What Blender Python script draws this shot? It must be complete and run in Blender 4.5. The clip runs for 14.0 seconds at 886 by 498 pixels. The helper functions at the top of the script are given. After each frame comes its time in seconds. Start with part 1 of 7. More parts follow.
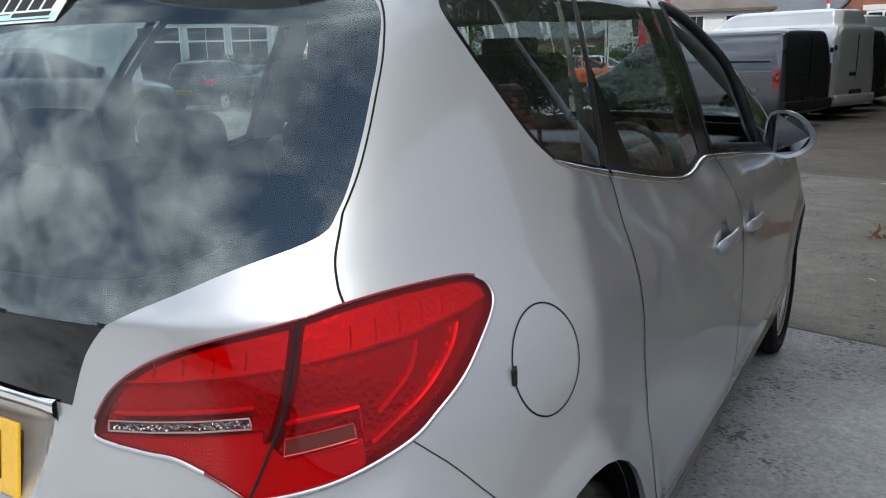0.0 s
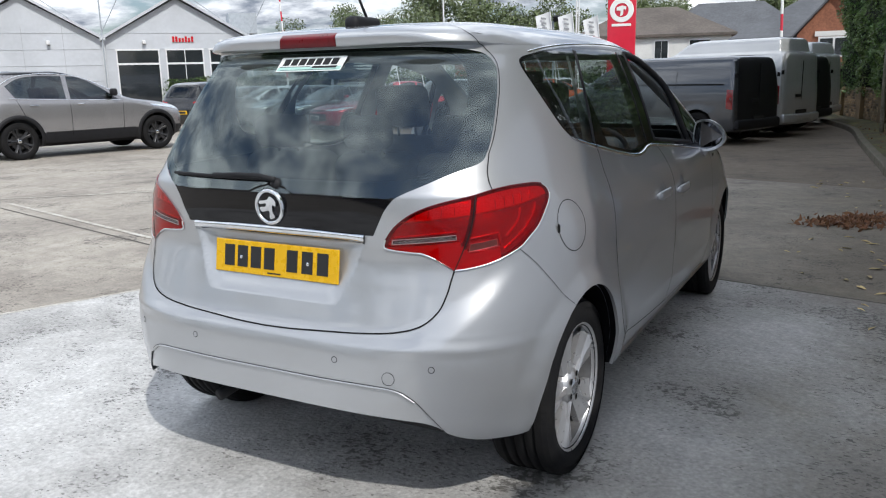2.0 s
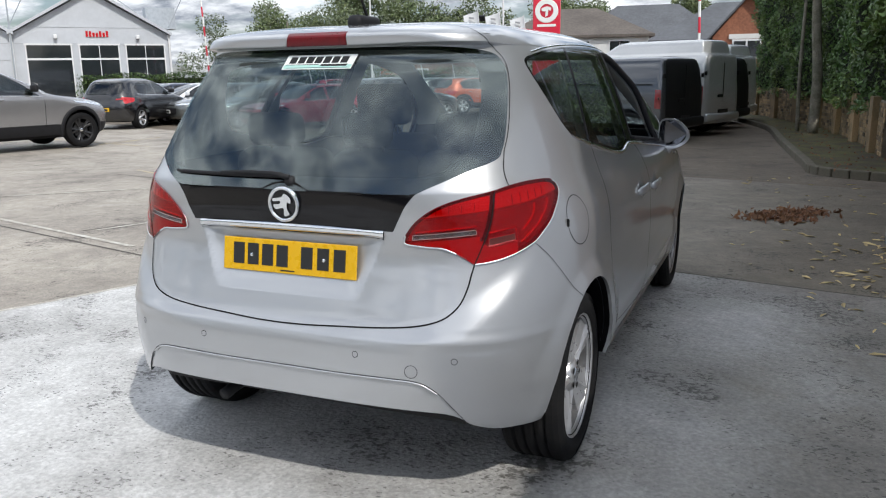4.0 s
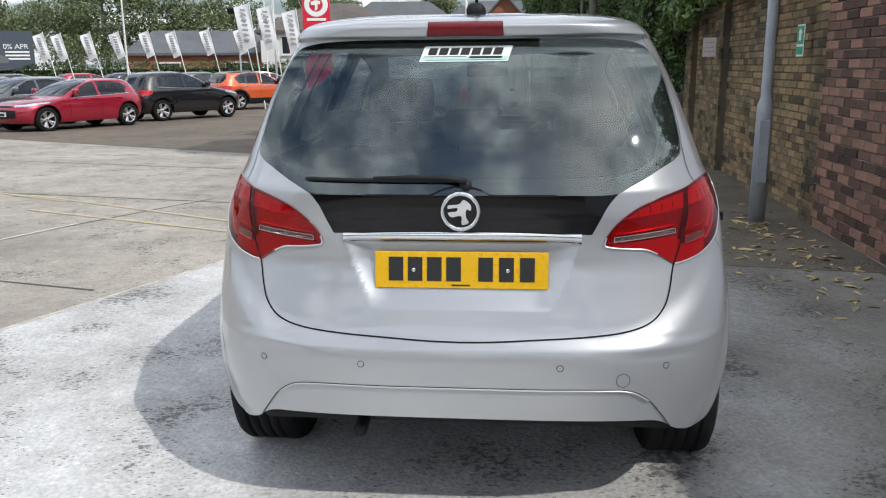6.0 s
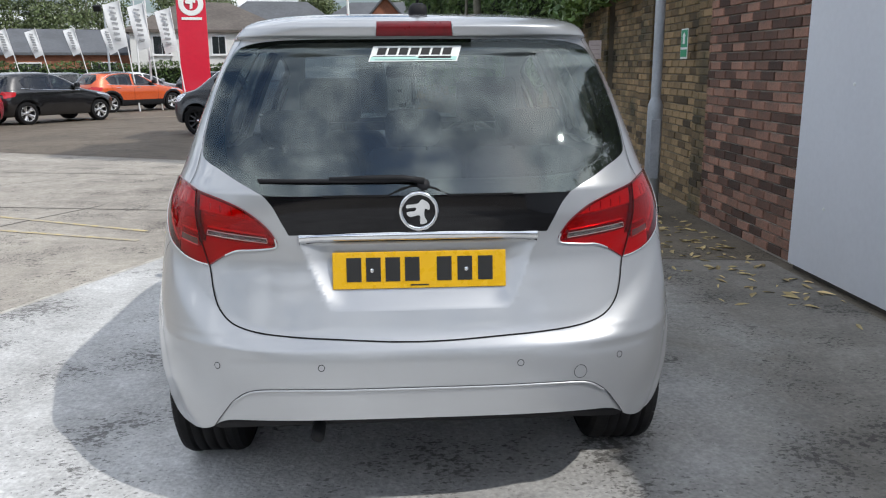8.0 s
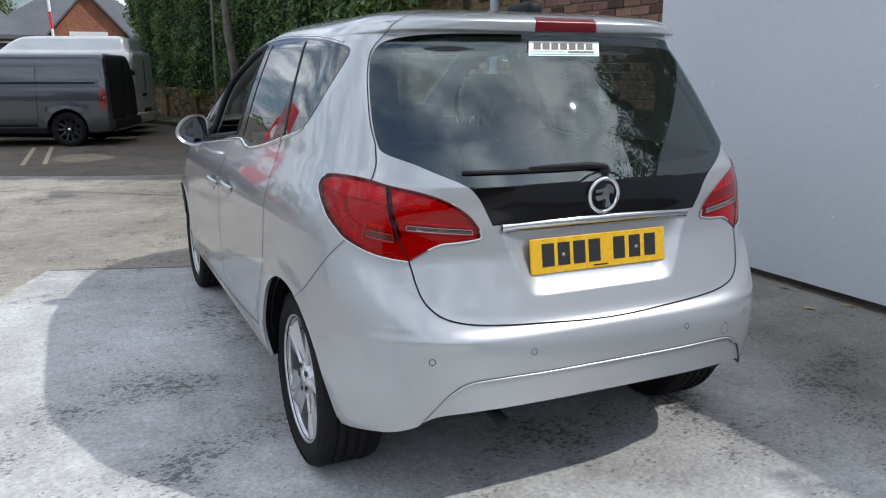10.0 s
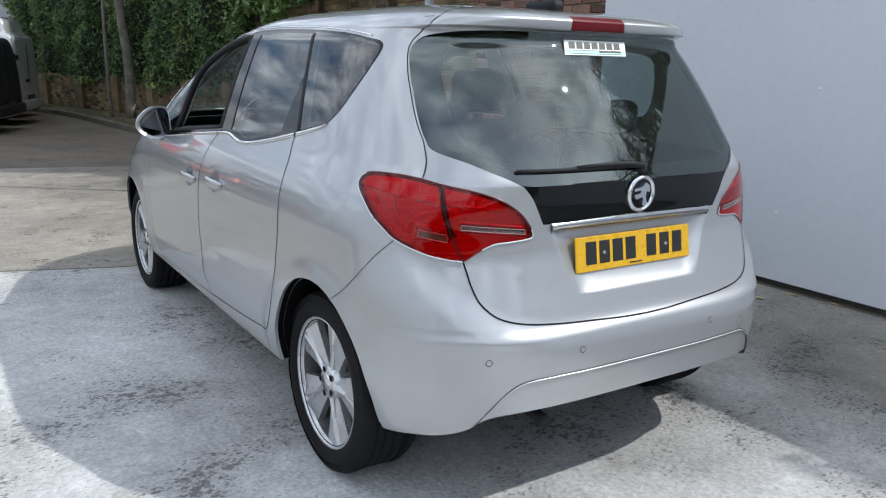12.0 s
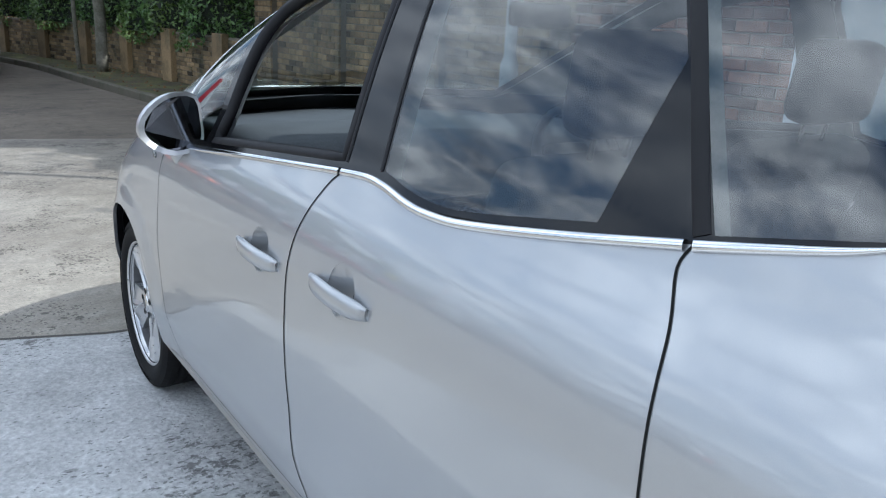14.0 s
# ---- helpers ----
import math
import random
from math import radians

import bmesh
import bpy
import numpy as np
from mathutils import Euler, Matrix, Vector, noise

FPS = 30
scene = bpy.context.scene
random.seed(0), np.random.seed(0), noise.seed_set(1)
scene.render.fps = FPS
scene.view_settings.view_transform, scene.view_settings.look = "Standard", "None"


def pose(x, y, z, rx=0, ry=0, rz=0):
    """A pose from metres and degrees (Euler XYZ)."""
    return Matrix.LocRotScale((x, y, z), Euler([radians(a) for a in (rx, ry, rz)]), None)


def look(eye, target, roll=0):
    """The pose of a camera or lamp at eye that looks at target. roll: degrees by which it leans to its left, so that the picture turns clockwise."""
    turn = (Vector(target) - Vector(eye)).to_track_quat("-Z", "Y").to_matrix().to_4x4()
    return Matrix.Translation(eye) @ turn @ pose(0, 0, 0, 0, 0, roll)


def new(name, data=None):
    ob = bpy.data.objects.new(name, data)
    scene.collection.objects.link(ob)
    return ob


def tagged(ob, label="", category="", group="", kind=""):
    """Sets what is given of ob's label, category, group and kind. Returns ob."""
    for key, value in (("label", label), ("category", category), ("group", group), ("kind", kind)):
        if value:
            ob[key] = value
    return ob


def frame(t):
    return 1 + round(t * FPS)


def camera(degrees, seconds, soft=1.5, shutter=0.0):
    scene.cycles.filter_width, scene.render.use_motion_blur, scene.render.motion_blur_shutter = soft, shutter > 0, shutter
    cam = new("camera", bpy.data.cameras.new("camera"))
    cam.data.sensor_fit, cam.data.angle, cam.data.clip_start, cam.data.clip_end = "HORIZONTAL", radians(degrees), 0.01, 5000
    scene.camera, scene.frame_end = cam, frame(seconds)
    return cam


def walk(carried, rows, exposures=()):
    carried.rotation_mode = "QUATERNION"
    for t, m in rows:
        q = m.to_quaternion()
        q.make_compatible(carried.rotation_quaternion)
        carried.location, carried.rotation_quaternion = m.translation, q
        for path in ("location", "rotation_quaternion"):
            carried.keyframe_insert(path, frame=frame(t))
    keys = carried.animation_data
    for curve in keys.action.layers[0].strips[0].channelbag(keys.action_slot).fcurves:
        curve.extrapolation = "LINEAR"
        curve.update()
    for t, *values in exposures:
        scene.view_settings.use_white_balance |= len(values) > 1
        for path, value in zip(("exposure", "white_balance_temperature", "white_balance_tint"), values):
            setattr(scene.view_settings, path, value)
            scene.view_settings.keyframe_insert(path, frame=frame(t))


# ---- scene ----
cam = camera(58.5, 14.0, soft=1.15)
PATH = [
    (0, (1.304, -1.163, 1.367), (0.301, 0.501, 0.893), -1.4),
    (0.5, (1.482, -1.63, 1.403), (0.491, 0.048, 0.951), -1.2),
    (1, (1.536, -2.044, 1.398), (0.556, -0.36, 0.946), -1.0),
    (1.5, (1.628, -2.379, 1.403), (0.668, -0.68, 0.963), -1.1),
    (2, (1.723, -2.569, 1.405), (0.777, -0.859, 0.98), -1.3),
    (2.5, (1.736, -2.626, 1.406), (0.803, -0.906, 0.995), -1.2),
    (2.7, (1.738, -2.634, 1.41), (0.808, -0.912, 1.001), -1.3),
    (4.8, (1.06, -2.816, 1.412), (0.501, -0.95, 0.959), -0.4),
    (5, (0.918, -2.823, 1.401), (0.425, -0.939, 0.945), -0.4),
    (5.5, (0.511, -2.85, 1.411), (0.195, -0.929, 0.956), -0.5),
    (6, (0.159, -2.895, 1.423), (-0.021, -0.955, 0.971), -0.6),
    (6.5, (0.08, -2.903, 1.422), (-0.019, -0.957, 0.972), -0.6),
    (7, (0.106, -2.911, 1.418), (0.046, -0.963, 0.97), -0.6),
    (7.2, (0.108, -2.912, 1.42), (0.066, -0.964, 0.97), -0.6),
    (9.3, (-0.939, -2.788, 1.418), (-0.373, -0.92, 0.977), -0.1),
    (9.5, (-1.119, -2.744, 1.408), (-0.474, -0.903, 0.966), -0.1),
    (10, (-1.501, -2.643, 1.393), (-0.681, -0.874, 0.949), 0.0),
    (10.5, (-1.746, -2.482, 1.412), (-0.806, -0.773, 0.968), 0.1),
    (11, (-1.852, -2.44, 1.412), (-0.839, -0.773, 0.97), 0.3),
    (11.5, (-1.88, -2.431, 1.406), (-0.828, -0.789, 0.961), 0.8),
    (12, (-1.912, -2.373, 1.402), (-0.844, -0.745, 0.942), 1.3),
    (12.5, (-1.877, -2.022, 1.351), (-0.804, -0.404, 0.871), 2.0),
    (13, (-1.800, -1.475, 1.357), (-0.714, 0.130, 0.861), 3.2),
    (13.5, (-1.704, -0.840, 1.385), (-0.614, 0.748, 0.844), 3.2),
    (14, (-1.534, -0.244, 1.378), (-0.422, 1.32, 0.813), 2.8),
]
EXPOSURES = [(0, 0.13, 6000, 9), (1.0, -0.05, 6050, 10), (1.5, -0.06, 6050, 10), (5.0, -0.08, 6150, 10), (6.5, -0.08, 6150, 10), (9.5, -0.18, 5950, 10), (11.0, -0.05, 5900, 9), (12.5, -0.02, 5850, 8), (13.5, 0.12, 5650, 7), (14.0, 0.30, 5550, 7)]
walk(cam, [(t, look(eye, target, roll)) for t, eye, target, roll in PATH], EXPOSURES)

# ---- sky and sun ----
SUN = Vector((0.725, -0.56, 1.0)).normalized()
sun = new("sun", bpy.data.lights.new("sun", "SUN"))
sun.data.energy, sun.data.angle, sun.data.color = 3.3, radians(0.55), (1.0, 0.935, 0.835)
sun.matrix_world = look(SUN * 60, (0, 0, 0))

world = bpy.data.worlds.new("sky")
scene.world = world
world.use_nodes = True
wn, wl = world.node_tree.nodes, world.node_tree.links
wn.clear()


def wnode(kind, **values):
    n = wn.new(kind)
    for key, value in values.items():
        n.inputs[key].default_value = value
    return n


sky = wn.new("ShaderNodeTexSky")
sky.sky_type, sky.sun_disc = "NISHITA", False
sky.sun_elevation, sky.sun_rotation = math.asin(SUN.z), math.atan2(SUN.x, SUN.y)
sky.air_density, sky.dust_density = 1.0, 1.5
way = wn.new("ShaderNodeTexCoord")
split = wn.new("ShaderNodeSeparateXYZ")
wl.new(way.outputs["Generated"], split.inputs[0])
lift = wn.new("ShaderNodeMath")
lift.operation = "MAXIMUM"
lift.inputs[1].default_value = 0.0
wl.new(split.outputs["Z"], lift.inputs[0])
raised = wn.new("ShaderNodeMath")
raised.inputs[1].default_value = 0.22
wl.new(lift.outputs[0], raised.inputs[0])
flat = []
for axis in "XY":
    d = wn.new("ShaderNodeMath")
    d.operation = "DIVIDE"
    wl.new(split.outputs[axis], d.inputs[0])
    wl.new(raised.outputs[0], d.inputs[1])
    flat.append(d)
ceiling = wn.new("ShaderNodeCombineXYZ")
wl.new(flat[0].outputs[0], ceiling.inputs["X"])
wl.new(flat[1].outputs[0], ceiling.inputs["Y"])
cover = wnode("ShaderNodeTexNoise", Scale=2.5, Detail=11.0, Roughness=0.56, Distortion=0.35)
wl.new(ceiling.outputs[0], cover.inputs["Vector"])
mask = wn.new("ShaderNodeValToRGB")
mask.color_ramp.elements[0].position, mask.color_ramp.elements[1].position = 0.37, 0.54
wl.new(cover.outputs["Fac"], mask.inputs[0])
shade = wnode("ShaderNodeTexNoise", Scale=3.4, Detail=9.0, Roughness=0.6, Distortion=0.1)
wl.new(ceiling.outputs[0], shade.inputs["Vector"])
body = wn.new("ShaderNodeValToRGB")
body.color_ramp.elements[0].position, body.color_ramp.elements[1].position = 0.38, 0.62
body.color_ramp.elements[0].color = (3.4, 3.75, 4.4, 1)
body.color_ramp.elements[1].color = (15.0, 15.0, 14.8, 1)
wl.new(shade.outputs["Fac"], body.inputs[0])
blend = wn.new("ShaderNodeMix")
blend.data_type = "RGBA"
wl.new(mask.outputs["Color"], blend.inputs["Factor"])
wl.new(sky.outputs[0], blend.inputs["A"])
wl.new(body.outputs["Color"], blend.inputs["B"])
glow = wnode("ShaderNodeBackground", Strength=0.15)
# haze: the clouds are duller towards the horizon
haze = wn.new("ShaderNodeMapRange")
haze.inputs["From Max"].default_value, haze.inputs["To Min"].default_value = 0.38, 0.50
wl.new(lift.outputs[0], haze.inputs["Value"])
dull = wn.new("ShaderNodeHueSaturation")
wl.new(haze.outputs[0], dull.inputs["Value"])
wl.new(blend.outputs["Result"], dull.inputs["Color"])
wl.new(dull.outputs["Color"], glow.inputs["Color"])
wl.new(glow.outputs[0], wn.new("ShaderNodeOutputWorld").inputs["Surface"])

# ---- materials ----
def surface(name, base, rough=0.5, metal=0.0, stain=None, amount=0.35, scale=1.5, fine=40.0, grain=0.12, bump=0.0, coat=0.0,
            coords="Object", spec=0.5, gaps=(0.42, 0.66), detail=8.0, alter=0.0, burnt=0.0):
    """A procedural surface: broad stains, fine grain, optional relief; alter varies it from piece to piece."""
    m = bpy.data.materials.new(name)
    m.use_nodes = True
    n, l = m.node_tree.nodes, m.node_tree.links
    b = n["Principled BSDF"]
    b.inputs["Metallic"].default_value = metal
    b.inputs["Coat Weight"].default_value = coat
    b.inputs["Coat Roughness"].default_value = 0.03
    b.inputs["Coat IOR"].default_value = 1.65
    b.inputs["Specular IOR Level"].default_value = spec
    tc = n.new("ShaderNodeTexCoord")
    broad = n.new("ShaderNodeTexNoise")
    broad.inputs["Scale"].default_value, broad.inputs["Detail"].default_value = scale, detail
    broad.inputs["Roughness"].default_value = 0.62
    small = n.new("ShaderNodeTexNoise")
    small.inputs["Scale"].default_value, small.inputs["Detail"].default_value = fine, 5.0
    for tex in (broad, small):
        l.new(tc.outputs[coords], tex.inputs["Vector"])
    ramp = n.new("ShaderNodeMapRange")
    ramp.inputs["From Min"].default_value, ramp.inputs["From Max"].default_value = gaps
    ramp.inputs["To Max"].default_value = amount
    l.new(broad.outputs["Fac"], ramp.inputs["Value"])
    mix = n.new("ShaderNodeMix")
    mix.data_type = "RGBA"
    mix.inputs["A"].default_value = (*base, 1)
    mix.inputs["B"].default_value = (*(stain or [c * 0.55 for c in base]), 1)
    l.new(ramp.outputs[0], mix.inputs["Factor"])
    tone = n.new("ShaderNodeMapRange")
    tone.inputs["From Min"].default_value, tone.inputs["From Max"].default_value = 0.25, 0.75
    tone.inputs["To Min"].default_value, tone.inputs["To Max"].default_value = 1 - grain, 1 + grain
    l.new(small.outputs["Fac"], tone.inputs["Value"])
    hsv = n.new("ShaderNodeHueSaturation")
    l.new(mix.outputs["Result"], hsv.inputs["Color"])
    l.new(tone.outputs[0], hsv.inputs["Value"])
    last = hsv
    if alter:
        info = n.new("ShaderNodeObjectInfo")
        geo = n.new("ShaderNodeNewGeometry")
        add = n.new("ShaderNodeMath")
        l.new(info.outputs["Random"], add.inputs[0])
        l.new(geo.outputs["Random Per Island"], add.inputs[1])
        frac = n.new("ShaderNodeMath")
        frac.operation = "FRACT"
        l.new(add.outputs[0], frac.inputs[0])
        span = n.new("ShaderNodeMapRange")
        span.inputs["To Min"].default_value, span.inputs["To Max"].default_value = 1 - alter, 1 + alter
        l.new(frac.outputs[0], span.inputs["Value"])
        last = n.new("ShaderNodeHueSaturation")
        l.new(hsv.outputs["Color"], last.inputs["Color"])
        l.new(span.outputs[0], last.inputs["Value"])
        if burnt:
            # a share of the bricks is fired dark
            times, part_of, over, low, char = [n.new("ShaderNodeMath") for _ in range(4)] + [n.new("ShaderNodeHueSaturation")]
            times.operation, times.inputs[1].default_value = "MULTIPLY", 7.31
            part_of.operation = "FRACT"
            over.operation, over.inputs[1].default_value = "LESS_THAN", burnt
            low.operation, low.inputs[1].default_value, low.inputs[2].default_value = "MULTIPLY_ADD", -0.62, 1.0
            l.new(frac.outputs[0], times.inputs[0])
            l.new(times.outputs[0], part_of.inputs[0])
            l.new(part_of.outputs[0], over.inputs[0])
            l.new(over.outputs[0], low.inputs[0])
            l.new(last.outputs["Color"], char.inputs["Color"])
            l.new(low.outputs[0], char.inputs["Value"])
            char.inputs["Saturation"].default_value = 0.9
            last = char
    l.new(last.outputs["Color"], b.inputs["Base Color"])
    gloss = n.new("ShaderNodeMapRange")
    gloss.inputs["To Min"].default_value, gloss.inputs["To Max"].default_value = max(rough - 0.08, 0.01), min(rough + 0.08, 1)
    l.new(small.outputs["Fac"], gloss.inputs["Value"])
    l.new(gloss.outputs[0], b.inputs["Roughness"])
    if bump:
        bp = n.new("ShaderNodeBump")
        bp.inputs["Strength"].default_value, bp.inputs["Distance"].default_value = bump, 0.01
        l.new(small.outputs["Fac"], bp.inputs["Height"])
        l.new(bp.outputs[0], b.inputs["Normal"])
    return m


def plain(name, base, rough=0.5, metal=0.0, coat=0.0, spec=0.5):
    """A clean manufactured surface with only faint mottling."""
    return surface(name, base, rough, metal, amount=0.12, scale=6, fine=90, grain=0.04, coat=coat, spec=spec)


def glass(name, tint, ior=1.75, rough=0.0, dust=0.0, gloss=(1, 1, 1)):
    """A pane: tinted clear light, and gloss by Fresnel."""
    m = bpy.data.materials.new(name)
    m.use_nodes = True
    n, l = m.node_tree.nodes, m.node_tree.links
    n.clear()
    clear, shine, mix = n.new("ShaderNodeBsdfTransparent"), n.new("ShaderNodeBsdfGlossy"), n.new("ShaderNodeMixShader")
    clear.inputs["Color"].default_value = (*tint, 1)
    shine.inputs["Roughness"].default_value = rough
    shine.inputs["Color"].default_value = (*gloss, 1)
    face = n.new("ShaderNodeLayerWeight")
    face.inputs["Blend"].default_value = 0.5
    base = ((ior - 1) / (ior + 1)) ** 2
    power, scaled = n.new("ShaderNodeMath"), n.new("ShaderNodeMath")
    power.operation, power.inputs[1].default_value = "POWER", 5.0
    scaled.operation = "MULTIPLY_ADD"
    scaled.inputs[1].default_value, scaled.inputs[2].default_value = 1 - base, base
    l.new(face.outputs["Facing"], power.inputs[0])
    l.new(power.outputs[0], scaled.inputs[0])
    l.new(scaled.outputs[0], mix.inputs[0])
    l.new(clear.outputs[0], mix.inputs[1])
    l.new(shine.outputs[0], mix.inputs[2])
    film, coated = n.new("ShaderNodeBsdfDiffuse"), n.new("ShaderNodeMixShader")
    film.inputs["Color"].default_value = (0.75, 0.76, 0.76, 1)
    coated.inputs[0].default_value = dust
    l.new(mix.outputs[0], coated.inputs[1])
    l.new(film.outputs[0], coated.inputs[2])
    l.new(coated.outputs[0], n.new("ShaderNodeOutputMaterial").inputs["Surface"])
    return m


def facets(name, base, scale, rough=0.12, metal=0.9, strength=0.6):
    """A pressed reflector with many small facets."""
    m = bpy.data.materials.new(name)
    m.use_nodes = True
    n, l = m.node_tree.nodes, m.node_tree.links
    b = n["Principled BSDF"]
    b.inputs["Base Color"].default_value = (*base, 1)
    b.inputs["Metallic"].default_value, b.inputs["Roughness"].default_value = metal, rough
    tc, cells, bp = n.new("ShaderNodeTexCoord"), n.new("ShaderNodeTexVoronoi"), n.new("ShaderNodeBump")
    cells.inputs["Scale"].default_value = scale
    bp.inputs["Strength"].default_value, bp.inputs["Distance"].default_value = strength, 0.02
    l.new(tc.outputs["Object"], cells.inputs["Vector"])
    l.new(cells.outputs["Distance"], bp.inputs["Height"])
    l.new(bp.outputs[0], b.inputs["Normal"])
    return m


def concrete(name, base, stain, light, dark_amount, rough=0.72, scale=0.55, side_tone=None, pitted=0.0, dashed=False):
    """Worn concrete: broad damp stains, pale scuffs, dark pits and grit."""
    m = surface(name, base, rough, stain=stain, amount=dark_amount, scale=scale, fine=55, grain=0.22, bump=0.6, coords="Object",
                gaps=(0.36, 0.68), detail=11)
    n, l = m.node_tree.nodes, m.node_tree.links
    b = n["Principled BSDF"]
    tc = next(x for x in n if x.type == "TEX_COORD")
    source = b.inputs["Base Color"].links[0].from_socket
    scuff = n.new("ShaderNodeTexNoise")
    scuff.inputs["Scale"].default_value, scuff.inputs["Detail"].default_value, scuff.inputs["Roughness"].default_value = 2.6, 10, 0.7
    scuff.inputs["Distortion"].default_value = 0.6
    l.new(tc.outputs["Object"], scuff.inputs["Vector"])
    r1 = n.new("ShaderNodeMapRange")
    r1.inputs["From Min"].default_value, r1.inputs["From Max"].default_value, r1.inputs["To Max"].default_value = 0.52, 0.72, 0.36
    l.new(scuff.outputs["Fac"], r1.inputs["Value"])
    m1 = n.new("ShaderNodeMix")
    m1.data_type = "RGBA"
    m1.inputs["B"].default_value = (*light, 1)
    l.new(r1.outputs[0], m1.inputs["Factor"])
    l.new(source, m1.inputs["A"])
    pits = n.new("ShaderNodeTexNoise")
    pits.inputs["Scale"].default_value, pits.inputs["Detail"].default_value, pits.inputs["Roughness"].default_value = 26, 4, 0.75
    l.new(tc.outputs["Object"], pits.inputs["Vector"])
    zone = n.new("ShaderNodeTexNoise")
    zone.inputs["Scale"].default_value, zone.inputs["Detail"].default_value = 1.9, 3
    l.new(tc.outputs["Object"], zone.inputs["Vector"])
    both = n.new("ShaderNodeMath")
    both.operation = "MULTIPLY"
    l.new(pits.outputs["Fac"], both.inputs[0])
    l.new(zone.outputs["Fac"], both.inputs[1])
    r2 = n.new("ShaderNodeMapRange")
    r2.inputs["From Min"].default_value, r2.inputs["From Max"].default_value, r2.inputs["To Max"].default_value = 0.338 - pitted, 0.385 - pitted, 0.75
    l.new(both.outputs[0], r2.inputs["Value"])
    m2 = n.new("ShaderNodeMix")
    m2.data_type = "RGBA"
    m2.inputs["B"].default_value = (*[c * 0.35 for c in stain], 1)
    l.new(r2.outputs[0], m2.inputs["Factor"])
    l.new(m1.outputs["Result"], m2.inputs["A"])
    last = m2.outputs["Result"]
    # coarse mottling, a hand's width and less
    mott = n.new("ShaderNodeTexNoise")
    mott.inputs["Scale"].default_value, mott.inputs["Detail"].default_value, mott.inputs["Roughness"].default_value = 6.5, 11, 0.86
    l.new(tc.outputs["Object"], mott.inputs["Vector"])
    r3 = n.new("ShaderNodeMapRange")
    r3.inputs["From Min"].default_value, r3.inputs["From Max"].default_value = 0.32, 0.68
    r3.inputs["To Min"].default_value, r3.inputs["To Max"].default_value = 0.74 if dashed else 0.60, 1.22 if dashed else 1.28
    l.new(mott.outputs["Fac"], r3.inputs["Value"])
    h3 = n.new("ShaderNodeHueSaturation")
    l.new(r3.outputs[0], h3.inputs["Value"])
    l.new(last, h3.inputs["Color"])
    last = h3.outputs["Color"]
    if dashed:
        # the worn skin of the slab, a finger's width and less
        fine = n.new("ShaderNodeTexNoise")
        fine.inputs["Scale"].default_value, fine.inputs["Detail"].default_value, fine.inputs["Roughness"].default_value = 34, 6, 0.8
        l.new(tc.outputs["Object"], fine.inputs["Vector"])
        r5 = n.new("ShaderNodeMapRange")
        r5.inputs["From Min"].default_value, r5.inputs["From Max"].default_value = 0.36, 0.62
        r5.inputs["To Min"].default_value, r5.inputs["To Max"].default_value = 0.87, 1.09
        l.new(fine.outputs["Fac"], r5.inputs["Value"])
        h5 = n.new("ShaderNodeHueSaturation")
        l.new(r5.outputs[0], h5.inputs["Value"])
        l.new(last, h5.inputs["Color"])
        last = h5.outputs["Color"]
    # chipped holes with crisp edges, large and small, in drifts
    bend = n.new("ShaderNodeMix")
    bend.data_type = "VECTOR"
    bend.inputs["Factor"].default_value = 0.035
    l.new(tc.outputs["Object"], bend.inputs["A"])
    l.new(pits.outputs["Color"], bend.inputs["B"])
    for size, largest, most, rare in ((17.0, 0.40, 0.5, 5.0), (66.0, 0.62, 0.68, 1.5)) if dashed else ((17.0, 0.48, 0.82, 3.2), (62.0, 0.66, 0.78, 1.5)):
        cell = n.new("ShaderNodeTexVoronoi")
        cell.inputs["Scale"].default_value = size
        l.new(bend.outputs["Result"], cell.inputs["Vector"])
        if dashed:
            # the float's drag marks: short dashes across the slab
            drag = n.new("ShaderNodeMapping")
            drag.inputs["Rotation"].default_value, drag.inputs["Scale"].default_value = (0, 0, 0.35), (0.55, 1.25, 1)
            l.new(bend.outputs["Result"], drag.inputs["Vector"])
            l.new(drag.outputs["Vector"], cell.inputs["Vector"])
        pick = n.new("ShaderNodeSeparateColor")
        l.new(cell.outputs["Color"], pick.inputs[0])
        rad = n.new("ShaderNodeMath")
        rad.operation, rad.inputs[1].default_value = "POWER", rare
        l.new(pick.outputs[0], rad.inputs[0])
        drift = n.new("ShaderNodeMapRange")
        drift.inputs["From Min"].default_value, drift.inputs["From Max"].default_value, drift.inputs["To Max"].default_value = 0.36, 0.60, largest
        l.new(zone.outputs["Fac"], drift.inputs["Value"])
        wide = n.new("ShaderNodeMath")
        wide.operation = "MULTIPLY"
        l.new(rad.outputs[0], wide.inputs[0])
        l.new(drift.outputs[0], wide.inputs[1])
        over = n.new("ShaderNodeMath")
        over.operation = "SUBTRACT"
        l.new(wide.outputs[0], over.inputs[0])
        l.new(cell.outputs["Distance"], over.inputs[1])
        edge = n.new("ShaderNodeMapRange")
        edge.inputs["From Max"].default_value, edge.inputs["To Max"].default_value = 0.06, most
        l.new(over.outputs[0], edge.inputs["Value"])
        hole = n.new("ShaderNodeMix")
        hole.data_type = "RGBA"
        hole.inputs["B"].default_value = (*[c * 0.45 for c in stain], 1)
        l.new(edge.outputs[0], hole.inputs["Factor"])
        l.new(last, hole.inputs["A"])
        last = hole.outputs["Result"]
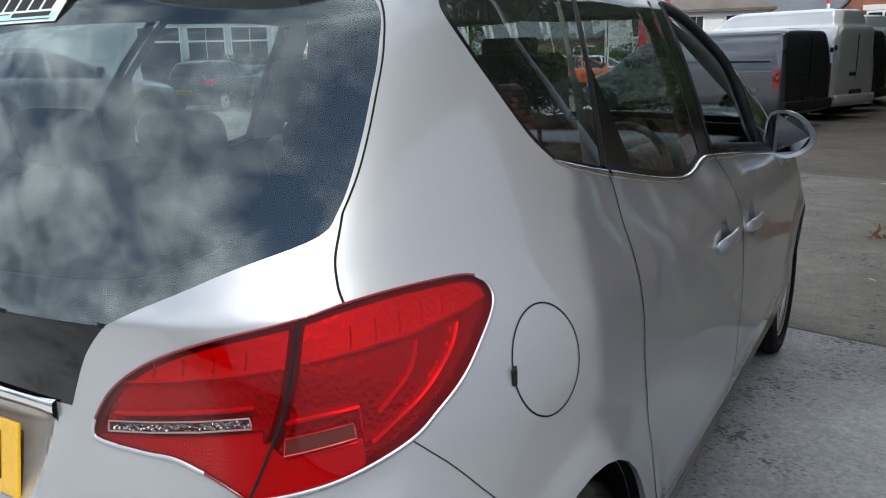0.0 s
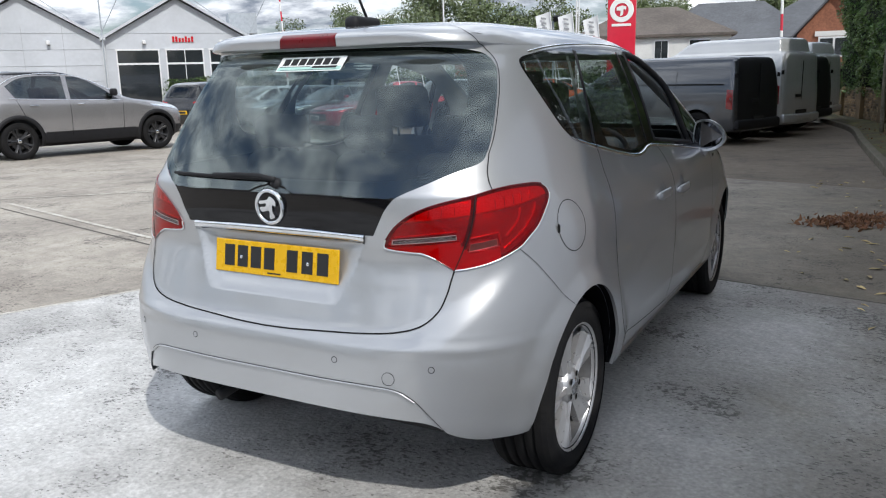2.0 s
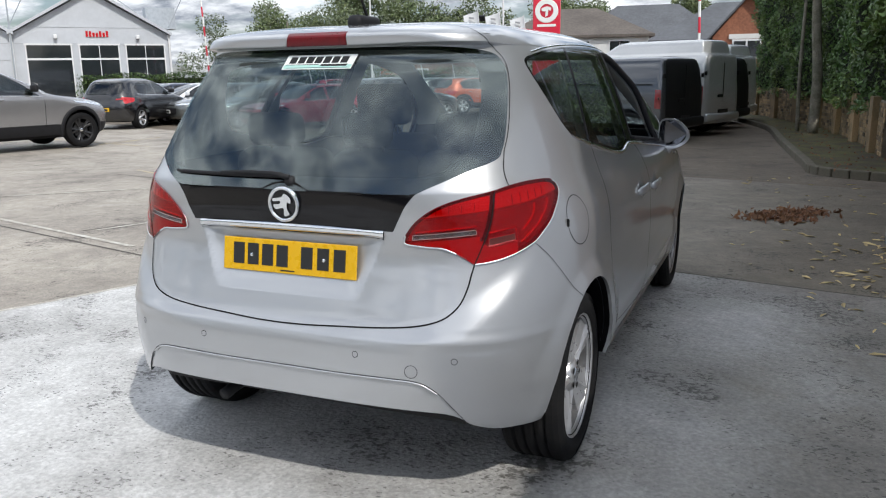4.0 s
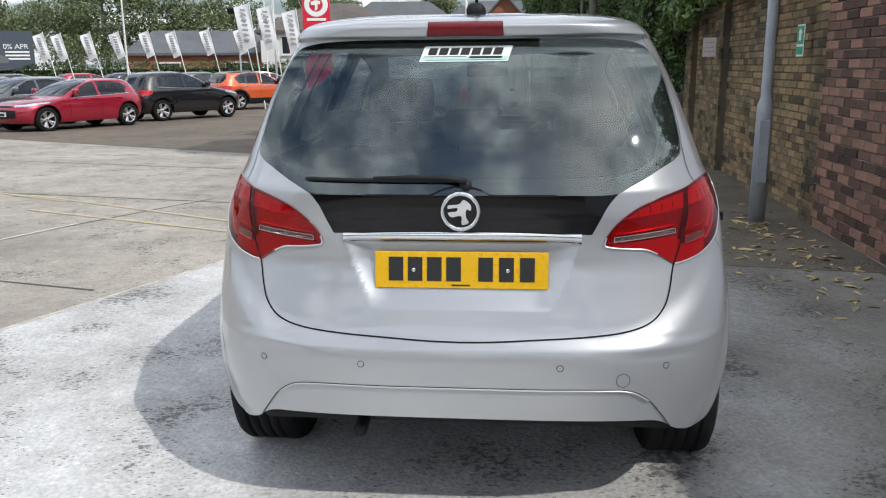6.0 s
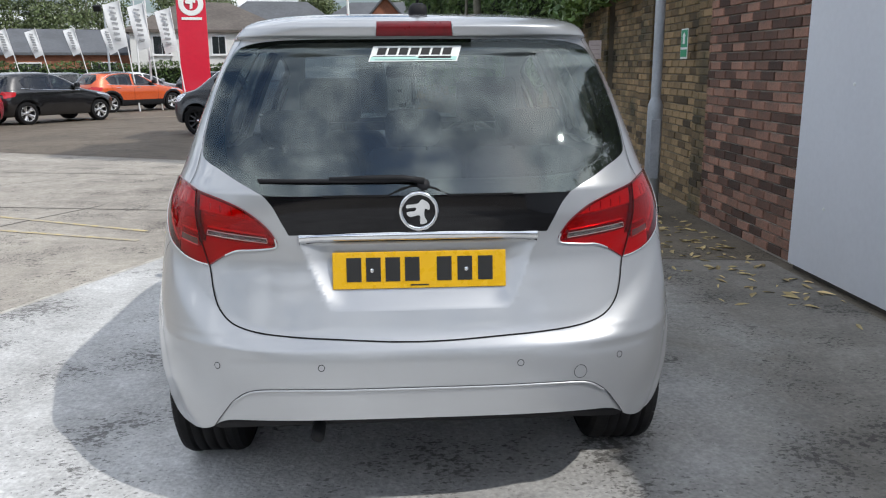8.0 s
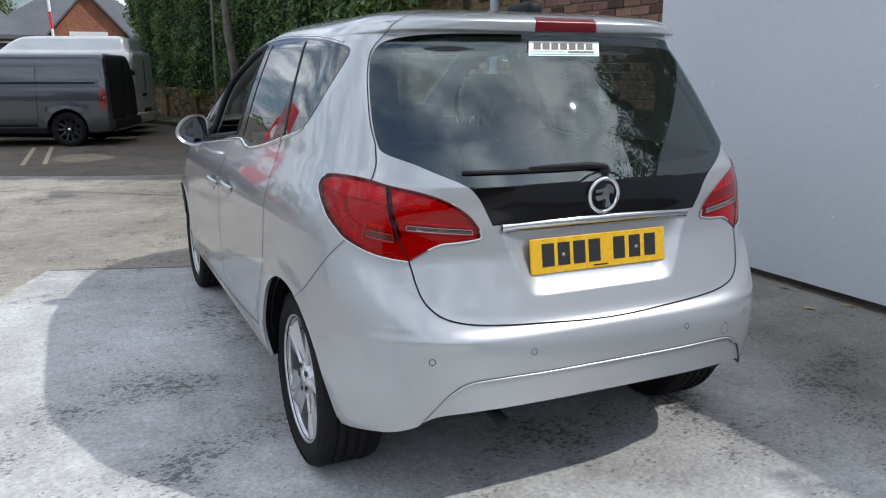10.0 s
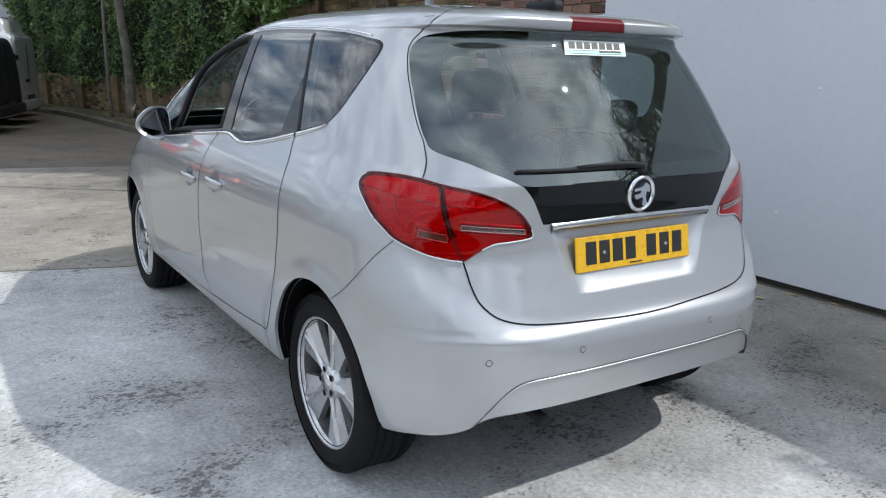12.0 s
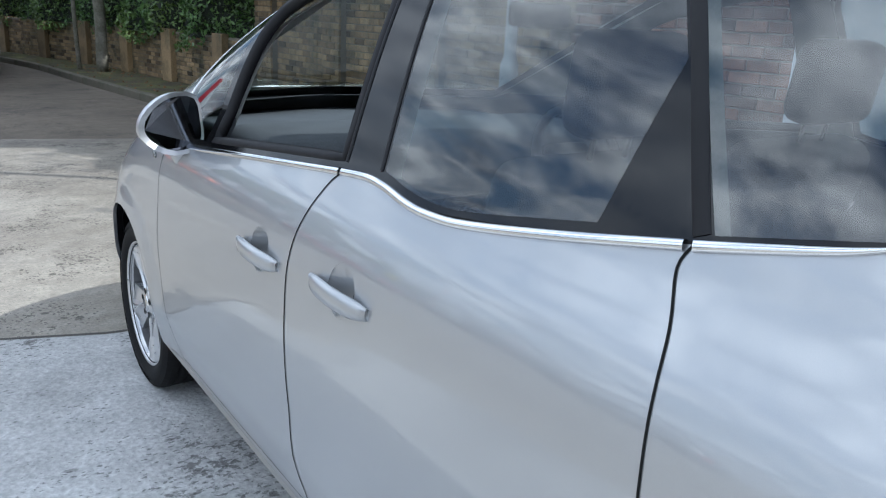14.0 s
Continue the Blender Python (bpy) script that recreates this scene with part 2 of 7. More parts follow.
    if side_tone:
        # darker and browner towards +x, with a ragged fringe
        start, end, colour, most = side_tone
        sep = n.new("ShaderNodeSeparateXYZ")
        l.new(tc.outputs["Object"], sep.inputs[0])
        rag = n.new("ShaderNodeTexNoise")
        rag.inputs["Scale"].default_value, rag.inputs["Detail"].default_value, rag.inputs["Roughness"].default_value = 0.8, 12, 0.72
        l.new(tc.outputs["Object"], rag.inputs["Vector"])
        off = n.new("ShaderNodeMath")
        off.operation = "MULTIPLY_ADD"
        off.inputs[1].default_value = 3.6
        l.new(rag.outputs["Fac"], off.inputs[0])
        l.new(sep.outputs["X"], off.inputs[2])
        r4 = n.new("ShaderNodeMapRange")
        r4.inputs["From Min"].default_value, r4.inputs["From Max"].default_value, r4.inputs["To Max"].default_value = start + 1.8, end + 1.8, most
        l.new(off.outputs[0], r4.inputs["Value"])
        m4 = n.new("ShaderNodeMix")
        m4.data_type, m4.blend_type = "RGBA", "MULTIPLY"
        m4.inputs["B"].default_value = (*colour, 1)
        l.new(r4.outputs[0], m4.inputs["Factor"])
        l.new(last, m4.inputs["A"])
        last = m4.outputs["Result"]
    l.new(last, b.inputs["Base Color"])
    return m


CONCRETE = concrete("yard_concrete", (0.41, 0.375, 0.32), (0.19, 0.165, 0.14), (0.54, 0.50, 0.44), 0.8, side_tone=(-2.4, 1.8, (0.37, 0.342, 0.285), 0.92))
SLAB = concrete("slab_concrete", (0.565, 0.563, 0.552), (0.175, 0.166, 0.152), (0.68, 0.68, 0.672), 0.60, 0.72, 0.9, side_tone=(0.3, 1.9, (0.42, 0.39, 0.34), 0.92), pitted=0.016, dashed=True)
ASPHALT = concrete("asphalt", (0.160, 0.130, 0.098), (0.082, 0.067, 0.049), (0.215, 0.18, 0.14), 0.7, 0.85)
JOINT = surface("joint_tar", (0.09, 0.08, 0.07), 0.9, scale=6)
YELLOW_LINE = surface("yellow_line_paint", (0.50, 0.40, 0.20), 0.75, stain=(0.38, 0.34, 0.28), amount=0.95, scale=9, gaps=(0.4, 0.56))
WHITE_LINE = surface("white_line_paint", (0.55, 0.53, 0.48), 0.75, stain=(0.38, 0.35, 0.30), amount=0.95, scale=9, gaps=(0.4, 0.56))
SILVER = surface("silver_metallic_paint", (0.425, 0.433, 0.445), 0.37, 0.64, stain=(0.41, 0.418, 0.43), amount=0.25, scale=2.5, fine=900, grain=0.03, coat=1.0)
BLACK_GLOSS = plain("gloss_black", (0.005, 0.005, 0.006), 0.05, spec=0.4)
BLACK_TRIM = surface("black_plastic", (0.014, 0.014, 0.016), 0.6, scale=8, grain=0.1, spec=0.25)
LINER = surface("wheel_arch_liner", (0.006, 0.006, 0.007), 0.9, scale=6, spec=0.05)
SATIN_BLACK = plain("satin_black", (0.006, 0.006, 0.007), 0.10, spec=0.35)
RUBBER = surface("tyre_rubber", (0.011, 0.011, 0.012), 0.7, stain=(0.019, 0.018, 0.017), amount=0.6, scale=7, fine=60, grain=0.15, spec=0.12)
SEAM = plain("panel_gap", (0.008, 0.008, 0.008), 0.8, spec=0.2)
CHROME = plain("chrome", (0.78, 0.79, 0.80), 0.07, 1.0)
ALLOY = surface("alloy_wheel", (0.62, 0.62, 0.63), 0.30, 0.75, amount=0.2, scale=9, grain=0.04, coat=0.4)
# darker copy of the alloy: shade inside the rim is put into its colour
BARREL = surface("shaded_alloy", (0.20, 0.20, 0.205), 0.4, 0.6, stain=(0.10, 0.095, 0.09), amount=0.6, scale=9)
DARK_ALLOY = plain("dark_alloy", (0.03, 0.03, 0.032), 0.35, 0.3)
STEEL = surface("brake_steel", (0.20, 0.19, 0.18), 0.4, 0.8, scale=12)
REAR_GLASS = glass("tinted_rear_glass", (0.58, 0.66, 0.65), 2.1, 0.012, 0.004, (0.90, 1.0, 0.985))
SIDE_GLASS = glass("side_glass", (0.46, 0.52, 0.52), 1.95, 0.0, 0.004)
CLEAR_GLASS = glass("clear_glass", (0.80, 0.86, 0.85), 1.6)
RED_LENS = glass("red_lens", (0.76, 0.014, 0.045), 1.42, 0.01)
RED_BOWL = facets("red_reflector", (0.60, 0.04, 0.06), 120, 0.22, 0.75, 0.24)
RED_BAND = facets("red_upper_reflector", (0.72, 0.05, 0.07), 130, 0.28, 0.5, 0.16)
RED_REFLEX = facets("red_reflex", (0.50, 0.03, 0.045), 300, 0.4, 0.1, 0.10)
BRIGHT_RED = plain("bright_red_flute", (0.75, 0.10, 0.10), 0.15, 0.6)
RED_DIFF = surface("red_plastic", (0.52, 0.008, 0.015), 0.25, amount=0.3, scale=14, coat=0.5)
BRAKE_RED = surface("brake_lamp_red", (0.13, 0.004, 0.008), 0.3, amount=0.4, scale=30, coat=0.1, spec=0.3)
MAROON = surface("dark_red_lens", (0.16, 0.006, 0.010), 0.12, amount=0.4, scale=30, coat=0.6)
CLEAR_LENS = facets("clear_reflector", (0.26, 0.26, 0.26), 160, 0.22, 0.80, 0.75)
STRIP_FRAME = plain("strip_frame", (0.26, 0.17, 0.17), 0.35)
AMBER = surface("amber_lens", (0.075, 0.008, 0.003), 0.18, amount=0.3, scale=40, coat=0.5)
PLATE_YELLOW = surface("yellow_plate", (0.66, 0.38, 0.004), 0.28, stain=(0.62, 0.35, 0.006), amount=0.2, scale=4, fine=30, grain=0.012, coat=0.3)
PLATE_WHITE = plain("white_plate", (0.75, 0.75, 0.72), 0.3)
INK = plain("black_print", (0.012, 0.012, 0.012), 0.5)
MINT = plain("mint_print", (0.42, 0.66, 0.60), 0.5)
WHITE = plain("white_print", (0.78, 0.80, 0.78), 0.5)
CABIN = surface("dark_cabin_trim", (0.045, 0.045, 0.05), 0.8, scale=5, fine=150, grain=0.25)
CABIN_GREY = surface("grey_cabin_lining", (0.085, 0.09, 0.10), 0.75, scale=5, fine=150, grain=0.2)
CLOTH = surface("grey_seat_cloth", (0.055, 0.055, 0.062), 0.95, scale=6, fine=250, grain=0.3, bump=0.2)
LINING = surface("pale_headlining", (0.42, 0.41, 0.38), 0.9, scale=4, fine=200)
MIRROR = plain("mirror_glass", (0.11, 0.115, 0.13), 0.015, 1.0)

# ---- building helpers ----
def mesh_of(verts, faces, smooth=False, name="part"):
    me = bpy.data.meshes.new(name)
    me.from_pydata([tuple(map(float, v)) for v in verts], [], [tuple(int(i) for i in f) for f in faces])
    if smooth:
        me.polygons.foreach_set("use_smooth", [True] * len(me.polygons))
    me.update()
    return me


def part(name, shape, material, parent=None, label="", at=None, smooth=None):
    """One mesh object: from a mesh, a bmesh or (verts, faces); under a thing or part where parent is given."""
    if isinstance(shape, bmesh.types.BMesh):
        me = bpy.data.meshes.new(name)
        shape.to_mesh(me)
        shape.free()
    elif isinstance(shape, tuple):
        me = mesh_of(*shape, name=name)
    else:
        me = shape
    if smooth is not None:
        me.polygons.foreach_set("use_smooth", [smooth] * len(me.polygons))
    if material is not None:
        me.materials.clear()
        me.materials.append(material)
    ob = new(name, me)
    if at is not None:
        ob.matrix_basis = at
    if parent is not None:
        ob.parent = parent
    if label:
        ob["label"] = label
    return ob


def root(name, at=None, label="", category="", group="", kind=""):
    ob = new(name)
    ob.empty_display_size = 0.2
    if at is not None:
        ob.matrix_basis = at
    return tagged(ob, label, category, group, kind)


def box(sx, sy, sz, bevel=0.0, at=None, segments=2):
    """A box centred on x and y that stands on z = 0, its edges rounded by bevel."""
    bm = bmesh.new()
    bmesh.ops.create_cube(bm, size=1, matrix=Matrix.Translation((0, 0, sz / 2)) @ Matrix.Diagonal((sx, sy, sz, 1)))
    if bevel:
        bmesh.ops.bevel(bm, geom=bm.edges[:], offset=bevel, segments=segments, affect="EDGES", profile=0.5)
    if at is not None:
        bm.transform(at)
    return bm


def lathe(profile, steps=32, axis="z"):
    """A turned shape from (radius, height) pairs."""
    verts, faces = [], []
    k = len(profile)
    for i in range(steps):
        a = 2 * math.pi * i / steps
        for r, h in profile:
            p = (r * math.cos(a), r * math.sin(a), h)
            verts.append(p if axis == "z" else (h, p[0], p[1]))
    for i in range(steps):
        j = (i + 1) % steps
        for c in range(k - 1):
            faces.append((i * k + c, j * k + c, j * k + c + 1, i * k + c + 1))
    return verts, faces


def tube(points, radius, sides=8, closed=False, taper=None):
    """A round bar along points; taper gives the radius at the far end."""
    pts = [Vector(p) for p in points]
    verts, faces = [], []
    n = len(pts)
    up = Vector((0, 0, 1))
    for i, p in enumerate(pts):
        if closed:
            d = pts[(i + 1) % n] - pts[i - 1]
        else:
            d = pts[min(i + 1, n - 1)] - pts[max(i - 1, 0)]
        d.normalize()
        ref = up if abs(d.z) < 0.95 else Vector((1, 0, 0))
        a = d.cross(ref).normalized()
        b = a.cross(d)
        r = radius if taper is None else radius + (taper - radius) * i / (n - 1)
        for s in range(sides):
            t = 2 * math.pi * s / sides
            verts.append(p + (a * math.cos(t) + b * math.sin(t)) * r)
    for i in range(n if closed else n - 1):
        j = (i + 1) % n
        for s in range(sides):
            q = (s + 1) % sides
            faces.append((i * sides + s, i * sides + q, j * sides + q, j * sides + s))
    if not closed:
        faces.append(tuple(range(sides - 1, -1, -1)))
        faces.append(tuple((n - 1) * sides + s for s in range(sides)))
    return verts, faces


def slab(outline, z0, z1):
    """A flat plate from a plan outline."""
    n = len(outline)
    verts = [(x, y, z0) for x, y in outline] + [(x, y, z1) for x, y in outline]
    faces = [tuple(range(n, 2 * n)), tuple(range(n - 1, -1, -1))]
    faces += [(i, (i + 1) % n, n + (i + 1) % n, n + i) for i in range(n)]
    return verts, faces


def curve_through(pts, k=7, closed=False):
    """A smooth line through points; a point given twice makes a corner."""
    p = [np.array(q, float) for q in pts]
    n = len(p)
    out = []
    for i in range(n if closed else n - 1):
        p0, p1, p2, p3 = (p[(i - 1) % n] if closed or i else p[0]), p[i], p[(i + 1) % n], (p[(i + 2) % n] if closed or i + 2 < n else p[-1])
        if np.allclose(p1, p2):
            continue
        if np.allclose(p0, p1):
            p0 = 2 * p1 - p2
        if np.allclose(p2, p3):
            p3 = 2 * p2 - p1
        for s in range(k):
            t = s / k
            out.append(0.5 * (2 * p1 + (p2 - p0) * t + (2 * p0 - 5 * p1 + 4 * p2 - p3) * t * t + (3 * p1 - p0 - 3 * p2 + p3) * t ** 3))
    if not closed:
        out.append(p[-1])
    return np.array(out)


def inside(pts, poly):
    """Which points lie inside a closed outline."""
    x, y = pts[:, 0], pts[:, 1]
    hit = np.zeros(len(pts), bool)
    a = poly[-1]
    for b in poly:
        if a[1] != b[1]:
            hit ^= ((b[1] > y) != (a[1] > y)) & (x < (a[0] - b[0]) * (y - b[1]) / (a[1] - b[1]) + b[0])
        a = b
    return hit


def ground_z(x, y):
    """The yard falls away gently ahead."""
    return -0.007 * max(0.0, min(y, 60.0) - 5.0)


# ---- the silver car's skin: plan curves lofted over height ----
# height, half width, rear end, start of the front taper, front end
LOFT = np.array([
    (0.215, 0.800, -0.500, 2.50, 3.30),
    (0.250, 0.842, -0.640, 2.50, 3.40),
    (0.300, 0.872, -0.690, 2.50, 3.45),
    (0.380, 0.893, -0.706, 2.50, 3.47),
    (0.460, 0.904, -0.708, 2.50, 3.48),
    (0.550, 0.904, -0.704, 2.50, 3.48),
    (0.600, 0.905, -0.694, 2.50, 3.47),
    (0.640, 0.905, -0.668, 2.50, 3.45),
    (0.700, 0.904, -0.647, 2.50, 3.40),
    (0.780, 0.899, -0.624, 2.45, 3.32),
    (0.860, 0.894, -0.606, 2.35, 3.20),
    (0.930, 0.882, -0.602, 2.22, 3.10),
    (0.990, 0.862, -0.606, 2.12, 3.00),
    (1.050, 0.834, -0.604, 2.05, 2.90),
    (1.100, 0.811, -0.579, 1.98, 2.72),
    (1.160, 0.789, -0.546, 1.88, 2.55),
    (1.250, 0.756, -0.493, 1.72, 2.36),
    (1.340, 0.720, -0.436, 1.54, 2.16),
    (1.420, 0.684, -0.381, 1.35, 1.96),
    (1.480, 0.655, -0.337, 1.17, 1.78),
    (1.503, 0.640, -0.338, 1.10, 1.71),
    (1.512, 0.634, -0.368, 1.06, 1.67),
    (1.538, 0.612, -0.374, 0.97, 1.56),
    (1.562, 0.574, -0.335, 0.88, 1.42),
    (1.582, 0.515, -0.210, 0.80, 1.28),
    (1.598, 0.405, -0.020, 0.72, 1.14),
    (1.608, 0.240, 0.200, 0.62, 1.00),
    (1.612, 0.000, 0.480, 0.56, 0.86),
])
TAPER, BLUNT_FRONT = 0.38, 2.7


def smooth_rows(table, v):
    """Rows of a table between its rows, by monotone cubic pieces."""
    v = np.clip(np.asarray(v, float), 0, len(table) - 1)
    d = np.diff(table, axis=0)
    m = np.zeros_like(table)
    prod = d[:-1] * d[1:]
    m[1:-1] = np.where(prod > 0, 2 * prod / np.where(prod > 0, d[:-1] + d[1:], 1), 0)
    m[0], m[-1] = d[0], d[-1]
    i = np.minimum(v.astype(int), len(table) - 2)
    f = (v - i)[..., None]
    return ((1 + 2 * f) * (1 - f) ** 2 * table[i] + f * (1 - f) ** 2 * m[i]
            + f * f * (3 - 2 * f) * table[i + 1] + f * f * (f - 1) * m[i + 1])


def smoothstep(a, b, x):
    f = np.clip((x - a) / (b - a), 0, 1)
    return f * f * (3 - 2 * f)


def plan(u, v, loft=LOFT, taper=TAPER, front=BLUNT_FRONT, rear=None):
    """u: 0 rear middle, 1 to 2 the flank, 3 front middle; v: row of the loft."""
    u = np.asarray(u, float)
    z, a, r, y1, f = np.moveaxis(smooth_rows(loft, v), -1, 0)
    y0 = np.minimum(taper, y1 - 0.02)
    if rear is None:
        rear = 3.92 + 0.22 * smoothstep(0.34, 0.60, z) - 0.20 * smoothstep(0.66, 0.86, z)
    phi = np.clip(u, 0, 1) * np.pi / 2
    rho = (np.sin(phi) ** rear + np.cos(phi) ** rear) ** (-1 / rear)
    psi = np.clip(3 - u, 0, 1) * np.pi / 2
    sig = (np.sin(psi) ** front + np.cos(psi) ** front) ** (-1 / front)
    x = np.where(u < 1, a * rho * np.sin(phi), np.where(u > 2, a * sig * np.sin(psi), a))
    y = np.where(u < 1, y0 - (y0 - r) * rho * np.cos(phi),
                 np.where(u > 2, y1 + (f - y1) * sig * np.cos(psi), y0 + np.clip(u - 1, 0, 1) * (y1 - y0)))
    x = x * (1 - 0.012 * ((y - 0.9) / 1.5) ** 2)
    return x, y, z


RECESS_FOOT = 0.712


def recess_half(z):
    """Half the width of the number plate's recess at a height."""
    return 0.285 + 0.42 * np.clip(z - 0.745, -0.05, 0.25)


def recess_line(inset):
    """The recess's rim on the skin's sheet, moved inwards by inset."""
    steps = np.linspace(0, TOP, 900)
    z = plan(0 * steps, steps)[2]
    v = np.interp(np.linspace(RECESS_FOOT + inset, 0.93, 40), z, steps)
    lo, hi = np.zeros(40), np.full(40, 0.9)
    for _ in range(30):
        mid = (lo + hi) / 2
        x, _y, zz = plan(mid, v)
        short = x < recess_half(zz) - inset
        lo, hi = np.where(short, mid, lo), np.where(short, hi, mid)
    return np.concatenate([[(u, v[0]) for u in np.linspace(0, lo[0], 30)[:-1]], np.stack([lo, v], 1)])


def skin(u, v):
    """The skin with its number plate recess and its wheel arch flares."""
    x, y, z = plan(u, v)
    wide = recess_half(z)
    inward = np.clip((wide - x) / 0.075, 0, 1)
    upward = np.clip((z - RECESS_FOOT) / 0.085, 0, 1)
    dent = (1 - (1 - inward) ** 2) * (1 - (1 - upward) ** 2) * smoothstep(0.93, 0.90, z) * (y < 0)
    y = y + 0.022 * dent
    # the bumper's shoulder, which sweeps up to the lamps at the corners
    u = np.asarray(u, float) + 0 * z
    crease = 0.605 + 3.94 * np.maximum(u - 0.28, 0) ** 2
    phi = np.clip(u, 0, 1) * np.pi / 2
    across = np.cos(phi) * (np.sin(phi) ** 3.8 + np.cos(phi) ** 3.8) ** (-1 / 3.8)
    full = smoothstep(0.575, 0.652, z) * smoothstep(0.95, 0.74, z) * smoothstep(crease + 0.065, crease - 0.055, z) * smoothstep(0.26, 0.36, u) * smoothstep(1.0, 0.75, u)
    y = y - 0.019 * full * across
    lip = smoothstep(1.502, 1.516, z) * smoothstep(1.585, 1.55, z) * smoothstep(0.20, 0.46, u) * smoothstep(0.60, 0.53, u)
    reach = np.maximum(np.hypot(x, y - TAPER), 0.1)
    push = 0.018 * lip
    x, y = x + push * x / reach, y + push * (y - TAPER) / reach
    for cy in (-0.02, 2.58):
        d = np.hypot(y - cy, z - 0.31)
        x = x + 0.014 * smoothstep(0.47, 0.37, d) * (x > 0.6)
    return np.stack([x, y, z], -1)


# ---- car skins cut into panels ----
from mathutils.geometry import delaunay_2d_cdt


def sheet(us, vs, lines):
    """Triangles over the (u, v) sheet whose edges follow the given lines; returns points and triangles."""
    uu, vv = np.meshgrid(us, vs, indexing="ij")
    pts = [np.stack([uu.ravel(), vv.ravel()], 1)]
    edges, start = [], len(pts[0])
    for line, closed in lines:
        q = np.array(line, float)
        q[:, 0], q[:, 1] = np.clip(q[:, 0], us[0], us[-1]), np.clip(q[:, 1], vs[0], vs[-1])
        k = len(q)
        edges += [(start + i, start + (i + 1) % k) for i in range(k if closed else k - 1)]
        pts.append(q)
        start += k
    pts = np.concatenate(pts)
    got = delaunay_2d_cdt([Vector((p[0] * 10, p[1])) for p in pts], edges, [], 0, 1e-5)
    uv = np.array([(v.x / 10, v.y) for v in got[0]])
    return uv, np.array([f for f in got[2] if len(f) == 3])


def skin_normals(fn, uv):
    e = 2e-3
    u0, u1 = np.clip(uv[:, 0] - e, 0, 3), np.clip(uv[:, 0] + e, 0, 3)
    a = fn(u1, uv[:, 1]) - fn(u0, uv[:, 1])
    b = fn(uv[:, 0], uv[:, 1] + e * 6) - fn(uv[:, 0], uv[:, 1] - e * 6)
    n = np.cross(a, b)
    size = np.linalg.norm(n, axis=1, keepdims=True)
    n = np.where(size > 1e-12, n / np.maximum(size, 1e-12), (0, 0, 1))
    n[uv[:, 0] < 1e-4, 0] = 0
    n[uv[:, 0] > 3 - 1e-4, 0] = 0
    size = np.linalg.norm(n, axis=1, keepdims=True)
    return n / np.maximum(size, 1e-12)


def panel_mesh(fn, uv, tris, offset=0.0, sides=(1,), flip=False, name="panel", bow=None):
    """The mesh of some triangles of a skin, moved out by offset; sides: 1 right, -1 left, or both."""
    used, tri = np.unique(tris, return_inverse=True)
    tri = tri.reshape(-1, 3)
    q = uv[used]
    p, n = fn(q[:, 0], q[:, 1]), skin_normals(fn, q)
    n = bow(q, p) if bow else n
    p = p + n * (offset(p) if callable(offset) else offset)
    verts, faces, normals = [], [], []
    for s in sides:
        base = len(verts)
        m = np.array((s, 1, 1))
        verts += list(p * m)
        turn = tri if (s > 0) != flip else tri[:, ::-1]
        faces += [tuple(base + t) for t in turn]
        normals += list(n * m * (-1 if flip else 1))
    me = mesh_of(verts, faces, True, name)
    me.normals_split_custom_set_from_vertices([tuple(map(float, v)) for v in normals])
    return me


def skin_strip(fn, line, width, lift, sides=(1,), crown=0.0, name="strip"):
    """A narrow band that lies along a line on the skin."""
    q = np.array(line, float)
    q[:, 0] = np.clip(q[:, 0], 0, 3)
    p, n = fn(q[:, 0], q[:, 1]), skin_normals(fn, q)
    t = np.gradient(p, axis=0)
    t /= np.maximum(np.linalg.norm(t, axis=1, keepdims=True), 1e-9)
    w = np.cross(n, t) * np.reshape(width, (-1, 1))
    verts, faces = [], []
    rows = [(-0.5, lift), (0.5, lift)] if not crown else [(-0.5, lift - crown), (-0.42, lift + crown * 0.6), (0, lift + crown), (0.42, lift + crown * 0.6), (0.5, lift - crown)]
    for s in sides:
        base = len(verts)
        for off, up in rows:
            verts += list((p + w * off + n * up) * np.array((s, 1, 1)))
        k = len(p)
        for r in range(len(rows) - 1):
            for i in range(k - 1):
                f = (base + r * k + i, base + r * k + i + 1, base + (r + 1) * k + i + 1, base + (r + 1) * k + i)
                faces.append(f if s < 0 else f[::-1])
    return mesh_of(verts, faces, True, name)


def side_line(fn, loft, pts):
    """Where on the right flank of a skin the side view's points (y, z) lie."""
    q = np.array(pts, float)
    steps = np.linspace(0, len(loft) - 1, 800)
    v = np.interp(q[:, 1], smooth_rows(loft, steps)[:, 0], steps)
    lo, hi = np.zeros(len(q)), np.full(len(q), 3.0)
    for _ in range(36):
        mid = (lo + hi) / 2
        short = fn(mid, v)[:, 1] < q[:, 0]
        lo, hi = np.where(short, mid, lo), np.where(short, hi, mid)
    return list(zip(lo.tolist(), v.tolist()))


def uv_at(fn, loft, y, z):
    return side_line(fn, loft, [(y, z)])[0]


def arch_outline(cy, cz, ry, rz, n=36):
    return [(cy + ry * math.cos(a), max(cz + rz * math.sin(a), 0.16)) for a in [2 * math.pi * i / n for i in range(n)]]


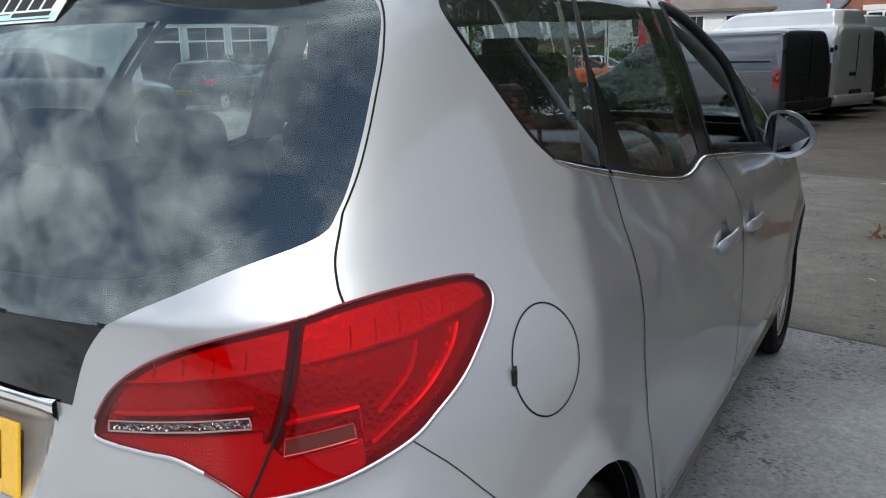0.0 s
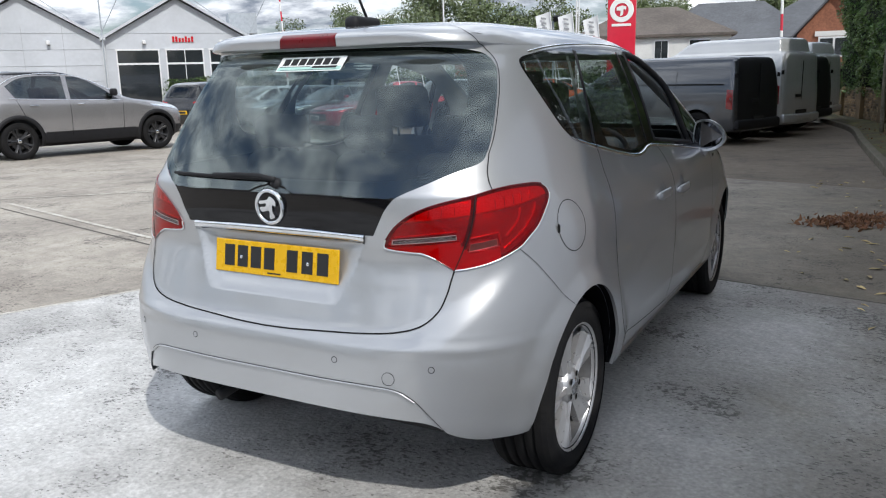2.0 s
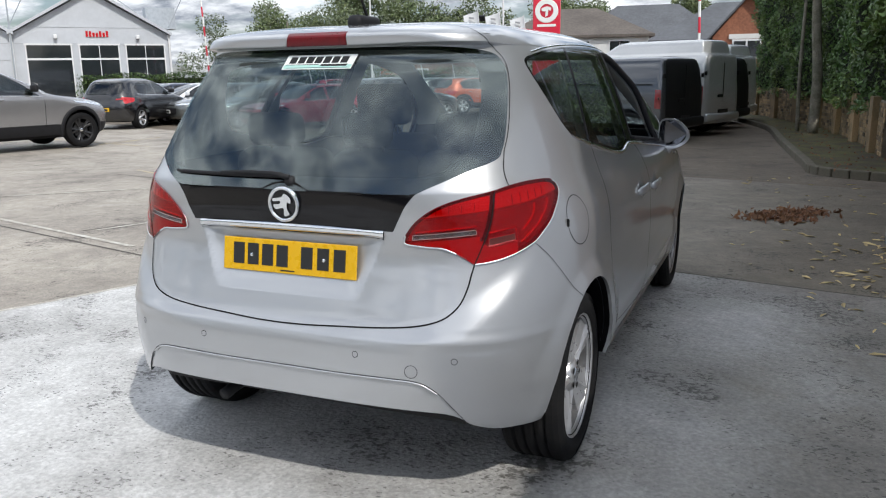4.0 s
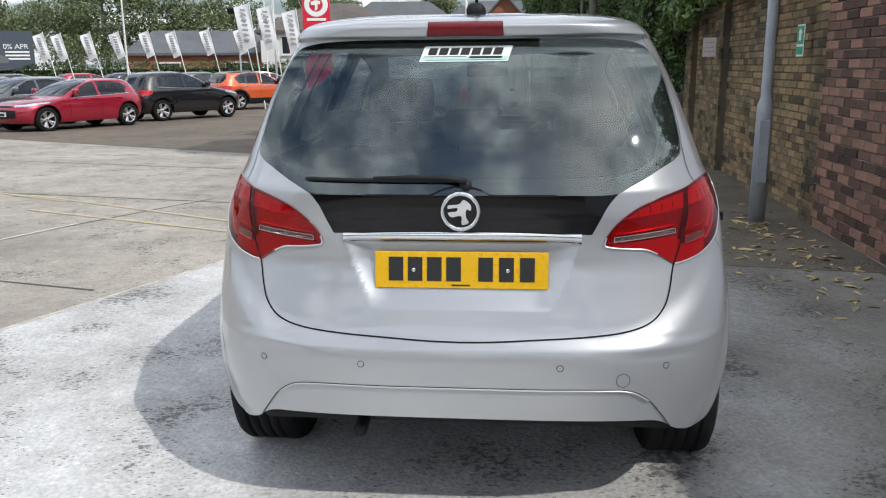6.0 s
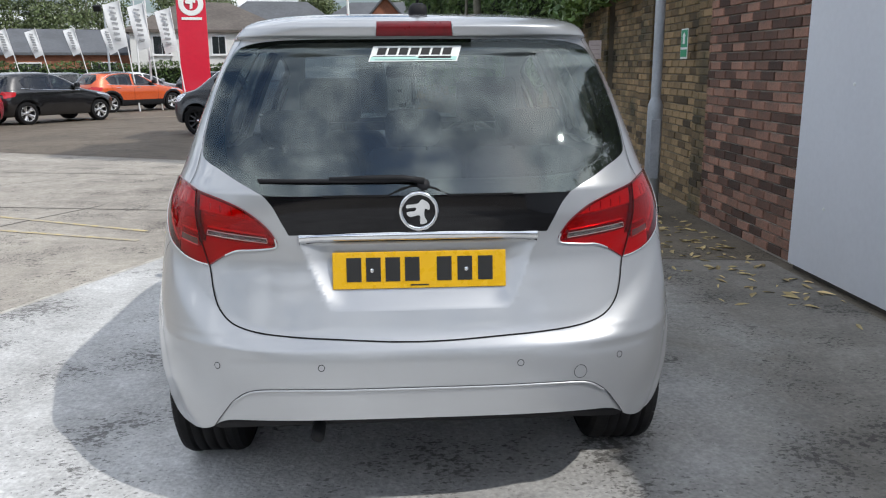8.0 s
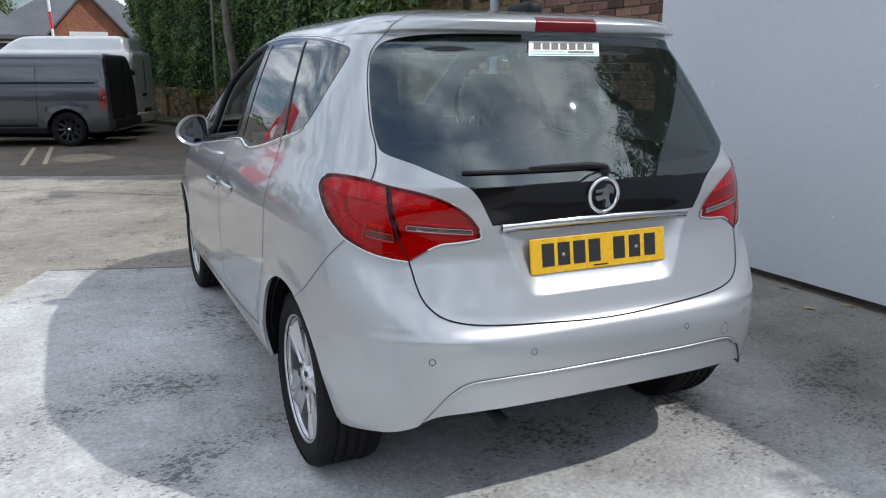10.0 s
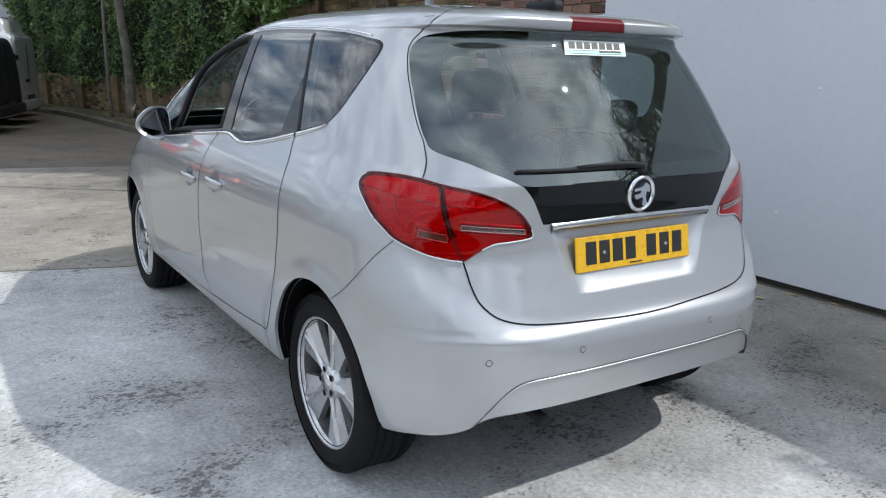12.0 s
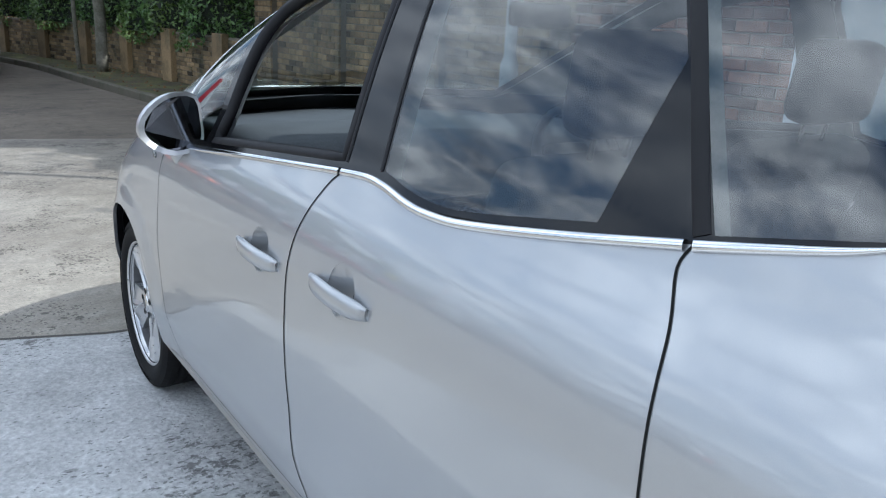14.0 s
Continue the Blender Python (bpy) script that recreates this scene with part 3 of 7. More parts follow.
def wheel(name, radius, width, rim_r, spokes, metal, parent, at, cap=True, inside_of_rim=None, dish=0.0):
    """A wheel whose axle is x, its outer face towards +x."""
    w = root(name, at)
    w.parent = parent
    h = width / 2
    prof = [(rim_r * 0.96, -h * 0.86), (rim_r + 0.012, -h * 0.98), (radius - 0.035, -h * 1.03), (radius - 0.012, -h * 0.93), (radius - 0.003, -h * 0.80)]
    for c in (-0.52, -0.18, 0.18, 0.52):
        prof += [(radius, h * (c - 0.05)), (radius - 0.008, h * (c - 0.035)), (radius - 0.008, h * (c + 0.035)), (radius, h * (c + 0.05))]
    prof += [(radius - 0.003, h * 0.80), (radius - 0.012, h * 0.93), (radius - 0.035, h * 1.03), (rim_r + 0.03, h * 1.05), (rim_r + 0.012, h * 0.98), (rim_r * 0.96, h * 0.86)]
    part("tyre", lathe(prof, 56, "x"), RUBBER, w, smooth=True)
    if cap:
        for sx in (-1, 1):
            verts, faces = [], []
            for k in range(70):
                base = len(verts)
                for a, lift in ((0.0, 0.0), (0.62, 0.0)):
                    t = 2 * math.pi * (k + a) / 70
                    skew = 0.05 * a
                    for r, x in ((radius + 0.003, 0.60), (radius + 0.001, 0.80), (radius - 0.007, 0.955), (radius - 0.028, 1.05)):
                        verts.append((sx * h * x, r * math.cos(t + skew), r * math.sin(t + skew)))
                for c in range(3):
                    q = (base + c, base + c + 1, base + 5 + c, base + 4 + c)
                    faces.append(q if sx > 0 else q[::-1])
            part("tread", (verts, faces), RUBBER, w)["kind"] = "stuff"
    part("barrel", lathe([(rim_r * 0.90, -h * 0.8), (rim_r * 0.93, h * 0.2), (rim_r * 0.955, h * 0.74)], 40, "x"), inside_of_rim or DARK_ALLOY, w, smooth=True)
    barrel = [(rim_r * 0.955, h * 0.74), (rim_r * 0.965, h * 0.80), (rim_r * 1.0, h * 0.86), (rim_r * 1.015, h * 0.90),
              (rim_r * 1.012, h * 0.94), (rim_r * 0.985, h * 0.92), (rim_r * 0.96, h * 0.82)]
    part("rim", lathe(barrel, 56, "x"), metal, w, smooth=True)
    part("brake_disc", lathe([(0.0, 0.0), (rim_r * 0.66, 0.0), (rim_r * 0.66, 0.02), (0.0, 0.02)], 32, "x"), DARK_ALLOY, w)
    part("wheel_back", lathe([(0.0, -h * 0.6), (rim_r * 0.93, -h * 0.6), (rim_r * 0.93, -h * 0.5), (0.0, -h * 0.5)], 24, "x"), BLACK_TRIM, w)
    hub = lathe([(0.0, h * (0.62 + dish)), (rim_r * 0.20, h * (0.62 + dish)), (rim_r * 0.27, h * (0.52 + dish)), (rim_r * 0.30, h * (0.30 + dish)), (rim_r * 0.30, h * 0.1)], 32, "x")
    part("hub", hub, metal, w, smooth=True)
    if cap:
        part("hub_cap", lathe([(0.0, h * (0.655 + dish)), (rim_r * 0.125, h * (0.65 + dish)), (rim_r * 0.145, h * (0.60 + dish))], 24, "x"), CHROME, w, smooth=True)
    count, pair, r0, width_in, width_out = spokes
    for i in range(count):
        if dish:
            t = 2 * math.pi * (i + 0.5) / count + math.pi / 2
            part("bolt_recess", lathe([(0.0, 0.0), (rim_r * 0.052, 0.001)], 12, "x"), SEAM, w, at=pose(h * (0.625 + dish), rim_r * 0.205 * math.cos(t), rim_r * 0.205 * math.sin(t)))
        for off in pair:
            a = 2 * math.pi * i / count + math.pi / 2
            verts, faces = [], []
            steps = 6
            for s in range(steps + 1):
                f = s / steps
                r = rim_r * (r0 + (0.975 - r0) * f)
                ang = a + off * (0.55 + 0.45 * f)
                half = rim_r * (width_in + (width_out - width_in) * f) / 2
                x = h * (0.56 + dish + (0.30 - dish) * f ** 1.6)
                c, sn = math.cos(ang), math.sin(ang)
                # a crest beside the pair's slot, from which the blade falls away
                lean = -1 if off > 0 else 1
                for du, dx in ((-1, -0.32), (-1, -0.13), (-0.5, -0.11), (0.30, -0.06), (0.66, 0.0), (0.92, -0.04), (1, -0.32)):
                    verts.append((x + dx * h * 1.2, r * c - half * du * lean * sn, r * sn + half * du * lean * c))
            k = 7
            for s in range(steps):
                for c in range(k - 1):
                    q = (s * k + c, s * k + c + 1, (s + 1) * k + c + 1, (s + 1) * k + c)
                    faces.append(q if off < 0 else q[::-1])
            part("spoke", (verts, faces), metal, w)
    return w


# ---- the yard ----
def ground_sheet():
    xs = np.concatenate([[-600, -200, -90, -50], np.linspace(-30, 30, 31), [50, 90, 200, 600]])
    ys = np.concatenate([[-600, -200, -60, -20], np.linspace(-8, 8, 17), [12, 20, 30, 45, 60, 90, 200, 600]])
    verts = [(x, y, ground_z(x, y)) for y in ys for x in xs]
    k = len(xs)
    faces = [(j * k + i, j * k + i + 1, (j + 1) * k + i + 1, (j + 1) * k + i) for j in range(len(ys) - 1) for i in range(k - 1)]
    return tagged(part("ground", (verts, faces), CONCRETE), "worn buff concrete yard with damp stains and scuffs", "ground", kind="structure")


ground = ground_sheet()


def draped(outline, lift, steps=24):
    """A thin sheet over the ground within a four-cornered outline."""
    a, b, c, d = [np.array(p, float) for p in outline]
    verts, faces = [], []
    for i in range(steps + 1):
        f = i / steps
        l, r = a + (d - a) * f, b + (c - b) * f
        for j in range(5):
            p = l + (r - l) * j / 4
            verts.append((p[0], p[1], ground_z(*p) + lift))
    for i in range(steps):
        for j in range(4):
            faces.append((i * 5 + j, i * 5 + j + 1, (i + 1) * 5 + j + 1, (i + 1) * 5 + j))
    return verts, faces


def painted_line(p, q, width, lift=0.007):
    p, q = np.array(p, float), np.array(q, float)
    d = (q - p) / np.linalg.norm(q - p)
    n = np.array((-d[1], d[0])) * width / 2
    return draped([p - n, p + n, q + n, q - n], lift, 8)


asphalt = part("road", draped([(-60, 36.65), (14, 1.87), (64, 108), (-10, 143)], 0.004, 40), ASPHALT)
tagged(asphalt, "dark patched asphalt beyond the concrete yard", "road", kind="structure")
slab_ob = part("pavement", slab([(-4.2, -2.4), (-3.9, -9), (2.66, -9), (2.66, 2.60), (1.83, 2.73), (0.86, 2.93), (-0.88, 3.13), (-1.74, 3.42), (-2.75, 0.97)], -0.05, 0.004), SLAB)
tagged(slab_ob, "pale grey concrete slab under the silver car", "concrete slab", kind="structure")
for a, b in (((-7.9, 6.35), (-2.3, 5.2)), ((-4.6, 2.7), (-3.2, 5.6)), ((-14, 4.6), (-2.6, 1.9)), ((-9, 9.6), (-2.2, 7.9))):
    part("expansion_joint", painted_line(a, b, 0.025, 0.003), JOINT, ground)
for a, b in (((-4.2, -2.4), (-2.75, 0.97)), ((-2.75, 0.97), (-1.74, 3.42))):
    part("slab_edge", painted_line(a, b, 0.035, 0.006), WHITE_LINE, ground)
for a, b in (((-1.74, 3.43), (-0.88, 3.14)), ((-0.88, 3.14), (0.86, 2.94)), ((0.86, 2.94), (1.83, 2.74)), ((1.83, 2.74), (2.7, 2.6))):
    part("expansion_joint", painted_line(a, b, 0.02, 0.006), JOINT, ground)

PANEL_PAINT = surface("pale_cladding", (0.66, 0.68, 0.72), 0.42, stain=(0.60, 0.62, 0.66), amount=0.5, scale=0.8, fine=30, grain=0.03)
panel = part("wall_panel", box(0.10, 10.6, 2.65), PANEL_PAINT, at=pose(2.75, 2.40 - 5.3, 0.045))
tagged(panel, "pale grey flat clad wall with small fixings", "clad wall", kind="structure")
for i in range(7):
    for z in (0.45, 1.25, 2.05):
        part("fixing", lathe([(0.0, 0.006), (0.010, 0.004), (0.012, 0.0)], 10), WHITE, panel, at=pose(-0.05, 4.9 - i * 1.3 - 0.2 * (z > 1), z, 0, -90, 0))
part("base_rail", box(0.02, 10.6, 0.045), JOINT, panel, at=pose(0.0, 0, -0.045))

RED_BRICK = surface("red_brick", (0.265, 0.122, 0.076), 0.85, stain=(0.12, 0.09, 0.065), amount=0.7, scale=5.5, fine=70, grain=0.26, bump=0.6, alter=0.40, burnt=0.30)
BUFF_BRICK = surface("weathered_buff_brick", (0.245, 0.16, 0.068), 0.9, stain=(0.06, 0.058, 0.028), amount=0.95, scale=2.2, fine=60, grain=0.22, bump=0.6, alter=0.38, burnt=0.12)
MORTAR = surface("lime_mortar", (0.40, 0.36, 0.31), 0.95, stain=(0.13, 0.12, 0.10), amount=0.7, scale=2.5, fine=90, grain=0.2, bump=0.4)
DARK_MORTAR = surface("sooty_mortar", (0.15, 0.13, 0.10), 0.95, stain=(0.07, 0.065, 0.05), amount=0.7, scale=2.5, fine=90, grain=0.2, bump=0.4)


def brick_verts(l, d, h):
    """A brick whose face looks towards -x, its outer edges worn."""
    e = 0.006
    return [(0, e, e), (0, l - e, e), (0, l - e, h - e), (0, e, h - e), (e, 0, 0), (e, l, 0), (e, l, h), (e, 0, h), (d, 0, 0), (d, l, 0), (d, l, h), (d, 0, h)]


BRICK_FACES = [(0, 3, 2, 1), (0, 1, 5, 4), (1, 2, 6, 5), (2, 3, 7, 6), (3, 0, 4, 7), (4, 5, 9, 8), (5, 6, 10, 9), (6, 7, 11, 10), (7, 4, 8, 11)]


def courses(y0, y1, z0, z1, rng):
    """Places of bricks in stretcher bond: y, z, length."""
    row, z = 0, z0
    while z + 0.065 <= z1 + 1e-6:
        y = y0 - (0.1125 if row % 2 else 0)
        while y < y1:
            a, b = max(y, y0), min(y + 0.215, y1)
            if b - a > 0.04:
                yield a, z, b - a, rng.uniform(-0.004, 0.004)
            y += 0.225
        z += 0.075
        row += 1


rng = random.Random(4)
wall_red = part("wall_red", box(0.20, 1.84, 2.9), MORTAR, at=pose(2.876, 3.33, 0.0))
tagged(wall_red, "dark red brick wall beside the clad panel", "brick wall", kind="structure")
wall_buff = part("wall_buff", box(0.22, 7.0, 2.6), DARK_MORTAR, at=pose(3.085, 7.72, -0.05, 0, 0, -1.2))
tagged(wall_buff, "weathered buff brick boundary wall with piers", "brick wall", kind="structure")


def joined_bricks(name, spots, material, parent, depth=0.05):
    verts, faces = [], []
    for m, l in spots:
        base = len(verts)
        verts += [m @ Vector(v) for v in brick_verts(l, depth, 0.065)]
        faces += [tuple(base + i for i in f) for f in BRICK_FACES]
    ob = part(name, (verts, faces), material, parent)
    ob["kind"] = "stuff"
    return ob


# piers of the buff wall, in the wall's own frame (y along it)
for y in (-3.28, -1.35, 0.75, 2.85):
    part("pier_core", box(0.10, 0.44, 2.58), DARK_MORTAR, wall_buff, at=pose(-0.16, y, 0.0))
    spots = [(Matrix.Translation((-0.222 + j, y, z)), l) for y, z, l, j in courses(y - 0.225, y + 0.225, 0.02, 2.55, rng)]
    joined_bricks("pier_brickwork", spots, BUFF_BRICK, wall_buff, 0.03)

# low wall that bends away behind the bed
LOW_WALL = [(3.0, 11.15), (2.95, 13.5), (2.55, 18.0), (1.55, 22.5), (0.3, 27.0), (-1.2, 32.0)]
for n, (p, q) in enumerate(zip(LOW_WALL[:-1], LOW_WALL[1:])):
    p, q = Vector(p), Vector(q)
    d = q - p
    turn = math.degrees(math.atan2(-d.x, d.y))
    z = ground_z(p.x, p.y) - 0.1
    w = part("wall_low", box(0.24, d.length, 1.05), DARK_MORTAR, at=pose((p.x + q.x) / 2, (p.y + q.y) / 2, z, 0, 0, turn))
    tagged(w, "low buff brick wall under the ivy", "brick wall", kind="structure")
    spots = [(Matrix.Translation((-0.132 + j, y, zz)), l) for y, zz, l, j in courses(-d.length / 2, d.length / 2, 0.05, 1.03, rng)]
    joined_bricks("brickwork", spots, BUFF_BRICK, w, 0.03)
    for k in range(int(d.length // 2.2)):
        part("pier", box(0.12, 0.42, 1.10, 0.01), BUFF_BRICK, w, at=pose(-0.17, -d.length / 2 + 0.9 + 2.2 * k, 0))

# planted bed with a kerb
SOIL = surface("mossy_soil", (0.05, 0.04, 0.022), 0.95, stain=(0.10, 0.105, 0.02), amount=0.8, scale=2.0, fine=45, grain=0.35, bump=0.8)
KERB = surface("old_kerb", (0.115, 0.10, 0.075), 0.9, stain=(0.08, 0.08, 0.05), amount=0.8, scale=3, fine=50, grain=0.2, bump=0.5)
BED = [(3.02, 8.62), (1.99, 9.30), (1.80, 10.6), (1.42, 15.0), (1.10, 19.0), (0.2, 23.0), (-1.0, 27.0)]
edge = [tuple(p) for p in curve_through(BED, 5)]
bed_out = edge + [(1.2, 27.2), (2.4, 22.5), (2.8, 18.0), (2.96, 13.5), (3.0, 11.0), (3.05, 8.6)]
verts = [(x, y, ground_z(x, y) + 0.10) for x, y in bed_out]
bed = part("bed", (verts, [tuple(range(len(verts)))]), SOIL)
tagged(bed, "mossy planted bed along the wall", "planting bed", kind="structure")
for p, q in zip(edge[:-1], edge[1:]):
    p, q = Vector(p), Vector(q)
    d = q - p
    part("kerb", box(0.13, d.length - 0.008, 0.20, 0.018), KERB, bed, at=pose((p.x + q.x) / 2, (p.y + q.y) / 2, ground_z(p.x, p.y) - 0.08, 0, 0, math.degrees(math.atan2(-d.x, d.y))))

# lamp post and signs
GALV = surface("galvanised_steel", (0.40, 0.43, 0.46), 0.5, 0.15, stain=(0.27, 0.30, 0.33), amount=0.6, scale=5, fine=60, grain=0.1)
post = root("lamp_post", pose(2.378, 4.51, 0.0), "galvanised grey lamp post with access door beside the wall", "lamp post")
part("lower_tube", lathe([(0.0, 0.0), (0.073, 0.0), (0.070, 0.99), (0.068, 1.05), (0.047, 1.11), (0.046, 1.12)], 28), GALV, post, smooth=True)
part("upper_tube", lathe([(0.046, 1.11), (0.045, 3.0), (0.040, 5.6), (0.0, 5.6)], 24), GALV, post, smooth=True)
part("access_door", box(0.09, 0.012, 0.56, 0.004), GALV, post, "steel access door", at=pose(-0.01, -0.069, 0.36))
part("lantern", box(0.25, 0.6, 0.12, 0.04), GALV, post, at=pose(0, -0.25, 5.55))
GREEN = plain("green_sign", (0.01, 0.30, 0.14), 0.4)
sign = root("exit_sign", pose(2.790, 4.98, 1.47, 0, 0, -1.2), "green and white emergency exit sign on the wall", "sign")
part("sign_board", box(0.006, 0.20, 0.29, 0.002), WHITE, sign)
part("sign_field", box(0.003, 0.175, 0.165), GREEN, sign, at=pose(-0.004, 0, 0.112))
part("sign_arrow", slab([(-0.05, -0.03), (0.02, -0.03), (0.02, -0.055), (0.06, 0.0), (0.02, 0.055), (0.02, 0.03), (-0.05, 0.03)], 0, 0.002), WHITE, sign, at=pose(-0.006, 0.0, 0.195, 0, -90, 0))
part("sign_field", box(0.003, 0.175, 0.07), GREEN, sign, at=pose(-0.004, 0, 0.02))
notice = root("wall_notice", pose(2.735, 8.33, 1.50, 0, 0, 58), "small faded notice on the boundary wall's pier", "sign")
part("notice_board", box(0.006, 0.18, 0.25, 0.002), surface("faded_notice", (0.50, 0.43, 0.42), 0.7), notice)
for z in (0.06, 0.12, 0.18):
    part("notice_bar", box(0.002, 0.13, 0.012), surface("faded_print", (0.36, 0.30, 0.30), 0.7), notice, at=pose(-0.004, 0, z))
part("notice_batten", box(0.09, 0.05, 0.22), BLACK_TRIM, notice, at=pose(0.048, 0, 0.02))

# ---- greenery ----
def leaf_stuff(name, n, place, size, material, label, category, seed=1, spread=0.9):
    """Many small folded leaves at places given by a sampler."""
    g = np.random.default_rng(seed)
    c = place(g, n)
    n = len(c)
    nrm = g.normal(size=(n, 3)) * spread + np.array((-0.5, -0.4, 0.55))
    nrm /= np.linalg.norm(nrm, axis=1, keepdims=True)
    t = np.cross(nrm, g.normal(size=(n, 3)))
    t /= np.maximum(np.linalg.norm(t, axis=1, keepdims=True), 1e-6)
    b = np.cross(nrm, t)
    l = size * g.uniform(0.6, 1.35, (n, 1))
    w = l * g.uniform(0.32, 0.5, (n, 1))
    v = np.stack([c - t * l, c + b * w - nrm * w * 0.25, c + t * l, c - b * w - nrm * w * 0.25], 1).reshape(-1, 3)
    i = np.arange(n)[:, None] * 4
    f = np.concatenate([i + (0, 1, 2), i + (0, 2, 3)], 0)
    me = bpy.data.meshes.new(name)
    me.vertices.add(len(v))
    me.vertices.foreach_set("co", v.ravel())
    me.loops.add(f.size)
    me.loops.foreach_set("vertex_index", f.ravel().astype(np.int32))
    me.polygons.add(len(f))
    me.polygons.foreach_set("loop_start", (np.arange(len(f)) * 3).astype(np.int32))
    me.update(calc_edges=True)
    return tagged(part(name, me, material), label, category, kind="stuff")


def leaf_material(name, base, alt):
    m = surface(name, base, 0.45, stain=alt, amount=0.9, scale=0.9, fine=8, grain=0.3, alter=0.45, spec=0.4)
    m.node_tree.nodes["Principled BSDF"].inputs["Subsurface Weight"].default_value = 0.0
    return m


IVY = leaf_material("ivy_leaf", (0.070, 0.135, 0.034), (0.13, 0.18, 0.045))
# near-black colour that stands for the shade deep inside foliage
LEAF_SHADE = surface("foliage_shade", (0.010, 0.016, 0.007), 0.95, scale=2, fine=15, grain=0.4)
TREE_LEAF = leaf_material("tree_leaf", (0.055, 0.095, 0.022), (0.10, 0.125, 0.035))
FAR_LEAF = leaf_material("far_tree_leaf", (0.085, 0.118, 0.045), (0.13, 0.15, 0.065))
BARK = surface("grey_bark", (0.22, 0.20, 0.16), 0.95, stain=(0.07, 0.075, 0.04), amount=0.8, scale=4, fine=40, grain=0.3, bump=0.8)


def wall_line(y):
    ys, xs = [2.0, 8.0, 11.15, 13.5, 18.0, 22.5, 27.0, 32.0], [3.05, 3.05, 3.0, 2.95, 2.55, 1.55, 0.3, -1.2]
    return np.interp(y, ys, xs)


def lumps(y, z):
    return 0.28 * np.sin(1.9 * y + 0.7 * np.sin(1.3 * z)) * np.sin(1.7 * z + 0.6 * y) + 0.16 * np.sin(4.3 * y + 2.0 * z) + 0.10 * np.sin(7.7 * z - 3.1 * y)


def ivy_place(g, n):
    y = g.uniform(10.9, 25.2, n)
    z = 0.72 + 4.9 * g.uniform(0, 1, n) ** 0.85 + 0.12 * np.sin(2.7 * y)
    depth = np.abs(g.normal(0, 0.13, n))
    x = wall_line(y) - 0.20 - 0.09 * np.minimum(z, 2.5) - 0.7 * lumps(y, z) + depth
    x = np.where(y < 12.2, x + 0.5 * (12.2 - y), x)
    return np.stack([x, y, z], 1)


leaf_stuff("ivy", 75000, ivy_place, 0.046, IVY, "dense dark green ivy over the low wall", "ivy", 3)
# a dark sheet behind the ivy leaves, coloured as the shade between them
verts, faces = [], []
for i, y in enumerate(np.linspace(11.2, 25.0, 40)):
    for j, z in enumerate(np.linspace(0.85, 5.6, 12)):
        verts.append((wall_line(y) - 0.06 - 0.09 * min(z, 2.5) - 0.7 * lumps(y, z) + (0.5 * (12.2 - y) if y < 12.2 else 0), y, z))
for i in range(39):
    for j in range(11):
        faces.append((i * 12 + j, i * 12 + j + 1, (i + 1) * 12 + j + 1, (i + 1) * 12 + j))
hull = part("undergrowth", (verts, faces), LEAF_SHADE)
tagged(hull, "near-black sheet behind the ivy leaves for the shade inside", "undergrowth", kind="stuff")


def shadow_spot(p):
    """Where the sun casts a point's shadow on the ground."""
    k = p[:, 2] / SUN.z
    return p[:, 0] - SUN.x * k, p[:, 1] - SUN.y * k


def canopy_place(g, n):
    p = np.stack([g.uniform(2.9, 7.5, n * 6), g.uniform(-5.5, 11.5, n * 6), g.uniform(2.35, 7.0, n * 6)], 1)
    clump = np.sin(2.1 * p[:, 0] + 1.3 * p[:, 1]) * np.sin(1.7 * p[:, 1] - 0.8 * p[:, 2]) + 0.8 * np.sin(2.6 * p[:, 2] + 1.1 * p[:, 0]) * np.sin(3.3 * p[:, 1]) + 0.35 * np.sin(9 * p[:, 1] + 5 * p[:, 2])
    gx, gy = shadow_spot(p)
    limit = np.interp(gy, [-3.0, -0.6, 0.2, 0.9, 3.0, 9.0], [1.0, 0.85, 0.72, 0.25, 0.10, -0.6])
    limit = limit + 0.22 * np.sin(3.1 * gy + 1.0) + 0.12 * np.sin(7.9 * gy)
    keep = (clump > -0.55) & (gx > limit) & (p[:, 2] > 2.2 + 0.25 * np.sin(2 * p[:, 1]))
    return p[keep][:n]


def bough_place(g, n):
    p = np.stack([g.uniform(3.0, 6.0, n * 8), g.uniform(-3.6, 0.9, n * 8), g.uniform(3.3, 6.6, n * 8)], 1)
    clump = np.sin(2.7 * p[:, 0] + 1.9 * p[:, 1]) * np.sin(2.3 * p[:, 1] - 1.4 * p[:, 2]) + 0.7 * np.sin(4.1 * p[:, 2] + 1.7 * p[:, 0]) * np.sin(4.7 * p[:, 1]) + 0.3 * np.sin(11 * p[:, 1] + 7 * p[:, 2])
    gx, gy = shadow_spot(p)
    keep = (clump > -0.15) & (gx > np.interp(gy, [-3.0, -0.6, 0.2, 0.9], [1.1, 1.0, 0.85, 0.5]) + 0.15 * np.sin(5.1 * gy))
    return p[keep][:n]


def screen_place(g, n):
    gy = g.uniform(0.45, 9.5, n)
    low = np.interp(gy, [0.45, 0.75, 1.1, 3.0, 4.5], [0.37, 0.0, -0.30, -0.30, 0.02])
    gx = low + g.random(n) * (1.15 - low)
    z = np.maximum(2.75, (2.9 - gx) * SUN.z / SUN.x) + 1.5 * g.random(n) ** 1.3
    return np.stack([gx + SUN.x / SUN.z * z, gy + SUN.y / SUN.z * z, z], 1)


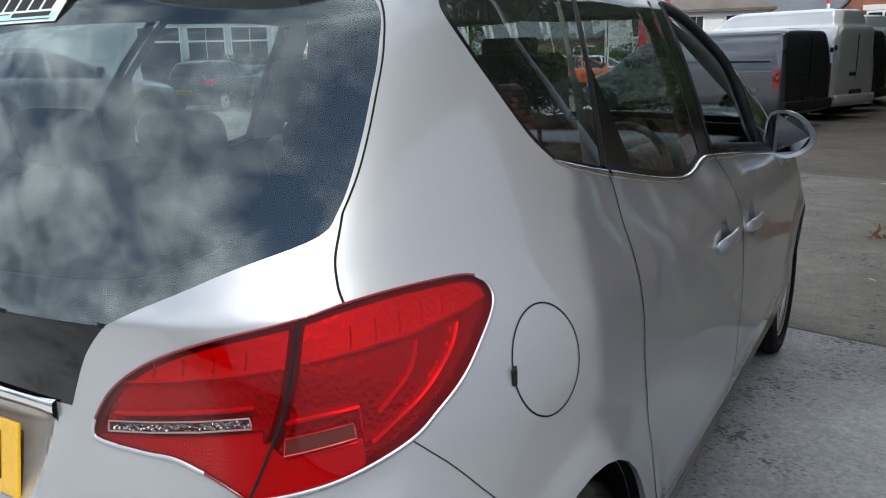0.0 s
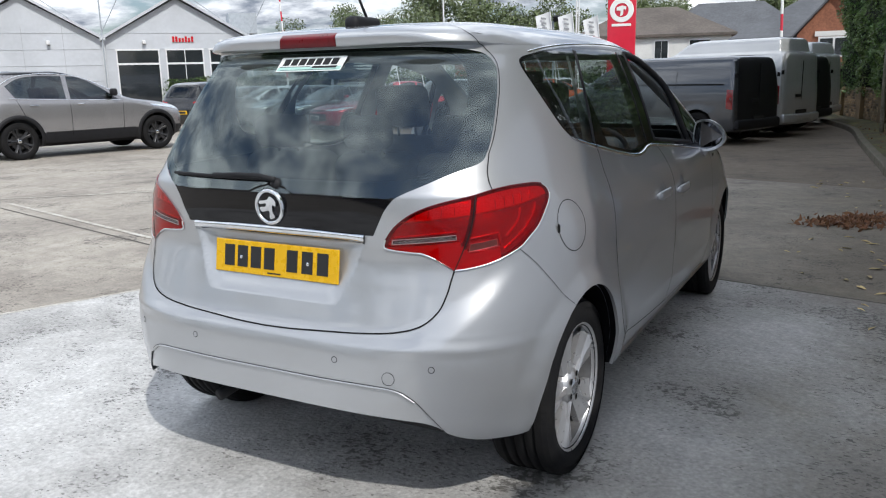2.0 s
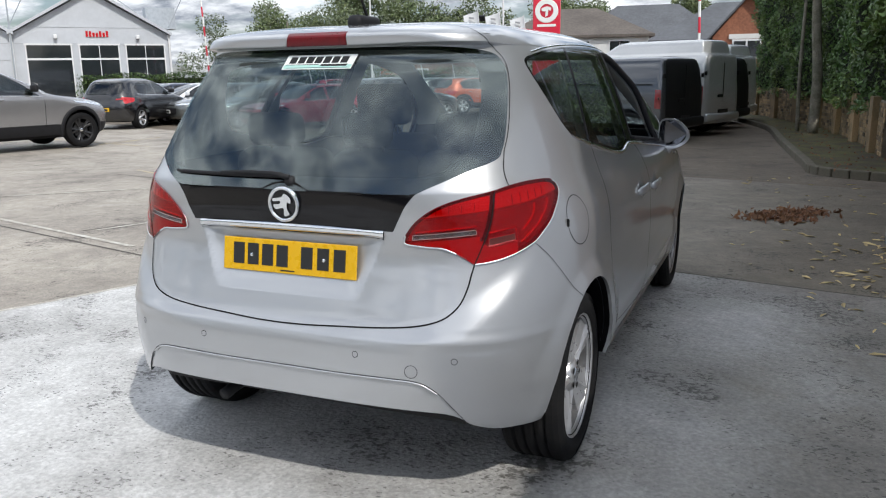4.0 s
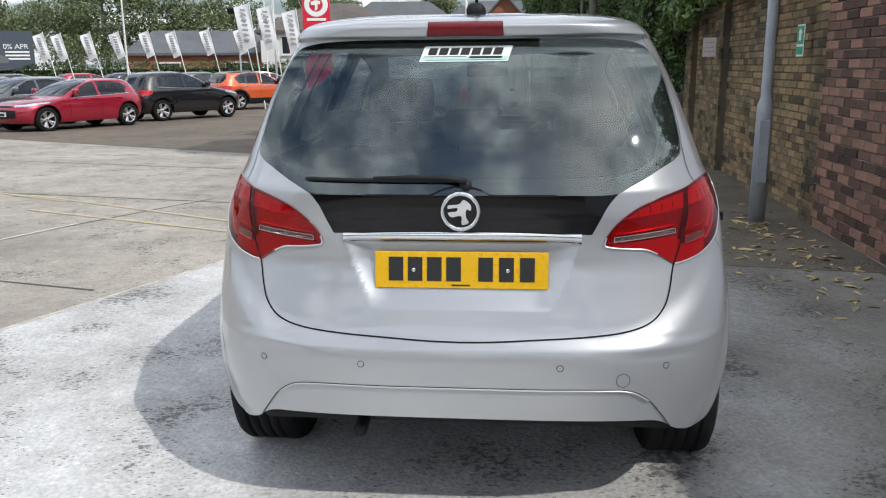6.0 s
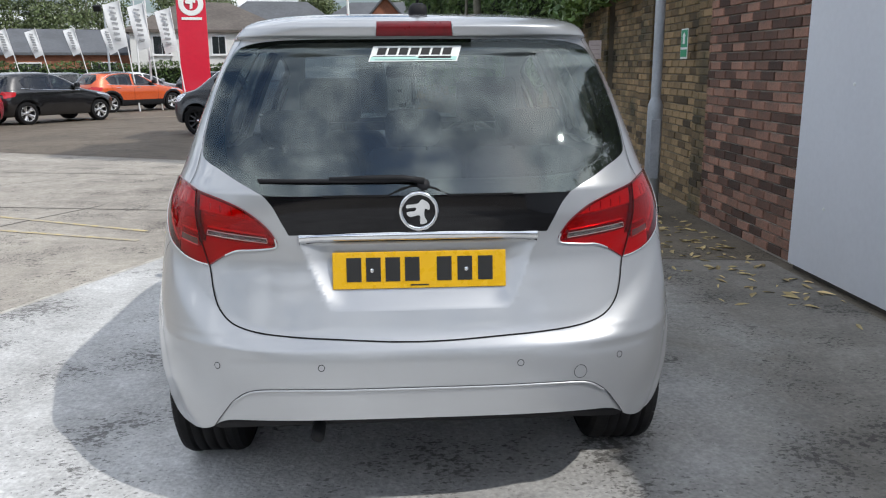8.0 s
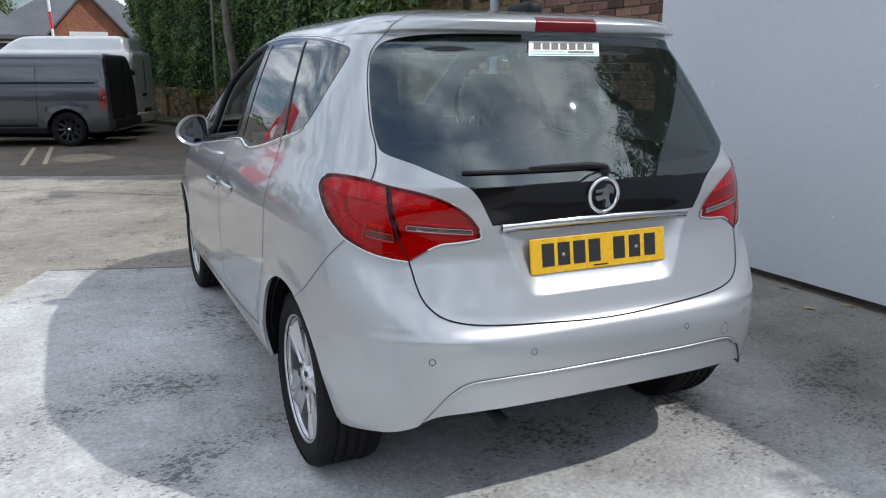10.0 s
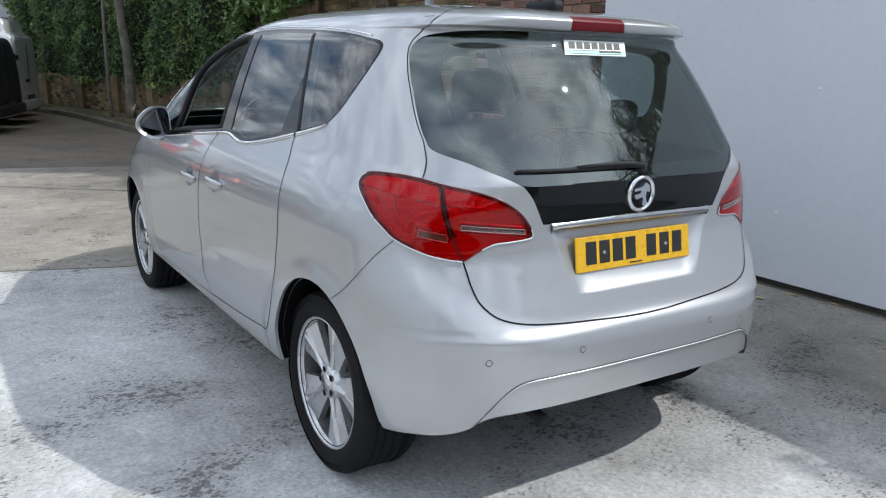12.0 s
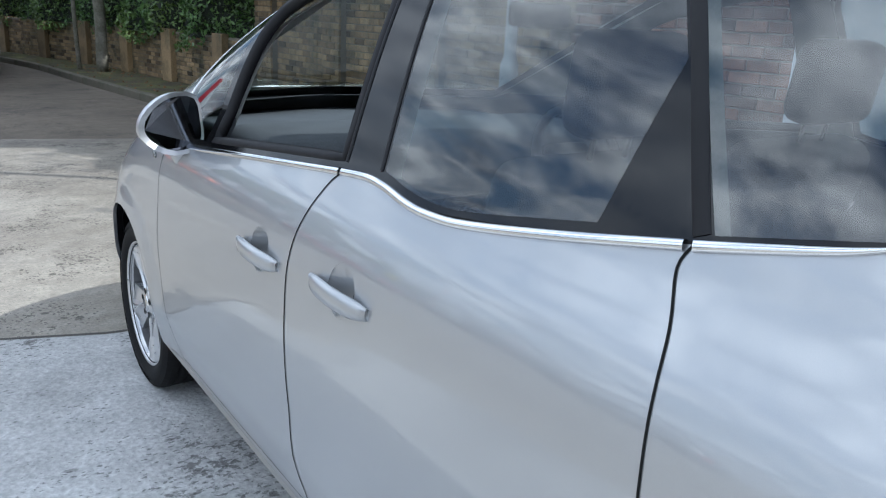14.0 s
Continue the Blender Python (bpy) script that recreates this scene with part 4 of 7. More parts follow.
def lane_place(g, n):
    gx, gy = g.uniform(-6.0, 0.6, n * 2), g.uniform(6.6, 17.0, n * 2)
    keep = (gy > 8.6 - 0.47 * gx - 0.6) & (np.sin(1.7 * gx + 0.6 * gy) * np.sin(1.1 * gy - 0.9 * gx) > -0.62)
    gx, gy = gx[keep][:n], gy[keep][:n]
    z = (3.0 - gx) * SUN.z / SUN.x + 2.0 * g.random(len(gx))
    return np.stack([gx + SUN.x / SUN.z * z, gy + SUN.y / SUN.z * z, z], 1)


def drape_place(g, n):
    y = g.uniform(4.6, 11.6, n)
    low = np.interp(y, [4.6, 7.0, 9.0, 11.6], [2.55, 2.35, 2.10, 1.75]) + 0.16 * np.sin(3.3 * y) + 0.08 * np.sin(8.1 * y)
    z = low + 1.7 * g.random(n) ** 1.2
    x = 2.86 - 0.30 * np.abs(np.sin(2.3 * y + 1.1 * z)) - 0.16 * g.random(n) + 0.2 * (z - low)
    return np.stack([x, y, z], 1)


leaf_stuff("draped_ivy", 9000, drape_place, 0.07, IVY, "green ivy and branches draped over the boundary wall", "ivy", 9)
leaf_stuff("high_leaves", 36000, lane_place, 0.09, TREE_LEAF, "high leafy boughs behind the boundary wall", "foliage", 7)
leaf_stuff("leafy_boughs", 16000, bough_place, 0.055, TREE_LEAF, "dense leafy boughs high over the clad wall", "foliage", 15)
leaf_stuff("leafy_screen", 25000, screen_place, 0.055, TREE_LEAF, "dense green leaves above the clad wall", "foliage", 6)
leaf_stuff("overhanging_leaves", 32000, canopy_place, 0.055, TREE_LEAF, "leafy green branches overhanging the boundary wall", "foliage", 5)


def trunk(x, y, h, r, lean, label, bends=5):
    t = root("tree", pose(x, y, ground_z(x, y) + 0.05), label, "tree")
    g = random.Random(int(x * 91 + y * 7))
    pts = [(lean * (i / bends) ** 1.2 * h + g.uniform(-0.04, 0.04), g.uniform(-0.05, 0.05), h * i / bends) for i in range(bends + 1)]
    part("trunk", tube([tuple(p) for p in curve_through(pts, 4)], r, 12, taper=r * 0.55), BARK, t, smooth=True)
    for k in range(5):
        a = g.uniform(0, 6.28)
        s = pts[bends - 2 + k % 2]
        part("limb", tube([s, (s[0] + 0.5 * math.cos(a), s[1] + 0.5 * math.sin(a), s[2] + 0.6), (s[0] + 1.0 * math.cos(a), s[1] + 1.0 * math.sin(a), s[2] + 1.3)], r * 0.4, 8, taper=r * 0.15), BARK, t, smooth=True)
    return t


trunk(2.07, 16.6, 6.0, 0.115, -0.05, "bare grey tree trunk rising from the bed into ivy")
trunk(1.75, 17.2, 5.5, 0.045, -0.01, "thin straight trunk beside the larger tree")
trunk(4.9, 1.0, 5.0, 0.20, 0.02, "tree trunk behind the boundary wall")

# fallen leaves
DRY = surface("dry_leaf", (0.56, 0.45, 0.22), 0.8, stain=(0.30, 0.19, 0.08), amount=0.8, scale=7, alter=0.4)
BROWN = surface("brown_leaf", (0.13, 0.055, 0.025), 0.85, stain=(0.20, 0.10, 0.04), amount=0.8, scale=9, alter=0.4)
leaf_meshes = []
for k in range(5):
    l, w = 0.055 + 0.008 * k, 0.013 + 0.003 * k
    v = [(-l, 0, 0.004), (-l * 0.4, w, 0.014), (l * 0.4, w * 0.9, 0.010), (l, 0.004 * k, 0.003), (l * 0.4, -w, 0.012), (-l * 0.4, -w * 0.9, 0.006), (0, 0, 0.002)]
    me = mesh_of(v, [(0, 6, 1), (1, 6, 2), (2, 6, 3), (3, 6, 4), (4, 6, 5), (5, 6, 0)], False, "fallen_leaf")
    me.materials.append(DRY)
    leaf_meshes.append(me)
g = random.Random(12)
for n in range(230):
    if n < 95:
        x, y = g.gauss(2.25, 0.35), g.uniform(2.0, 5.4)
    elif n < 140:
        x, y = g.uniform(1.0, 2.75), g.uniform(3.0, 9.0)
    elif n < 170:
        x, y = g.gauss(2.62, 0.05), g.uniform(-1.5, 2.5)
    else:
        x, y = g.gauss(2.35, 0.22), g.uniform(1.4, 4.4)
    if x > 2.66 or (x - 2.378) ** 2 + (y - 4.51) ** 2 < 0.012:
        x = 2.55 - g.random() * 0.3
    leaf = new("fallen_leaf", leaf_meshes[n % 5])
    low = 0.006 if (y < 2.5 and x < 2.66) else 0.002
    if y > 7.3 - 0.47 * x + 1:
        low = 0.007
    leaf.matrix_basis = pose(x, y, ground_z(x, y) + low, g.uniform(-8, 8), g.uniform(-8, 8), g.uniform(0, 360)) @ Matrix.Scale(g.uniform(0.45, 0.85), 4)
    tagged(leaf, "dry yellow fallen leaf on the concrete", "leaf", "fallen leaves")


def pile_place(g, n):
    c = np.array([(1.36, 5.45), (1.52, 5.62), (1.72, 5.85), (1.60, 5.45)])[g.integers(0, 4, n)]
    p = c + g.normal(0, 1, (n, 2)) * (0.12, 0.12)
    return np.stack([p[:, 0], p[:, 1], 0.010 + 0.016 * g.random(n)], 1)


def litter_place(g, n):
    y = g.uniform(9.0, 20.0, n)
    edge = np.interp(y, [9.3, 10.6, 15.0, 19.0, 23.0], [1.99, 1.80, 1.42, 1.10, 0.2])
    x = edge + 0.12 + g.random(n) * (2.85 - edge)
    return np.stack([x, y, np.array([ground_z(a, b) for a, b in zip(x, y)]) + 0.108], 1)


leaf_stuff("leaf_litter", 260, litter_place, 0.03, BROWN, "scattered brown leaves on the mossy bed", "leaf litter", 14, 0.4)
leaf_stuff("leaf_pile", 460, pile_place, 0.036, BROWN, "pile of brown fallen leaves on the ground", "leaf pile", 8, 0.5)


# ---- the silver car ----
def curved(pts, k=6):
    return curve_through(pts, k, True)


def flank(pts, k=6):
    return np.array(side_line(skin, LOFT, [tuple(p) for p in curve_through(pts, k, True)]))


CLEAR_GLASS_EDGE = [(0.0, 19.45), (0.0, 19.45), (0.30, 19.4), (0.40, 19.2), (0.465, 18.6), (0.485, 17.6), (0.470, 16.3), (0.442, 15.2), (0.405, 14.55), (0.33, 14.05), (0.15, 13.95), (0.0, 13.95), (0.0, 13.95)]
GLASS_EDGE = [(0.0, 20.0), (0.0, 20.0), (0.30, 20.0), (0.43, 19.7), (0.52, 19.1), (0.562, 18.3), (0.560, 17.5), (0.548, 16.7), (0.532, 15.8), (0.517, 15.2), (0.500, 14.8),
              (0.437, 14.29), (0.372, 13.56), (0.329, 13.0), (0.329, 13.0), (0.0, 13.0), (0.0, 13.0)]
BLACK_EDGE = [(0.0, 13.0), (0.0, 13.0), (0.329, 13.0), (0.329, 13.0), (0.303, 12.36), (0.284, 11.67), (0.268, 11.05), (0.268, 11.05), (0.0, 11.05), (0.0, 11.05)]
LAMP_SEAM = [(0.485, 13.12), (0.457, 11.47), (0.420, 9.68)]
LAMP_INNER = [(0.485, 13.12), (0.485, 13.12), (0.457, 11.47), (0.420, 9.68), (0.420, 9.68), (0.387, 10.12), (0.364, 10.33), (0.337, 10.38), (0.297, 10.48),
              (0.290, 10.62), (0.294, 10.9), (0.320, 11.63), (0.360, 12.28), (0.414, 12.75)]
LAMP_OUTER = [(0.485, 13.12), (0.485, 13.12), (0.524, 13.36), (0.565, 13.48), (0.612, 13.46), (0.635, 13.33), (0.646, 13.05), (0.645, 12.6), (0.620, 11.97),
              (0.592, 11.3), (0.565, 10.8), (0.540, 10.39), (0.490, 9.95), (0.450, 9.75), (0.420, 9.68), (0.420, 9.68), (0.457, 11.47)]
TAIL_LOW = [(0.0, 6.58), (0.073, 6.64), (0.164, 6.82), (0.250, 6.99), (0.320, 7.22), (0.367, 7.6), (0.395, 8.2), (0.409, 8.82), (0.415, 9.3), (0.420, 9.68)]
TAIL_HIGH = [(0.519, 13.36), (0.515, 13.8), (0.514, 14.4), (0.520, 15.15)]
TAIL_RIM = [(0.520, 15.15), (0.537, 15.8), (0.553, 16.7), (0.565, 17.5), (0.567, 18.3), (0.545, 19.2), (0.54, 20.5), (0.53, 22.0), (0.48, 23.3), (0.30, 23.75), (0.0, 23.8)]
BUMP_SIDE = [(0.540, 10.39), (0.565, 9.95), (0.597, 9.3), (0.66, 8.0), (0.70, 7.1), (0.72, 6.0)]
INSERT = [(0.0, 4.33), (0.164, 4.33), (0.270, 4.33), (0.334, 4.25), (0.368, 3.90), (0.398, 3.24), (0.434, 2.43)]
LOWER_LIP = [(0.0, 3.13), (0.227, 3.12), (0.347, 3.04), (0.400, 2.88), (0.444, 2.4), (0.50, 2.0), (0.56, 1.78), (0.62, 1.75)]
DLO = [(0.095, 1.187), (0.095, 1.187), (0.255, 1.152), (0.509, 1.105), (0.70, 1.076), (0.80, 1.070), (0.87, 1.073), (0.95, 1.085), (1.08, 1.085), (1.50, 1.045),
       (1.87, 1.007), (2.13, 0.99), (2.13, 0.99), (2.10, 1.14), (2.02, 1.235), (1.88, 1.325), (1.70, 1.41), (1.50, 1.470), (1.28, 1.503), (1.05, 1.517), (0.78, 1.519),
       (0.44, 1.509), (0.18, 1.493), (0.03, 1.476), (-0.04, 1.464), (-0.064, 1.444), (-0.058, 1.405), (-0.026, 1.330), (0.032, 1.239)]
QUARTER_GLASS = [(0.10, 1.193), (0.10, 1.193), (0.280, 1.156), (0.280, 1.156), (0.374, 1.34), (0.462, 1.503), (0.462, 1.503), (0.18, 1.486), (0.03, 1.468), (-0.033, 1.455), (-0.052, 1.44), (-0.047, 1.405),
                 (-0.015, 1.332), (0.042, 1.242)]
REAR_DOOR_GLASS = [(0.45, 1.132), (0.45, 1.132), (0.70, 1.090), (0.80, 1.084), (0.88, 1.090), (0.965, 1.105), (0.965, 1.105), (0.985, 1.25), (1.02, 1.498), (1.02, 1.498), (0.78, 1.503), (0.49, 1.495), (0.49, 1.495), (0.448, 1.42), (0.404, 1.342), (0.404, 1.342)]
FRONT_OPENING = [(1.125, 1.098), (1.125, 1.098), (1.50, 1.062), (1.80, 1.032), (1.80, 1.032), (1.77, 1.20), (1.72, 1.345), (1.66, 1.395), (1.50, 1.443), (1.30, 1.478), (1.145, 1.492), (1.145, 1.492)]
QUARTERLIGHT = [(1.85, 1.028), (1.85, 1.028), (2.09, 1.008), (2.09, 1.008), (2.06, 1.13), (1.98, 1.225), (1.85, 1.31), (1.80, 1.33), (1.80, 1.33), (1.82, 1.2)]
REAR_DOOR = [(0.300, 1.143), (0.300, 1.143), (0.312, 1.11), (0.290, 1.05), (0.275, 0.98), (0.258, 0.875), (0.254, 0.79), (0.262, 0.70), (0.280, 0.56), (0.303, 0.48), (0.335, 0.425), (0.385, 0.397), (0.385, 0.397), (0.66, 0.372), (1.11, 0.345), (1.11, 0.345),
             (1.165, 0.45), (1.185, 0.56), (1.203, 0.67), (1.214, 0.80), (1.205, 0.90), (1.18, 0.98), (1.14, 1.05), (1.11, 1.075), (1.11, 1.075), (0.95, 1.083), (0.80, 1.069), (0.50, 1.105)]
FRONT_DOOR = [(1.11, 1.078), (1.11, 1.078), (1.14, 1.05), (1.18, 0.98), (1.205, 0.90), (1.214, 0.80), (1.203, 0.67), (1.185, 0.56), (1.165, 0.45), (1.11, 0.342), (1.11, 0.342), (1.75, 0.335), (2.03, 0.33), (2.03, 0.33),
              (2.13, 0.45), (2.17, 0.62), (2.174, 0.72), (2.166, 0.85), (2.155, 0.92), (2.13, 0.985), (2.13, 0.985), (1.87, 1.004), (1.50, 1.042)]
FUEL = [(-0.128 + 0.088 * math.cos(a), 0.920 + 0.083 * math.sin(a)) for a in [2 * math.pi * i / 20 for i in range(20)]]
CLEAR_STRIP = [(0.307, 10.70), (0.307, 10.70), (0.428, 10.97), (0.428, 10.97), (0.428, 11.19), (0.428, 11.19), (0.309, 10.91), (0.309, 10.91)]
BAND_UP = [(0.27, 11.6), (0.40, 12.0), (0.472, 12.2), (0.56, 12.45), (0.66, 12.85), (0.66, 13.8), (0.27, 13.8)]
BAND_LOW = [(0.27, 10.5), (0.43, 10.85), (0.442, 10.40), (0.505, 10.58), (0.505, 9.4), (0.27, 9.4)]
AMBER_STRIP = [(0.447, 10.42), (0.447, 10.42), (0.50, 10.62), (0.50, 10.62), (0.500, 10.92), (0.500, 10.92), (0.450, 10.75), (0.450, 10.75)]
AXLE, FRONT_AXLE, WHEEL_R = -0.018, 2.60, 0.314
TOP = len(LOFT) - 1


def glass_bow(q, p):
    """Normals of a pane that is bent evenly from side to side."""
    v = q[:, 1]
    inner = np.clip(v, 14.3, 19.2)
    mid, up, edge = skin(0 * v, inner), skin(0 * v, inner + 0.3), skin(0 * v + 0.545, inner)
    even = 0.62 * (edge[:, 1] - mid[:, 1]) / edge[:, 0] ** 2
    n = np.stack([2 * even * p[:, 0], -np.ones(len(p)), (up[:, 1] - mid[:, 1]) / (up[:, 2] - mid[:, 2])], 1)
    return n / np.linalg.norm(n, axis=1, keepdims=True)


def silver_car():
    car = root("silver_car", label="silver compact people carrier with yellow rear plate, front windows open", category="car")
    cut = {
        "glass": curved(GLASS_EDGE), "black": curved(BLACK_EDGE), "lamp_in": curved(LAMP_INNER), "lamp_out": curved(LAMP_OUTER),
        "dlo": flank(DLO), "quarter": flank(QUARTER_GLASS), "rear_pane": flank(REAR_DOOR_GLASS), "opening": flank(FRONT_OPENING), "quarterlight": flank(QUARTERLIGHT),
        "rear_door": flank(REAR_DOOR, 4), "front_door": flank(FRONT_DOOR, 4), "fuel": flank(FUEL, 2),
        "arch_rear": flank(arch_outline(AXLE - 0.03, 0.325, 0.322, 0.374), 1), "arch_front": flank(arch_outline(FRONT_AXLE, 0.325, 0.36, 0.366), 1),
        "cup_rear": flank([(0.978 + 0.050 * math.cos(a), 0.884 + 0.052 * math.sin(a)) for a in np.linspace(0, 2 * math.pi, 16, False)], 2),
        "cup_front": flank([(1.360 + 0.050 * math.cos(a), 0.862 + 0.052 * math.sin(a)) for a in np.linspace(0, 2 * math.pi, 16, False)], 2),
        "brake": np.array([(0.0, 20.95), (0.119, 20.95), (0.125, 22.7), (0.0, 22.7)]),
        "clear_glass": curved(CLEAR_GLASS_EDGE), "clear": curved(CLEAR_STRIP, 3), "amber": curved(AMBER_STRIP, 3),
        "screen": np.array([(2.42, 13.4), (2.42, 20.0), (3.0, 21.5), (3.0, 13.4)]),
    }
    tail = np.concatenate([curve_through(TAIL_LOW, 5), curve_through([(0.420, 9.68), (0.457, 11.47), (0.485, 13.12)], 5), curve_through([(0.485, 13.12), (0.50, 13.23), (0.519, 13.36)], 4),
                           curve_through(TAIL_HIGH, 4), curve_through(TAIL_RIM, 4)])
    bump = np.concatenate([curve_through(TAIL_LOW, 5), curve_through([(0.42, 9.68), (0.45, 9.75), (0.49, 9.95), (0.54, 10.39)], 4), curve_through(BUMP_SIDE, 4), [(0.72, 0.0), (0.0, 0.0)]])
    insert = np.concatenate([curve_through(INSERT, 5), [(0.46, 0.0), (0.0, 0.0)]])
    under = np.concatenate([curve_through(LOWER_LIP, 4), [(0.9, 2.1), (3.0, 2.1), (3.0, 0.0), (0.0, 0.0)]])
    cut.update(tail=tail, bump=bump, insert=insert, under=under)
    us = np.concatenate([np.linspace(0, 1, 121), np.linspace(1, 2, 30)[1:], np.linspace(2, 3, 16)[1:]])
    steps = [np.array(p) for p in ([(0.315, 11.74), (0.40, 12.0), (0.459, 12.16)], [(0.476, 12.21), (0.56, 12.45), (0.632, 12.73)],
                                   [(0.300, 10.57), (0.36, 10.70), (0.434, 10.86)], [(0.445, 10.41), (0.505, 10.58), (0.505, 10.12)])]
    steps += [recess_line(d) for d in (0.0, 0.02, 0.045, 0.075)]
    uv, tris = sheet(us, np.linspace(0, TOP, 217), [(p, True) for p in cut.values()] + [(p, False) for p in steps])
    mid = uv[tris].mean(1)
    zone = np.full(len(tris), "quarter_panel", dtype=object)
    where = {k: inside(mid, p) for k, p in cut.items()}
    where.update(band_up=inside(mid, np.array(BAND_UP)), band_low=inside(mid, np.array(BAND_LOW)))
    place = skin(mid[:, 0], mid[:, 1])
    zone[(mid[:, 0] > 1.5) & (place[:, 1] > 1.4)] = "front_wing"
    zone[(mid[:, 0] > 2.35) & (place[:, 2] > 0.72)] = "bonnet"
    zone[(mid[:, 1] > 21.2)] = "roof"
    for key, name in (("bump", "rear_bumper"), ("insert", "bumper_insert"), ("tail", "tailgate"), ("rear_door", "rear_door"), ("front_door", "front_door"), ("fuel", "fuel_flap"),
                      ("screen", "windscreen"), ("dlo", "window_surround"), ("quarter", "quarter_window"), ("rear_pane", "rear_door_window"), ("quarterlight", "quarterlight"),
                      ("black", "tailgate_panel"), ("glass", "rear_window"), ("brake", "brake_lamp"), ("lamp_in", "lamp_in"), ("lamp_out", "lamp_out"),
                      ("clear", "clear"), ("amber", "amber"), ("cup_rear", "cup_rear"), ("cup_front", "cup_front"), ("opening", ""), ("arch_rear", ""), ("arch_front", ""), ("under", "")):
        zone[where[key]] = name
    paint = {"rear_bumper": SILVER, "bumper_insert": SILVER, "tailgate": SILVER, "roof": SILVER, "bonnet": SILVER, "windscreen": CLEAR_GLASS, "tailgate_panel": BLACK_GLOSS, "rear_window": REAR_GLASS}
    labels = {"rear_window": "tinted rear window with cloud reflections", "tailgate_panel": "gloss black panel below the rear window", "windscreen": "clear windscreen"}
    made = {}
    for name, material in paint.items():
        made[name] = part(name, panel_mesh(skin, uv, tris[zone == name], 0, (1, -1), name=name, bow=glass_bow if name == "rear_window" else None), material, car, labels.get(name, ""))
    made["bumper_insert"].location = (0, 0.004, 0)
    for s in (1, -1):
        for name, material in (("quarter_panel", SILVER), ("front_wing", SILVER), ("rear_door", SILVER), ("front_door", SILVER), ("fuel_flap", SILVER), ("window_surround", SATIN_BLACK),
                               ("quarter_window", SIDE_GLASS), ("rear_door_window", SIDE_GLASS), ("quarterlight", CLEAR_GLASS)):
            if name == "fuel_flap" and s < 0:
                part("quarter_patch", panel_mesh(skin, uv, tris[zone == name], 0, (s,), name=name), SILVER, made[("quarter_panel", s)])
                continue
            made[(name, s)] = part(name, panel_mesh(skin, uv, tris[zone == name], 0, (s,), name=name), material, car)
        lamp = root("tail_lamp")
        lamp.parent = car
        lamp["label"] = "red wraparound tail lamp with clear strip"
        for name in ("lamp_in", "lamp_out"):
            body = np.isin(zone, [name] + (["clear"] if name == "lamp_in" else ["amber"]))
            part("lens", panel_mesh(skin, uv, tris[zone == name], 0.004, (s,)), RED_LENS, lamp)
            for band, depth, finish in ((where["band_up"], -0.005, RED_BAND), (where["band_low"], -0.004, RED_REFLEX), (~where["band_up"] & ~where["band_low"], -0.008, RED_BOWL)):
                part("reflector", panel_mesh(skin, uv, tris[body & band], depth, (s,)), finish, lamp)
        edge = np.concatenate([cut["clear"], cut["clear"][:1]])
        part("strip_frame", skin_strip(skin, edge, 0.0022, 0.0045, (s,), 0.0008), STRIP_FRAME, lamp, "thin pale frame of the clear strip")
        part("clear_strip", panel_mesh(skin, uv, tris[zone == "clear"], 0.002, (s,)), CLEAR_LENS, lamp, "clear reversing lens")
        edge = np.concatenate([cut["amber"], cut["amber"][:1]])
        part("strip_frame", skin_strip(skin, edge, 0.0022, 0.003, (s,), 0.0008), BRIGHT_RED, lamp, "thin red frame of the amber strip")
        part("amber_strip", panel_mesh(skin, uv, tris[zone == "amber"], 0.002, (s,)), AMBER, lamp)
        part("lamp_rim", skin_strip(skin, np.concatenate([cut["lamp_in"], cut["lamp_in"][:1]]), 0.004, 0.003, (s,), 0.0015), MAROON, lamp)
        part("lamp_rim", skin_strip(skin, np.concatenate([cut["lamp_out"], cut["lamp_out"][:1]]), 0.004, 0.003, (s,), 0.0015), MAROON, lamp)
        for line, wide, finish in (([(0.325, 11.78), (0.40, 12.0), (0.462, 12.17)], 0.004, RED_DIFF), ([(0.482, 12.23), (0.56, 12.45), (0.625, 12.70)], 0.004, RED_DIFF),
                                   ([(0.312, 11.02), (0.37, 11.18), (0.432, 11.34)], 0.006, BRIGHT_RED), ([(0.452, 11.0), (0.48, 11.10), (0.507, 11.18)], 0.006, BRIGHT_RED),
                                   ([(0.448, 10.36), (0.475, 10.44), (0.502, 10.52)], 0.004, BRIGHT_RED), ([(0.512, 10.45), (0.556, 11.15), (0.590, 11.9), (0.606, 12.45)], 0.005, BRIGHT_RED),
                                   ([(0.507, 10.50), (0.506, 10.9), (0.507, 11.15)], 0.003, RED_DIFF), ([(0.520, 11.0), (0.552, 11.7), (0.566, 12.3)], 0.005, RED_DIFF)):
            part("lamp_rib", skin_strip(skin, curve_through(line, 6), wide, -0.004, (s,), 0.003), finish, lamp)
        for u0 in (0.36, 0.385, 0.41, 0.435, 0.515, 0.535, 0.555, 0.575, 0.595):
            low = np.interp(u0, [0.27, 0.40, 0.472, 0.56, 0.66], [11.6, 12.0, 12.2, 12.45, 12.85]) + 0.08
            top = low + (0.45 if u0 > 0.5 else 0.35)
            part("lamp_flute", skin_strip(skin, [(u0, low), (u0 + 0.003, (low + top) / 2), (u0 + 0.005, top)], 0.0022, -0.003, (s,), 0.002), BRIGHT_RED, lamp)
        for key in ("lamp_in", "lamp_out"):
            part("lens_margin", skin_strip(skin, np.concatenate([cut[key], cut[key][:1]]), 0.018, -0.0045, (s,)), MAROON, lamp)
